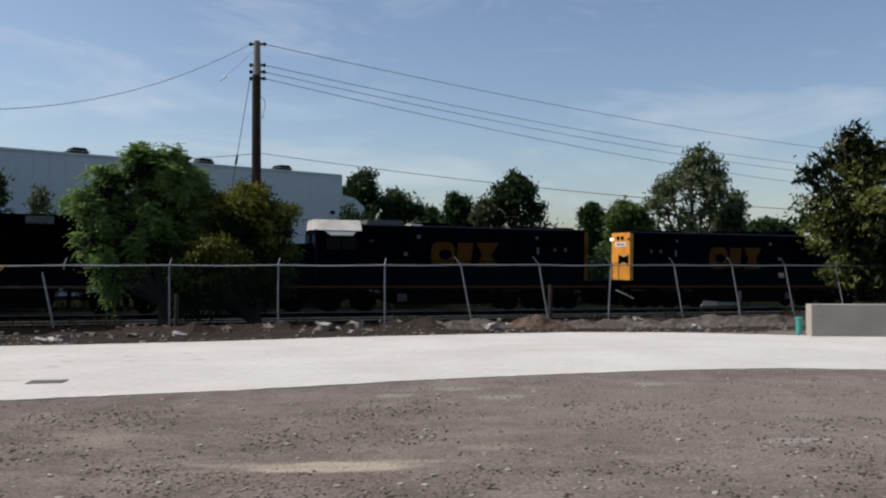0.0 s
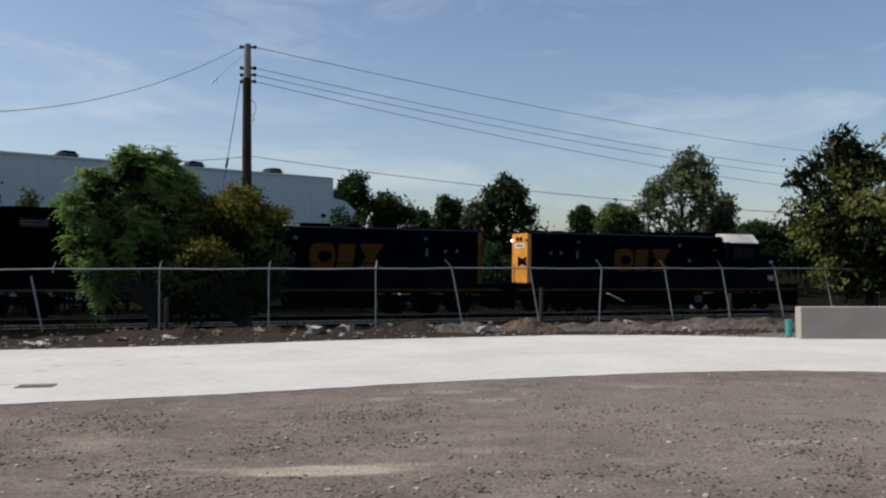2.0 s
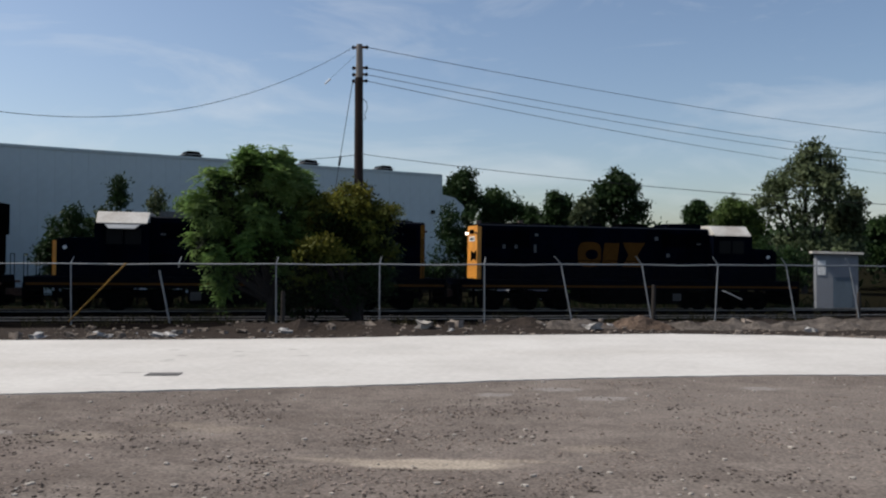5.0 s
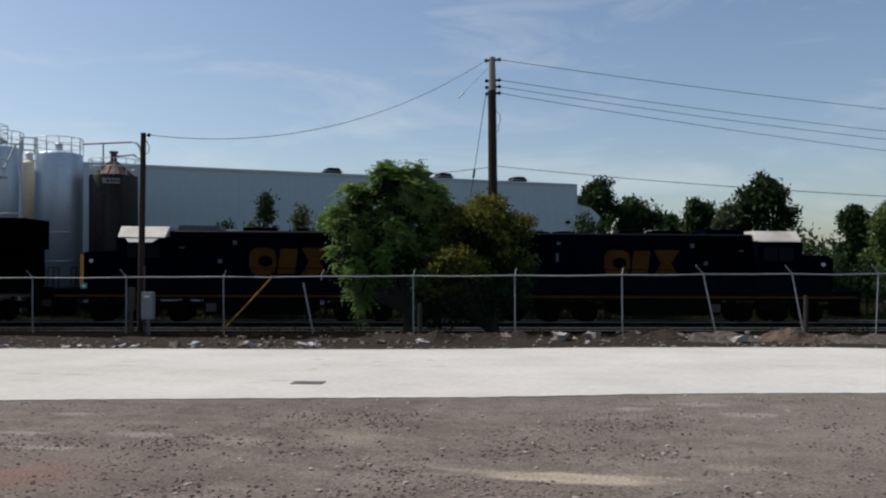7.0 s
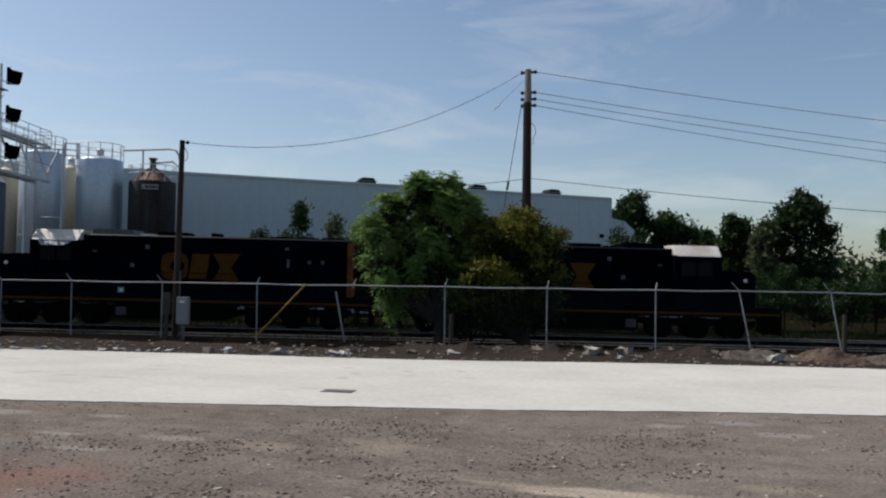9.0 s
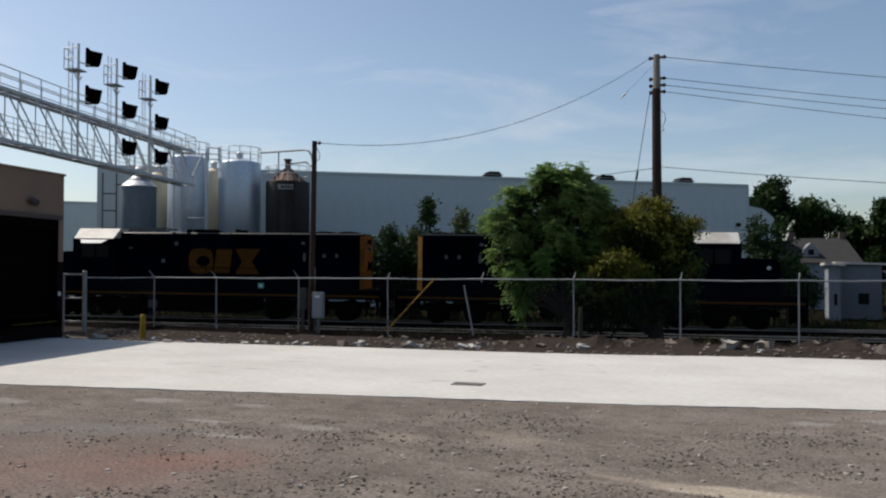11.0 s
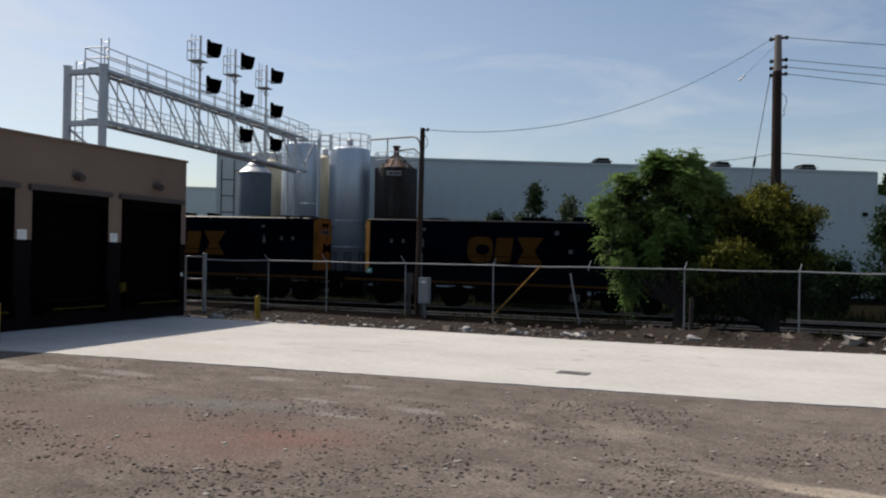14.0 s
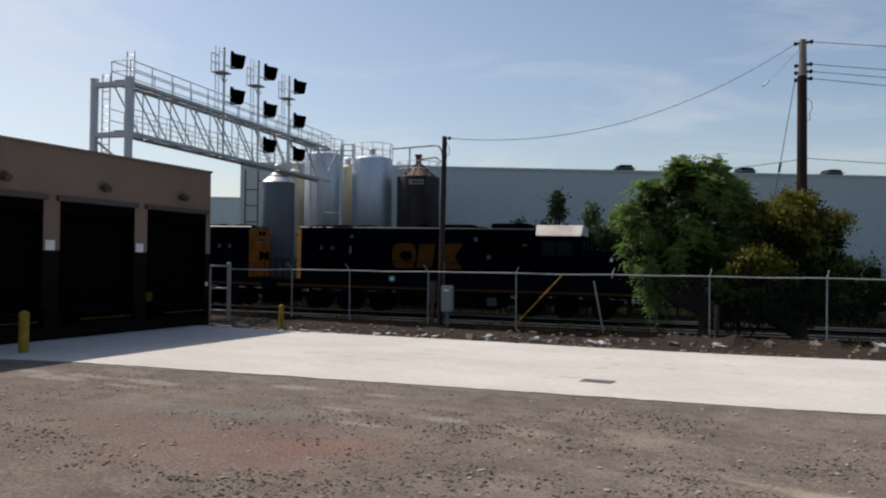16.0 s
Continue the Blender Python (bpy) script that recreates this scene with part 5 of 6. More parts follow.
        for k in range(6):
            box(bm, s - 0.88 + 0.12 * k, -0.32, zb, s - 0.80 + 0.12 * k, 0.36, zb + 0.04)
        part("service_basket", bm, M["galv"], root)
        for z, e in ((-0.14, 0.28), (-0.02, 0.1)):
            bm = B()
            tube(bm, (s - 0.35, 0, zb + z - 0.3), (s - 0.35 - e, 0, zb + z), 0.03, n=6)
            tube(bm, (s - 0.35, 0, zb + z - 0.3), (s - 0.35 + e, 0, zb + z), 0.03, n=6)
            part("basket_bracket", bm, S, root)
        for x, y in ((s - 0.88, -0.32), (s - 0.88, 0.36), (s - 0.2, 0.36), (s - 0.55, 0.36)):
            bar("basket_post", (x, y, zb), (x, y, zb + 0.95), 0.022, 5)
        for z in (0.5, 0.95):
            bar("basket_rail", (s - 0.88, -0.32, zb + z), (s - 0.88, 0.36, zb + z), 0.02, 5)
            bar("basket_rail", (s - 0.88, 0.36, zb + z), (s - 0.2, 0.36, zb + z), 0.02, 5)
        for q in (-0.62, -0.32):
            bar("ladder_rail", (s + q, 0.3, ZT), (s + q, 0.3, lt), 0.02)
        bm = B()
        for k in range(int((lt - 0.1 - ZT) / 0.3)):
            tube(bm, (s - 0.62, 0.3, ZT + 0.3 * k), (s - 0.32, 0.3, ZT + 0.3 * k), 0.014, n=4)
        tagged(part("ladder_rungs", bm, S, root), kind="stuff")
        for _, el in heads:
            z = 2.1 + r * math.tan(radians(el))
            z -= 0.22
            signal_head(root, s + 0.5, -0.25, z, face)
            bar("head_arm", (s - 0.35, 0, z - 0.3), (s + 0.5, -0.2, z - 0.3), 0.03)


make_gantry()


# ---------------------------------------------------------------- loading-dock building
BX, BY, BANG, BH = -22.55, 17.25, 14.5, 5.06


def make_dock():
    # x runs along the wall from the far corner towards the viewer, y into the building
    root = thing("dock_building", pose(BX, BY, 0, 0, 0, BANG - 90), "tan stucco loading-dock building with dark brown base and dock doors", "building")
    LEN, DEP = 23.2, 14.0
    doors = [(0.3 + 3.24 * k, 2.95 + 3.24 * k) for k in range(7)]
    head, wains, base = 3.66, 2.36, 0.75
    bm = B()
    edges = [0.0] + [v for d in doors for v in d] + [LEN]
    for i in range(0, len(edges), 2):
        box(bm, edges[i], -0.35, wains, edges[i + 1], 0, head)
    box(bm, 0, -0.35, head, LEN, 0, BH)
    part("upper_wall", bm, M["tan"], root, "tan stucco upper wall")
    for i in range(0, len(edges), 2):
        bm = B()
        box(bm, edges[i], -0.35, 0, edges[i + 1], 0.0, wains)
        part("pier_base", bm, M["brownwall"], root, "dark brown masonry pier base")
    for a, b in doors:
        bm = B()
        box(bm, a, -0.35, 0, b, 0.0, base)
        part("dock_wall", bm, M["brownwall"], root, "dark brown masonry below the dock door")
    bm = B()
    box(bm, -0.04, -0.4, BH, LEN, 0.05, BH + 0.07, 0.01)
    part("parapet_cap", bm, M["tan"], root)
    bm = B()
    box(bm, 0, -DEP, 0, 0.35, -0.35, BH)
    box(bm, LEN - 0.35, -DEP, 0, LEN, -0.35, BH)
    box(bm, 0, -DEP - 0.35, 0, LEN, -DEP, BH)
    part("rear_walls", bm, M["tan"], root)
    bm = B()
    box(bm, 0.35, -DEP, BH - 0.5, LEN - 0.35, -0.35, BH - 0.3)
    part("roof", bm, M["shingle"], root)
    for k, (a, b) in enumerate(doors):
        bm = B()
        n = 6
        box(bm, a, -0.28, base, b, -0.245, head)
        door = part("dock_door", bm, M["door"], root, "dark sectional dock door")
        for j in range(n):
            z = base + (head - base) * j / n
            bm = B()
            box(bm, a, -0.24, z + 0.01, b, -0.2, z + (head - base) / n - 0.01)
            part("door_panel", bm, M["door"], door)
        if k == 0:
            bm = B()
            box(bm, b - 0.16, 0.01, base + 0.12, b + 0.06, 0.09, base + 0.42, 0.01)
            part("control_box", bm, M["shaded_yellow"], root, "small yellow control box in shade-darkened paint")
        bm = B()
        box(bm, a - 0.14, 0, head, b + 0.14, 0.1, head + 0.14, 0.01)
        part("door_head_trim", bm, M["trim"], root)
        # linings added to darken the recessed reveals round the door
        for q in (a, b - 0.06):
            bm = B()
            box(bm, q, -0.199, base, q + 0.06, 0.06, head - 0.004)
            part("door_seal", bm, M["door"], root, "black lining added over the door reveal")
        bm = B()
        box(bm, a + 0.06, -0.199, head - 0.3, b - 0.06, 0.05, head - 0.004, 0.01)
        part("door_seal", bm, M["door"], root, "black lining added over the door reveal")
        bm = B()
        box(bm, a + 0.25, 0, base - 0.28, b - 0.25, 0.3, base - 0.04, 0.02)
        part("dock_leveller_lip", bm, M["black"], root)
        bm = B()
        box(bm, a + 0.35, 0.302, base - 0.24, b - 0.45, 0.312, base - 0.20)
        part("hazard_stripe", bm, M["shaded_yellow"], root)
        for x in (a + 0.02, b - 0.24):
            bm = B()
            box(bm, x, 0, 0.35, x + 0.22, 0.18, 0.9, 0.03)
            part("dock_bumper", bm, M["black"], root)
        # lamp over each pier
        x = (a + b) / 2 - 0.08
        lamp = B()
        tube(lamp, (x, 0, head + 0.50), (x, 0.22, head + 0.5), 0.05, n=8)
        tube(lamp, (x, 0.12, head + 0.5), (x, 0.30, head + 0.42), 0.13, 0.10, n=14)
        part("wall_lamp", lamp, M["trim"], root, "brown wall-mounted lamp")
        bm = B()
        box(bm, b + 0.17, 0, 2.36, b + 0.47, 0.015, 2.62)
        part("notice", bm, M["white"], root)
    bm = B()
    box(bm, 0.12, 0, 1.3, 0.22, 0.02, 1.42)
    part("notice", bm, M["white"], root)
    return root


make_dock()


def bollard(x, y, h, r, label):
    bm = B()
    tube(bm, (x, y, -0.1), (x, y, h - 0.06), r, n=16)
    tube(bm, (x, y, h - 0.06), (x, y, h), r, r * 0.5, n=16)
    tagged(mesh_ob("bollard", bm, M["bollard"], smooth=False), label, "bollard", "bollards")


bollard(-19.95, 18.1, 0.74, 0.085, "yellow steel bollard at the edge of the drive")
bollard(-18.55, 9.15, 0.95, 0.11, "yellow steel bollard beside the dock doors")


# ---------------------------------------------------------------- barrier, drain, pipe
def make_barrier():
    root = thing("concrete_barrier", pose(9.54, 21.15, 0.0, 0, 0, -2), "long pale precast concrete barrier wall", "barrier")
    for k in range(5):
        bm = B()
        box(bm, k * 3.0 + 0.008, 0, 0, k * 3.0 + 2.992, 0.38, 0.84, 0.012)
        part("barrier_block", bm, M["wallconc"], root)


make_barrier()


def make_drain():
    x, y = -6.54, 13.5
    root = thing("drain_grate", pose(x, y, 0.026, 0, 0, 10), "dark rectangular iron drain grate in the concrete", "drain")
    bm = B()
    box(bm, -0.29, -0.17, -0.03, 0.29, 0.17, 0.0)
    part("frame", bm, M["grate"], root)
    for k in range(9):
        bm = B()
        box(bm, -0.272 + k * 0.063, -0.15, -0.005, -0.232 + k * 0.063, 0.15, 0.005)
        part("bar", bm, M["grate"], root)


make_drain()
PIPE = (9.42, 21.6)
px, py = PIPE
bm = B()
tube(bm, (px, py, -0.1), (px, py, 0.42), 0.085, n=16)
tube(bm, (px, py, 0.42), (px, py, 0.48), 0.1, n=16)
tagged(mesh_ob("drain_pipe", bm, M["teal"]), "teal plastic pipe standing upright in the dirt", "pipe")


# ---------------------------------------------------------------- house and sheds beyond the railway
def make_house():
    x, y = pol(2.6, 74)
    z0 = ground_z(x, y)
    root = thing("house", pose(x, y, z0, 0, 0, 12), "small house with dark shingled gable roof and white dormer", "house")
    ez, rz = 2.1 + 74 * math.tan(radians(0.5)) - z0, 2.1 + 74 * math.tan(radians(2.15)) - z0
    bm = B()
    box(bm, -3.0, 0, 0, 2.6, 7, ez)
    part("wall", bm, M["siding"], root)
    bm = B()
    v = [bm.verts.new(q) for q in ((-3.2, -0.4, ez), (2.9, -0.4, ez), (-2.2, 3.5, rz), (2.3, 3.5, rz), (-3.2, 7.4, ez), (2.9, 7.4, ez))]
    for f in ((0, 1, 3, 2), (2, 3, 5, 4), (0, 2, 4), (1, 5, 3), (0, 4, 5, 1)):
        bm.faces.new([v[i] for i in f])
    bmesh.ops.recalc_face_normals(bm, faces=bm.faces)
    part("roof", bm, M["shingle"], root)
    bm = B()
    prism(bm, [(-1.5, ez + 0.5), (-0.3, ez + 0.5), (-0.3, ez + 1.05), (-0.9, ez + 1.65), (-1.5, ez + 1.05)], 0.4, 2.9)
    dormer = part("dormer", bm, M["siding"], root)
    bm = B()
    box(bm, -1.12, 0.36, ez + 0.65, -0.68, 0.4, ez + 1.1)
    part("window", bm, M["glass"], dormer)
    for cx in (-2.0, 2.0):
        bm = B()
        box(bm, cx - 0.22, 3.3, rz - 0.4, cx + 0.22, 3.75, rz + 0.5)
        part("chimney", bm, M["brick"], root)


make_house()


def shed(az, r, half, top_el, label, door=True):
    x, y = pol(az, r)
    z0 = ground_z(x, y)
    h = 2.1 + r * math.tan(radians(top_el)) - z0
    w = r * math.tan(radians(half))
    root = thing("shed", pose(x, y, z0, 0, 0, az + 4), label, "shed", "sheds beyond the railway")
    bm = B()
    box(bm, -w, 0, 0, w, 3.5, h - 0.15, 0.02)
    part("wall", bm, M["siding"], root)
    bm = B()
    prism(bm, [(-w - 0.25, h - 0.15), (w + 0.25, h - 0.22), (w + 0.25, h - 0.1), (-w - 0.25, h)], -0.35, 3.8)
    part("roof", bm, M["cream"], root)
    if door:
        bm = B()
        box(bm, -w * 0.2, -0.03, 0.05, w * 0.75, 0.0, 2.05)
        part("door", bm, M["tank_grey"], root)
        bm = B()
        box(bm, -w * 0.95, -0.03, h - 1.5, -w * 0.55, 0.0, h - 0.6)
        part("window", bm, M["white"], root)
    else:
        bm = B()
        box(bm, -w * 0.1, -0.03, 1.0, w * 0.4, 0.0, 1.7)
        part("window", bm, M["glass"], root)
    return root


shed(-18.8, 56, 1.2, 0.3, "small pale shed with flat white roof and grey door")
shed(0.55, 60, 1.2, 0.55, "pale blue-white shed with a small dark window", False)
shed(2.0, 57, 0.35, 0.5, "narrow cream hut beside the pale shed", False)


# ---------------------------------------------------------------- trees
def leaf_cloud(lobes, n_clumps, per, size, seed, spread, frond=0.0, gap=-0.42, stray=0.12):
    """Leaves gathered in sprays over the shells of ellipsoid lobes; frond is the length of a drooping spray."""
    rng = np.random.default_rng(seed)
    vols = np.array([l[3] * l[4] * l[5] for l in lobes]) ** 0.67
    pick = rng.choice(len(lobes), n_clumps, p=vols / vols.sum())
    L = np.array(lobes)[pick]
    d = rng.normal(size=(n_clumps, 3))
    d[:, 2] += 0.25
    d /= np.linalg.norm(d, axis=1)[:, None]
    rad = rng.uniform(0.2, 1.0, n_clumps) ** 0.4
    bump = 1 + rng.normal(0, stray, n_clumps)
    cen = L[:, :3] + d * L[:, 3:6] * (rad * bump)[:, None]
    q = cen / (5.0 * size + 0.25)
    keep = np.sin(q[:, 0] * 1.7 + seed) * np.sin(q[:, 1] * 1.9 + 1) * np.sin(q[:, 2] * 2.1 + 2) > gap
    cen, d = cen[keep], d[keep]
    m = len(cen)
    t = np.tile(np.linspace(0.0, 1.0, per), m)[:, None]
    c0, dd = np.repeat(cen, per, 0), np.repeat(d * np.array([1, 1, 0.6]), per, 0)
    jit = rng.normal(0, 1, (m * per, 3)) * spread * np.array([1, 1, 0.7])
    c = c0 + jit + dd * frond * t - np.array([0, 0, 1]) * frond * 0.75 * t * t
    n = len(c)
    a = rng.normal(size=(n, 3)) + dd * 0.8
    a[:, 2] -= 0.5
    a /= np.linalg.norm(a, axis=1)[:, None]
    b = np.cross(a, rng.normal(size=(n, 3)) * 0.8 + dd * 1.1 + np.array([0, 0, 0.8]))
    b /= np.linalg.norm(b, axis=1)[:, None]
    up = np.cross(a, b)
    s = (size * rng.uniform(0.6, 1.35, n))[:, None]
    v = np.stack([c - a * s * 0.5, c + b * s * 0.26 + up * s * 0.06, c + a * s * 0.65, c - b * s * 0.26 + up * s * 0.06], 1).reshape(-1, 3)
    return v, n


def frond_cloud(lobes, tips, seed, length, leaflet, fronds=7, pairs=6):
    """Boughs over ellipsoid lobes, each with rosettes of drooping feathered leaves: paired leaflets along each stalk."""
    rng = np.random.default_rng(seed)
    unit = lambda a: a / np.linalg.norm(a, axis=-1, keepdims=True)
    vols = np.array([l[3] * l[4] * l[5] for l in lobes]) ** 0.67
    boughs = tips // 8
    Lb = np.array(lobes)[rng.choice(len(lobes), boughs, p=vols / vols.sum())]
    d = rng.normal(size=(boughs, 3))
    d[:, 2] += 0.35
    d = unit(d)
    at = Lb[:, :3] + d * Lb[:, 3:6] * rng.uniform(0.62, 1.08, boughs)[:, None]
    tips = boughs * 8
    tip = np.repeat(at, 8, 0) + rng.normal(0, 0.13, (tips, 3))
    d = unit(np.repeat(d, 8, 0) + rng.normal(0, 0.3, (tips, 3)))
    up = np.array([0.0, 0.0, 1.0])
    way = unit(d[:, None] * 0.8 + rng.normal(size=(tips, fronds, 3)) * 0.75 + up * 0.3)
    ln = length * rng.uniform(0.6, 1.25, (tips, fronds))
    side = unit(np.cross(way, up) + 1e-4)
    out = []
    for j in range(pairs + 1):
        t = 0.22 + 0.78 * j / pairs
        p = tip[:, None] + way * (ln * t)[..., None] - up * (ln * 0.5 * t * t)[..., None]
        for f in (-1, 1) if j < pairs else (0,):
            a = unit(side * 0.9 * f + way * (0.5 if f else 1.0) - up * 0.3 + rng.normal(0, 0.12, way.shape))
            nrm = unit(up * 0.55 + d[:, None] * 0.8 + rng.normal(0, 0.4, way.shape))
            b = unit(np.cross(a, nrm))
            q = (leaflet * (1.1 - 0.5 * t) * rng.uniform(0.8, 1.25, ln.shape))[..., None]
            out.append(np.stack([p, p + a * q * 0.42 + b * q * 0.19, p + a * q, p + a * q * 0.42 - b * q * 0.19], 2).reshape(-1, 3))
    v = np.concatenate(out)
    return v, len(v) // 4


def leaf_mesh(name, v, n, material, parent):
    me = bpy.data.meshes.new(name)
    me.vertices.add(4 * n)
    me.vertices.foreach_set("co", v.astype(np.float32).ravel())
    me.loops.add(4 * n)
    me.loops.foreach_set("vertex_index", np.arange(4 * n, dtype=np.int32))
    me.polygons.add(n)
    me.polygons.foreach_set("loop_start", np.arange(0, 4 * n, 4, dtype=np.int32))
    me.polygons.foreach_set("loop_total", np.full(n, 4, dtype=np.int32))
    me.materials.append(material)
    me.update(calc_edges=True)
    ob = new(name, me)
    ob.parent = parent
    return tagged(ob, kind="stuff")


def ragged(lobes, seed):
    """Each lobe becomes a core and several smaller, uneven lobes round it, with gaps between."""
    rng = random.Random(seed)
    out = []
    for x, y, z, rx, ry, rz, m in lobes:
        out.append((x, y, z, rx * 0.62, ry * 0.62, rz * 0.62, m))
        for _ in range(8):
            a, b = rng.uniform(0, 6.283), math.asin(rng.uniform(-0.75, 1))
            k, q = rng.uniform(0.55, 0.88), rng.uniform(0.24, 0.44)
            out.append((x + rx * k * math.cos(a) * math.cos(b), y + ry * k * math.sin(a) * math.cos(b), z + rz * k * math.sin(b), rx * q, ry * q, rz * q * 0.85, m))
    return out


def tree(x, y, lobes, mats, label, seed, clumps=900, per=16, size=0.11, spread=0.16, trunk_r=0.14, category="tree", name="tree", frond=0.0, big=1.12, core=None, gap=-0.42, stray=0.12, feather=0, inner=900):
    """feather: rosettes of compound leaves in place of single ones. lobes: (dx, dy, z, rx, ry, rz, material index), with z above the ground at the foot."""
    z0 = ground_z(x, y) - 0.05
    root = thing(name, pose(x, y, z0), label, category)
    rnd = random.Random(seed)
    bm = B()
    low = min(l[2] - l[5] * 0.3 for l in lobes)
    fork = max(0.4, low * 0.6)
    tube(bm, (0, 0, 0), (0.05, 0, fork), trunk_r * 1.25, trunk_r, n=9)
    part("trunk", bm, M["bark"], root)
    bm = B()
    for l in lobes:
        mid = Vector((l[0] * 0.5 + rnd.uniform(-0.1, 0.1), l[1] * 0.5, fork + (l[2] - fork) * 0.45))
        tip = Vector((l[0], l[1], l[2]))
        tube(bm, (0.05, 0, fork - 0.05), mid, trunk_r * 0.8, trunk_r * 0.5, n=7)
        tube(bm, mid, tip, trunk_r * 0.5, trunk_r * 0.25, n=6)
        for _ in range(9):
            q = tip + Vector((rnd.uniform(-1, 1) * l[3], rnd.uniform(-1, 1) * l[4], rnd.uniform(-0.8, 1) * l[5])) * 0.8
            tube(bm, mid.lerp(tip, rnd.uniform(0.3, 1)), q, trunk_r * 0.2, trunk_r * 0.06, n=5)
    tagged(part("branchwork", bm, M["bark"], root), kind="stuff")
    # near-black leaf core stands in for the shade inside the crown
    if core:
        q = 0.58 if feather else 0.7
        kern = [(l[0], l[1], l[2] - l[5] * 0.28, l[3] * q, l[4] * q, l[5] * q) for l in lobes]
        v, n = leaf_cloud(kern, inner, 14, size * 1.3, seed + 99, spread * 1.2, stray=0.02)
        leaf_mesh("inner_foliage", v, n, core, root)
    lobes = ragged([(*l[:3], l[3] * big, l[4] * big, l[5] * big, l[6]) for l in lobes], seed)
    tot = sum((l[3] * l[4] * l[5]) ** 0.67 for l in lobes)
    for i, mt in enumerate(mats):
        ls = [l[:6] for l in lobes if l[6] == i]
        if not ls:
            continue
        share = sum((l[3] * l[4] * l[5]) ** 0.67 for l in ls) / tot
        if feather:
            v, n = frond_cloud(ls, int(feather * share), seed + i * 7, frond, size)
        else:
            v, n = leaf_cloud(ls, max(20, int(clumps * share)), per, size, seed + i * 7, spread, frond, gap, stray)
        leaf_mesh("crown", v, n, mt, root)
    return root


def lobe(az0, r0, az, el, r, w, h, m=0, dep=None):
    """A lobe at a bearing and height angle, relative to a foot at az0, r0; w, h are half sizes in metres."""
    x0, y0 = pol(az0, r0)
    x, y = pol(az, r)
    z = 2.1 + r * math.tan(radians(el)) - (ground_z(x0, y0) - 0.05)
    return (x - x0, y - y0, z, w, dep or w, h, m)


# green tree and yellowing shrub-tree behind the fence
tree(*pol(19.0, 27.6), [
    lobe(19.0, 27.6, 18.60, 5.75, 27.7, 0.6, 0.5), lobe(19.0, 27.6, 20.30, 5.85, 27.3, 0.62, 0.48), lobe(19.0, 27.6, 17.50, 4.85, 27.7, 0.5, 0.6), lobe(19.0, 27.6, 22.10, 4.65, 27.3, 0.55, 0.45), lobe(19.0, 27.6, 19.30, 4.25, 27.7, 0.8, 0.7), lobe(19.0, 27.6, 22.70, 2.95, 27.3, 0.5, 0.5), lobe(19.0, 27.6, 21.60, 2.25, 27.7, 0.7, 0.5), lobe(19.0, 27.6, 19.90, 2.85, 27.3, 0.5, 0.45), lobe(19.0, 27.6, 17.50, 2.85, 27.7, 0.65, 0.65), lobe(19.0, 27.6, 23.10, 0.95, 27.3, 0.5, 0.45), lobe(19.0, 27.6, 21.70, 0.35, 27.7, 0.75, 0.55), lobe(19.0, 27.6, 19.90, 0.75, 27.3, 1.0, 0.65), lobe(19.0, 27.6, 17.70, 0.55, 27.7, 0.8, 0.75), lobe(19.0, 27.6, 22.60, -0.5, 27.3, 0.42, 0.38), lobe(19.0, 27.6, 22.20, -1.45, 27.7, 0.34, 0.32)],
    [M["leaf_a"]], "broad green tree with drooping compound leaves behind the fence", 11, size=0.19, frond=0.55, big=1.0, core=M["leaf_shade"], feather=840, inner=700, spread=0.1)
# lobes of index 1 take dark leaves, painting the crown's shaded underside
tree(*pol(13.2, 27.8), [
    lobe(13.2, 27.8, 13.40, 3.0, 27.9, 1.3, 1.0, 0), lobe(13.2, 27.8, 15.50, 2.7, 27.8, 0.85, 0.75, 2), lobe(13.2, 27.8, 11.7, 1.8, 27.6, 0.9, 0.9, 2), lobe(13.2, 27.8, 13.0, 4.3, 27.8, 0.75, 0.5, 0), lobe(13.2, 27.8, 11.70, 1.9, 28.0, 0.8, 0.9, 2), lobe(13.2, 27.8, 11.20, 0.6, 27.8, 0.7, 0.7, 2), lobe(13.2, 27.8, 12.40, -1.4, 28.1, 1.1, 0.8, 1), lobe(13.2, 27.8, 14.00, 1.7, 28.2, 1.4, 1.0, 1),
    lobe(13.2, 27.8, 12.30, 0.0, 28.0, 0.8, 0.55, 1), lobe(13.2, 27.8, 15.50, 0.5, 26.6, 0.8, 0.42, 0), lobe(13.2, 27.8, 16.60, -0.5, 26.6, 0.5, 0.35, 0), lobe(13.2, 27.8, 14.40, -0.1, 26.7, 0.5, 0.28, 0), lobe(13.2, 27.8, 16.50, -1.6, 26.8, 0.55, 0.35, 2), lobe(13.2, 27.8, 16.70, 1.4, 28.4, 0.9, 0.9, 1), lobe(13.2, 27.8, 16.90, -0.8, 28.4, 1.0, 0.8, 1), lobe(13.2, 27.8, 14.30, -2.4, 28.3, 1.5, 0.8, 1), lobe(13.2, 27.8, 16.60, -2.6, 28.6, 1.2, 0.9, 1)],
    [M["leaf_b"], M["leaf_c"], M["leaf_h"]], "bushy yellow-green tree with dark lower foliage behind the fence", 23, clumps=2500, per=26, size=0.12, spread=0.135, frond=0.16, big=1.02, core=M["leaf_shade"], gap=-0.2, trunk_r=0.2, stray=0.06)
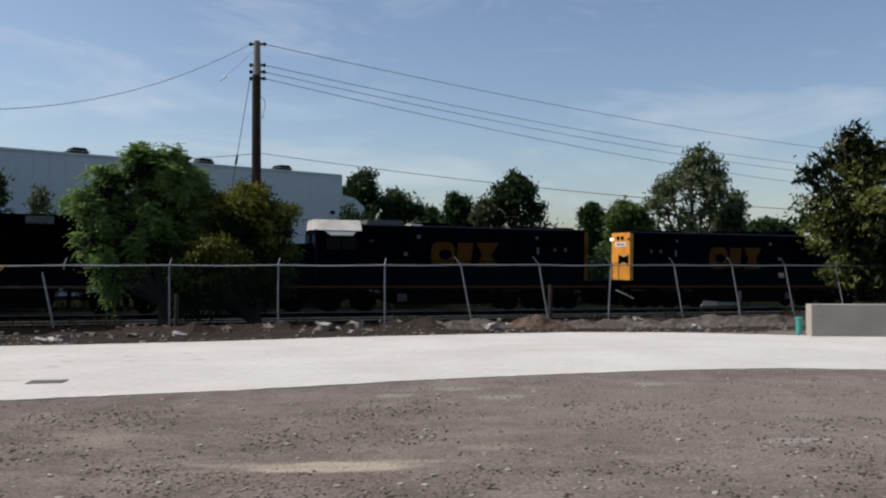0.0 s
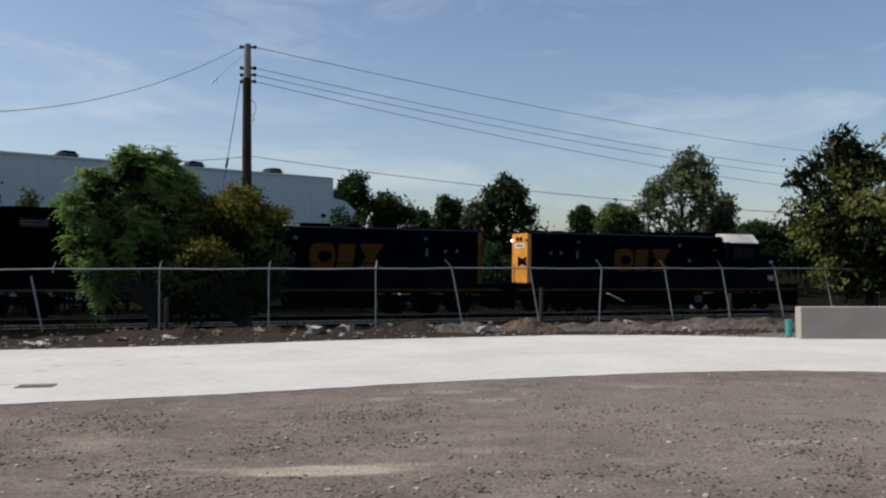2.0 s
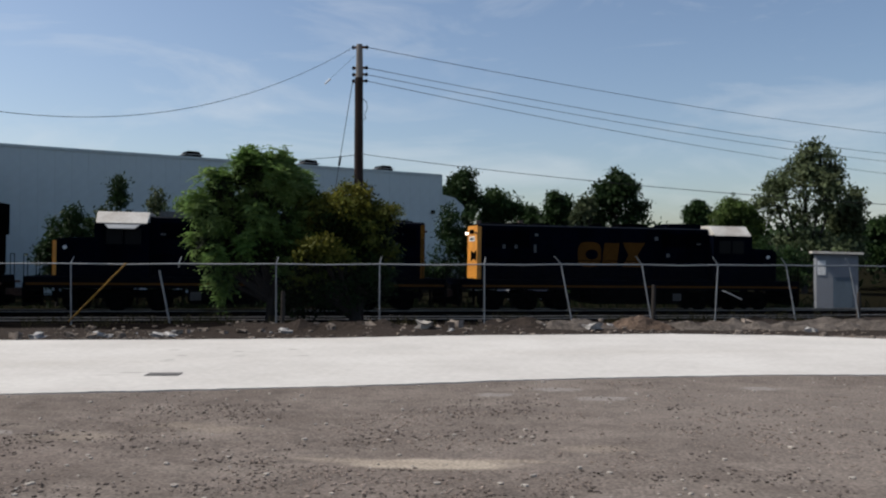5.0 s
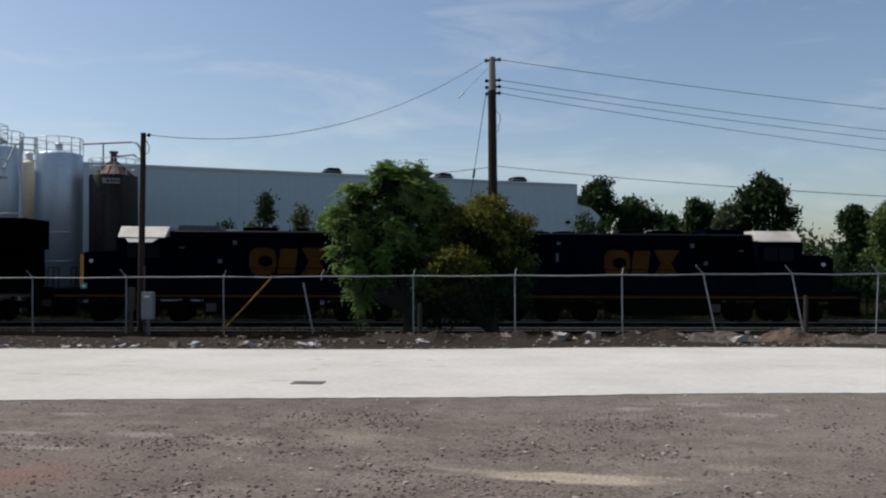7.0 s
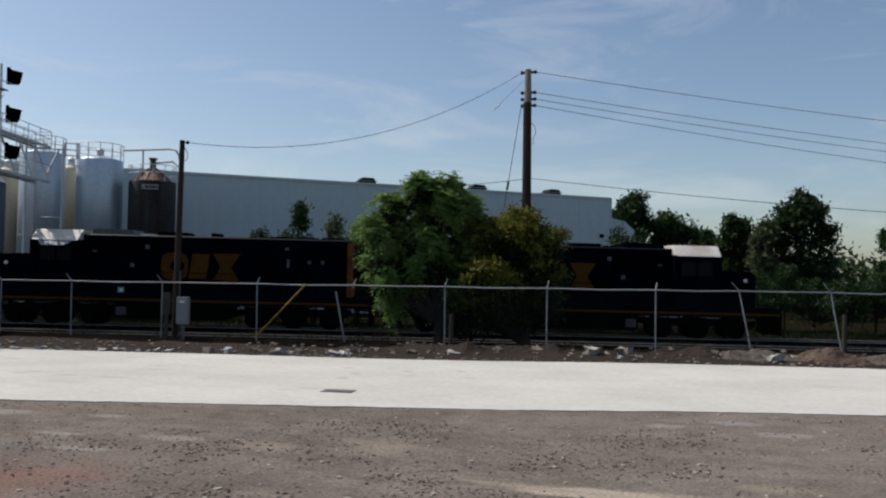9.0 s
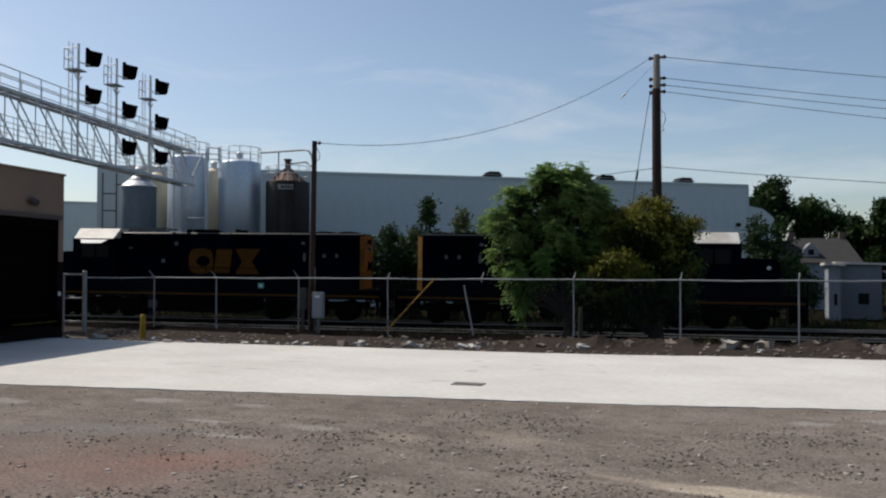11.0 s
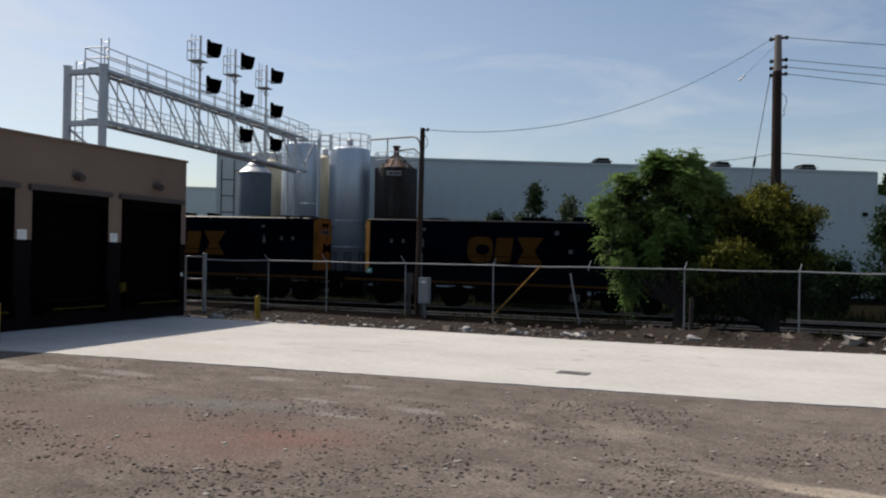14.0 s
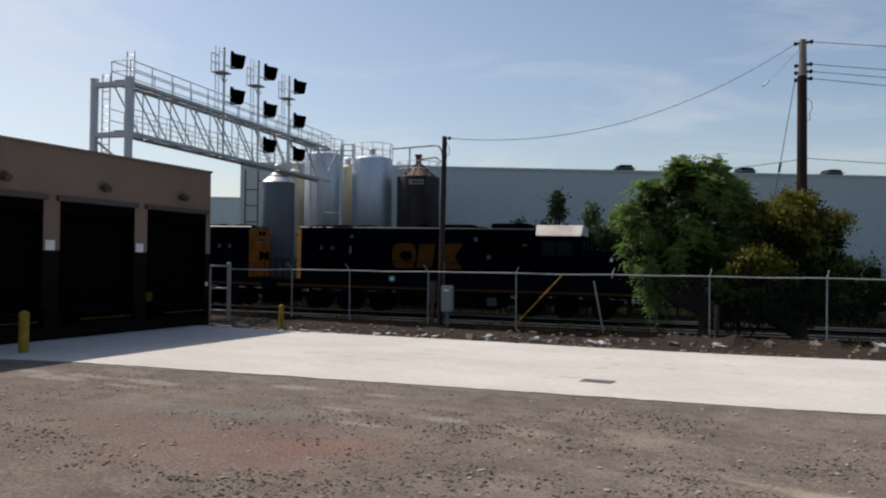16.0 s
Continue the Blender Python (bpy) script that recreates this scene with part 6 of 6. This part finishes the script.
# large tree beyond the barrier
tree(*pol(-28.3, 34.5), [
    lobe(-28.3, 34.5, -27.3, 6.1, 34.5, 1.5, 1.35), lobe(-28.3, 34.5, -26.7, 7.7, 34.3, 0.75, 0.6), lobe(-28.3, 34.5, -24.9, 6.2, 34.0, 0.55, 0.55), lobe(-28.3, 34.5, -24.2, 5.2, 33.9, 0.5, 0.55), lobe(-28.3, 34.5, -26.0, 7.7, 34.2, 0.5, 0.45), lobe(-28.3, 34.5, -25.6, 3.6, 34.0, 1.15, 1.2), lobe(-28.3, 34.5, -29.4, 5.0, 34.6, 1.6, 1.6), lobe(-28.3, 34.5, -27.6, 2.2, 34.3, 2.2, 1.5),
    lobe(-28.3, 34.5, -25.8, 0.6, 33.8, 1.1, 0.9), lobe(-28.3, 34.5, -30.5, 1.0, 34.6, 1.8, 1.6), lobe(-28.3, 34.5, -28.0, -0.8, 34.6, 1.8, 1.0)],
    [M["leaf_e"]], "large leafy tree with ragged crown beside the railway", 37, clumps=1050, per=12, size=0.2, spread=0.16, inner=550, trunk_r=0.22, frond=0.4, big=1.16, core=M["leaf_shade"], gap=0.0, stray=0.32)

# trees far behind the railway: bearing, distance, half width in degrees, top and foot angles, foliage
FAR_TREES = [
    (5.7, 84, 1.6, 5.75, 2.0, "leaf_c", "dark green tree beyond the warehouse end"), (3.0, 86, 1.3, 4.75, 1.5, "leaf_c", "dark green rounded tree in the distance"),
    (0.9, 92, 0.9, 3.3, 1.0, "leaf_c", "small dark green distant tree"), (-1.0, 90, 0.95, 4.5, 1.0, "leaf_c", "narrow pointed dark green distant tree"),
    (-3.0, 80, 0.75, 3.9, 0.3, "leaf_d", "pale green young tree beside a larger one"), (-5.1, 82, 2.1, 5.75, 0.6, "leaf_c", "large dense dark green distant tree"),
    (-10.3, 92, 0.75, 3.55, 1.0, "leaf_c", "small rounded dark distant tree"), (-12.7, 84, 1.6, 4.05, 0.3, "leaf_g", "leafy bright green distant tree"),
    (-16.9, 84, 2.55, 7.2, 0.8, "leaf_d", "tall grey-green distant tree with airy crown"), (-19.3, 88, 0.9, 4.3, 0.5, "leaf_d", "grey-green airy distant tree"),
    (-21.8, 95, 1.4, 2.6, 0.0, "leaf_c", "low dark green distant tree"), (-24.6, 95, 1.6, 2.6, 0.0, "leaf_c", "low dark green distant tree"), (-28, 92, 2.2, 4.0, 0.0, "leaf_c", "dark green distant tree crown")]
for k, (az, r, w, top, foot, mt, lab) in enumerate(FAR_TREES):
    rw = r * math.tan(radians(w))
    hh = r * (math.tan(radians(top)) - math.tan(radians(foot))) / 2
    ls = [lobe(az, r, az, (top + foot) / 2 + (top - foot) * 0.10, r, rw * 0.88, hh * 0.78)]
    rr = random.Random(k)
    for f, q in ((-0.62, 0.42), (-0.38, 0.66), (0.05, 0.74), (0.4, 0.64), (0.64, 0.4), (0.0, 0.3)):
        f, q = f + rr.uniform(-0.12, 0.12), q + rr.uniform(-0.07, 0.07)
        ls.append(lobe(az, r, az + w * f, foot + (top - foot) * q, r, rw * 0.5, hh * 0.40))
    for j in (-0.6, 0.0, 0.6):
        ls.append(lobe(az, r, az + j * w, 0.4, r, rw * 0.55, 2.4))
    tree(*pol(az, r), ls, [M[mt]], lab, 50 + k, clumps=800, per=16, size=0.4, spread=0.34, trunk_r=0.25, big=1.06, gap=-0.2 if mt == "leaf_d" else -0.5, stray=0.14 if mt == "leaf_d" else 0.08)

# thicket closing the distance behind the railway
rt = random.Random(8)
wood = []
for k in range(46):
    az = 9 - 46 * k / 45 + rt.uniform(-0.4, 0.4)
    r = rt.uniform(98, 118)
    x, y = pol(az, r)
    top = rt.uniform(1.9, 2.5)
    z = 2.1 + r * math.tan(radians(top))
    wood.append((x, y, z * 0.45, 3.2, 3.0, z * 0.55))
v, n = leaf_cloud(wood, 1500, 12, 0.75, 4, 0.8)
far_wood = leaf_mesh("far_woods", v, n, M["leaf_c"], None)
tagged(far_wood, "continuous dark green thicket on the skyline", "woods", kind="stuff")

# saplings and scrub between the railway and the warehouse
SCRUB = [(28.6, 50, 0.75, 5.4, "leaf_c", "slender dark sapling against the warehouse"), (29.6, 50, 0.5, 2.9, "leaf_d", "low scrubby bush against the warehouse"), (26.2, 51, 0.9, 4.1, "leaf_d", "grey-green scrub bush against the warehouse"),
         (24.6, 50, 0.8, 4.1, "leaf_a", "leafy scrub bush against the warehouse"), (6.5, 49, 1.5, 3.6, "leaf_c", "dark scrub bush across the railway"), (4.9, 50, 1.5, 3.4, "leaf_c", "dark scrub bush across the railway"), (4.2, 52, 1.0, 0.9, "leaf_c", "low scrub bush across the railway"),
         *[(22.8 + 0.95 * k, 49.0 + 0.5 * (k % 3), 1.0, 2.7 + 0.35 * math.sin(k * 2.3), "leaf_c", "dense dark scrub bush along the warehouse") for k in range(11)],
         *[(-2.2 - 1.75 * k, 57.0 + 2 * (k % 3), 1.35, 0.7 + 0.3 * math.sin(k * 1.9), "leaf_c", "dense dark green bush on the far side of the tracks") for k in range(9)],
         *[(14.0 + 1.1 * k, 49.5 + 0.6 * (k % 3), 1.1, 1.6 + 0.5 * math.sin(k * 1.7), "leaf_c", "dense dark scrub bush along the warehouse") for k in range(8)],
         *[(9.0 + 1.0 * k, 49.0 + 0.7 * (k % 2), 0.9, -0.4 + 0.3 * math.sin(k * 2.1), "leaf_c", "low dark scrub bush along the warehouse") for k in range(5)],
         (9.2, 49, 0.9, 0.9, "leaf_c", "low dark scrub bush across the railway"), (31.2, 50, 0.9, 2.2, "leaf_c", "low dark scrub bush across the railway"), (22.6, 50, 1.2, 3.0, "leaf_c", "low dark scrub bush across the railway")]
for k, (az, r, w, top, mt, lab) in enumerate(SCRUB):
    rw = r * math.tan(radians(w))
    zt = r * math.tan(radians(top))
    ls = [lobe(az, r, az, math.degrees(math.atan((zt - 0.9) / r)), r, rw * 0.6, 0.9), lobe(az, r, az + 0.2, math.degrees(math.atan((zt - 2.4) / r)), r, rw * 0.9, 1.2), lobe(az, r, az - 0.2, -1.2, r, rw, 1.3)]
    tree(*pol(az, r), ls, [M[mt]], lab, 90 + k, clumps=300, per=14, size=0.2, spread=0.2, trunk_r=0.07, category="bush", name="bush")


# ---------------------------------------------------------------- rubble, stones, gravel
def stone_mesh(seed):
    rnd = random.Random(seed)
    bm = B()
    bmesh.ops.create_icosphere(bm, subdivisions=1, radius=0.5)
    for v in bm.verts:
        v.co *= rnd.uniform(0.7, 1.2)
        v.co.z *= 0.55
    me = bpy.data.meshes.new("stone")
    bm.to_mesh(me)
    bm.free()
    return me


def scatter(name, spots, material, label, category="stones", sizes=None):
    """Many small stones joined in one mesh; spots are x, y, z, size."""
    protos = [stone_mesh(k) for k in range(6)]
    pv = [np.array([v.co[:] for v in p.vertices]) for p in protos]
    pf = [np.array([f.vertices[:] for f in p.polygons]) for p in protos]
    rng = np.random.default_rng(5)
    V, F, off = [], [], 0
    for x, y, z, s in spots:
        k = rng.integers(6)
        a = rng.uniform(0, 6.28)
        c, sn = math.cos(a), math.sin(a)
        q = pv[k] * s * rng.uniform(0.7, 1.3, 3)
        q = np.stack([q[:, 0] * c - q[:, 1] * sn + x, q[:, 0] * sn + q[:, 1] * c + y, q[:, 2] + z], 1)
        V.append(q)
        F.append(pf[k] + off)
        off += len(q)
    V, F = np.concatenate(V), np.concatenate(F)
    ob = raw_ob(name, V.tolist(), F.tolist(), material)
    for p in protos:
        bpy.data.meshes.remove(p)
    return tagged(ob, label, category, kind="stuff")


def inside_near(x, y):
    """On the gravel, in front of the concrete drive."""
    return y < np.interp(x, [p[0] for p in NEAR], [p[1] for p in NEAR]) - 0.1


rs = random.Random(3)
spots = []
while len(spots) < 24000:
    r, az = rs.uniform(3.8, 17) ** 1.0, rs.uniform(-32, 70)
    x, y = pol(az, r)
    if inside_near(x, y) and (noise.noise((x * 0.45, y * 0.45, 2)) + 0.6 * noise.noise((x * 1.6, y * 1.6, 4)) + rs.uniform(-0.12, 0.12) > 0.1 or rs.random() < 0.04) and math.hypot(x + 8.5, y - 5.8) > rs.uniform(1.5, 3.5):
        if r > 11 and rs.random() < 0.5 or abs(x + 1.15) < 1.6 and abs(y - 8.3) < 0.35:
            continue
        s = 0.010 + 0.045 * rs.random() ** 5
        spots.append((x, y, ground_z(x, y) + s * 0.05, s))
dark = []
while len(dark) < 9000:
    x, y = pol(rs.uniform(-32, 66), rs.uniform(3.8, 12))
    if inside_near(x, y) and noise.noise((x * 0.6, y * 0.9, 21)) + 0.5 * noise.noise((x * 2.2, y * 2.2, 5)) > rs.uniform(0.0, 0.5) and not (abs(x + 1.15) < 1.3 and abs(y - 8.2) < 0.3):
        k = 0.012 + 0.036 * rs.random() ** 3
        dark.append((x, y, ground_z(x, y) + k * 0.08, k))
scatter("crushed_stones", dark, M["dark_stone"], "patches of dark crushed stone on the lot", "gravel")
scatter("gravel_stones", spots, M["stone"], "scattered grey gravel stones on the lot", "gravel")
spots = []
while len(spots) < 800:
    x, y = pol(rs.uniform(-32, 68), rs.uniform(4.5, 16))
    if inside_near(x, y):
        s = 0.025 + 0.05 * rs.random() ** 3
        spots.append((x, y, ground_z(x, y) + s * 0.1, s))
scatter("pale_chippings", spots, M["wallconc"], "scattered pale stone chips on the gravel", "gravel")
spots = []
fx, fy = [p[0] for p in FAR], [p[1] for p in FAR]
while len(spots) < 2000:
    x = rs.uniform(-24, 13)
    y0 = np.interp(x, fx, fy)
    y = y0 + 0.05 + 3.6 * rs.random() ** 1.5
    if beyond(x, y) < 1.4 and noise.noise((x * 0.8, y * 0.8, 9)) > rs.uniform(-0.6, 0.35):
        s = 0.025 + 0.17 * rs.random() ** 5
        spots.append((x, y, ground_z(x, y) + s * 0.12, s))
scatter("rubble_bits", spots, M["rubble"], "broken pale concrete rubble along the fence", "rubble")


def chunk(x, y, s, material, label, seed, flat=0.6, name="rubble_chunk", category="rubble"):
    rnd = random.Random(seed)
    bm = B()
    box(bm, -s / 2, -s / 3, 0, s / 2, s / 3, s * flat)
    bmesh.ops.subdivide_edges(bm, edges=bm.edges[:], cuts=1)
    for v in bm.verts:
        v.co += Vector((rnd.uniform(-1, 1), rnd.uniform(-1, 1), rnd.uniform(-0.5, 0.6))) * s * 0.2
    ob = mesh_ob(name, bm, material)
    ob.matrix_world = pose(x, y, ground_z(x, y) - 0.03, rnd.uniform(-15, 15), rnd.uniform(-15, 15), rnd.uniform(0, 360))
    return tagged(ob, label, category, "rubble along the fence")


for k, (az, r, s, mt, lab) in enumerate([
        (6.15, 23.2, 0.5, "rubble", "large broken concrete block in the verge"), (8.4, 23.0, 0.55, "wallconc", "flat slab of broken concrete in the verge"), (18.0, 22.6, 0.42, "litter", "crumpled white bag against a fence post"),
        (18.9, 22.4, 0.17, "litter", "pale broken concrete lump in dirt"), (-3.4, 23.0, 0.6, "litter", "pale torn plastic sheet in the dirt"), (-13.4, 25.5, 0.5, "rubble", "broken concrete block among weeds"), (-19.6, 26.5, 0.4, "litter", "pale broken concrete lump in dirt"),
        (0.2, 23.4, 0.35, "rubble", "upright broken concrete piece"), (-11.2, 24.6, 0.35, "rubble", "grey broken concrete lump in dirt"), (-22.4, 27.5, 0.45, "rubble", "broken concrete heap by the barrier"),
        (33.5, 22.9, 0.5, "litter", "crumpled pale plastic among rubble"), (34.6, 23.0, 0.4, "rubble", "broken concrete lump by the cabinet"), (37.2, 23.2, 0.35, "litter", "pale litter by the drive"), (50.5, 27.0, 0.55, "litter", "white rubbish bag by the gate post"),
        (46.2, 25.0, 0.4, "litter", "pale broken concrete by the bollard"), (28.6, 22.3, 0.35, "rubble", "grey broken concrete lump in dirt"), (30.2, 22.3, 0.3, "rubble", "grey broken concrete lump in dirt"), (41.3, 24.0, 0.3, "litter", "pale litter by the drive"),
        (25.6, 22.2, 0.28, "rubble", "grey broken concrete lump in dirt"), (14.8, 22.6, 0.4, "rubble", "pale rubble heap lump"), (12.2, 22.8, 0.45, "rubble", "pale rubble heap lump")]):
    chunk(*pol(az, r), s * 0.72, M[mt], lab, k, 0.35 if mt == "litter" else 0.6)


rl = random.Random(41)
for k in range(46):
    az = rl.uniform(-22, 50) if k < 26 else rl.uniform(20, 48)
    x, y = pol(az, 10)
    d0 = min(23.8 / math.cos(radians(az - 5)), 22.8 / math.cos(radians(az - 20))) + rl.uniform(-1.0, 0.2)
    x, y = pol(az, d0)
    if y > np.interp(x, fx, fy) + 0.2:
        chunk(x, y, rl.uniform(0.12, 0.3), M["litter" if k % 3 else "rubble"], "crumpled scrap of pale litter in the dirt" if k % 3 else "small broken concrete lump in the dirt", 60 + k, 0.4)


def earth_heap(az, r, w, h, key, label, seed):
    x, y = pol(az, r)
    n = 26
    verts, faces = [], []
    for j in range(n + 1):
        for i in range(n + 1):
            u, v = 2 * i / n - 1, 2 * j / n - 1
            q = max(0.0, 1 - math.hypot(u, v))
            px, py = x + u * w, y + v * w * 0.55
            k = q * (1.0 + 1.1 * noise.noise((px * 1.9, py * 1.9, seed))) + 0.22 * q ** 0.5 * noise.noise((px * 6, py * 6, seed))
            verts.append((px, py, ground_z(px, py) - 0.04 + h * k))
    for j in range(n):
        for i in range(n):
            faces.append((j * (n + 1) + i, j * (n + 1) + i + 1, (j + 1) * (n + 1) + i + 1, (j + 1) * (n + 1) + i))
    ob = raw_ob("earth_mound", verts, faces, M[key])
    tagged(ob, label, "mound", "heaps along the fence")


earth_heap(-6.4, 23.9, 1.3, 0.36, "heap", "heap of brown earth at the fence foot", 3)
earth_heap(-21.5, 27.3, 1.9, 0.30, "grey_dirt", "heap of grey dirt beside the barrier", 5)
earth_heap(-16.5, 25.6, 1.6, 0.28, "grey_dirt", "low heap of grey dirt by the fence", 7)
earth_heap(12.5, 23.2, 1.7, 0.25, "dirt", "low heap of rubble-strewn dirt by the fence", 8)
earth_heap(-10.6, 24.6, 1.5, 0.24, "grey_dirt", "low heap of grey dirt by the fence", 11)
earth_heap(17.0, 22.9, 1.3, 0.2, "dirt", "low heap of grey dirt by the fence", 12)
earth_heap(-1.8, 23.5, 1.6, 0.24, "grey_dirt", "low heap of pale dirt by the fence", 13)
earth_heap(1.5, 23.6, 1.8, 0.22, "dirt", "low heap of pale dirt by the fence", 9)
earth_heap(-13.6, 25.3, 1.9, 0.20, "grey_dirt", "spread of dry grey dirt by the fence", 15)
earth_heap(-19.0, 26.6, 2.0, 0.24, "grey_dirt", "spread of dry grey dirt by the fence", 16)

# weeds and dry stalks along the fence foot and between the tracks
rw_ = np.random.default_rng(12)
verts, faces = [], []
sheets = []
for k in range(5200):
    if k == 3000:
        sheets.append((verts, faces))
        verts, faces = [], []
    if k < 3000:
        az = rw_.uniform(-24, 51)
        x, y = pol(az, 23.8)
        e = rw_.normal(0.2, 0.6)
        a = radians(5 if az > 4 else 20)
        d = (23.8 if az > 4 else 22.8) + e
        rr_ = d / math.cos(radians(az) - a)
        x, y = pol(az, rr_)
        if noise.noise((x * 0.7, y * 0.7, 3)) < 0.12:
            continue
        h = rw_.uniform(0.08, 0.34)
    else:
        x, y = trk(rw_.uniform(-40, 40), rw_.uniform(44.5, 50))
        h = rw_.uniform(0.2, 0.7)
    z = ground_z(x, y)
    lx, ly = rw_.normal(0, 0.35, 2) * h
    w = 0.012 if k < 3000 else 0.03
    i0 = len(verts)
    verts += [(x - w, y, z), (x + w, y, z), (x + lx * 0.5, y + ly * 0.5, z + h * 0.7), (x + lx, y + ly, z + h)]
    faces += [(i0, i0 + 1, i0 + 2), (i0, i0 + 2, i0 + 3)]
ob = raw_ob("dry_weeds", *sheets[0], M["grass"])
tagged(ob, "sparse dry weeds along the fence foot", "weeds", kind="stuff")
# far weeds wear the shade-dark leaf colour too
ob = raw_ob("trackside_weeds", verts, faces, M["leaf_shade"])
tagged(ob, "dark low weeds beyond the railway tracks", "weeds", kind="stuff")

motions()
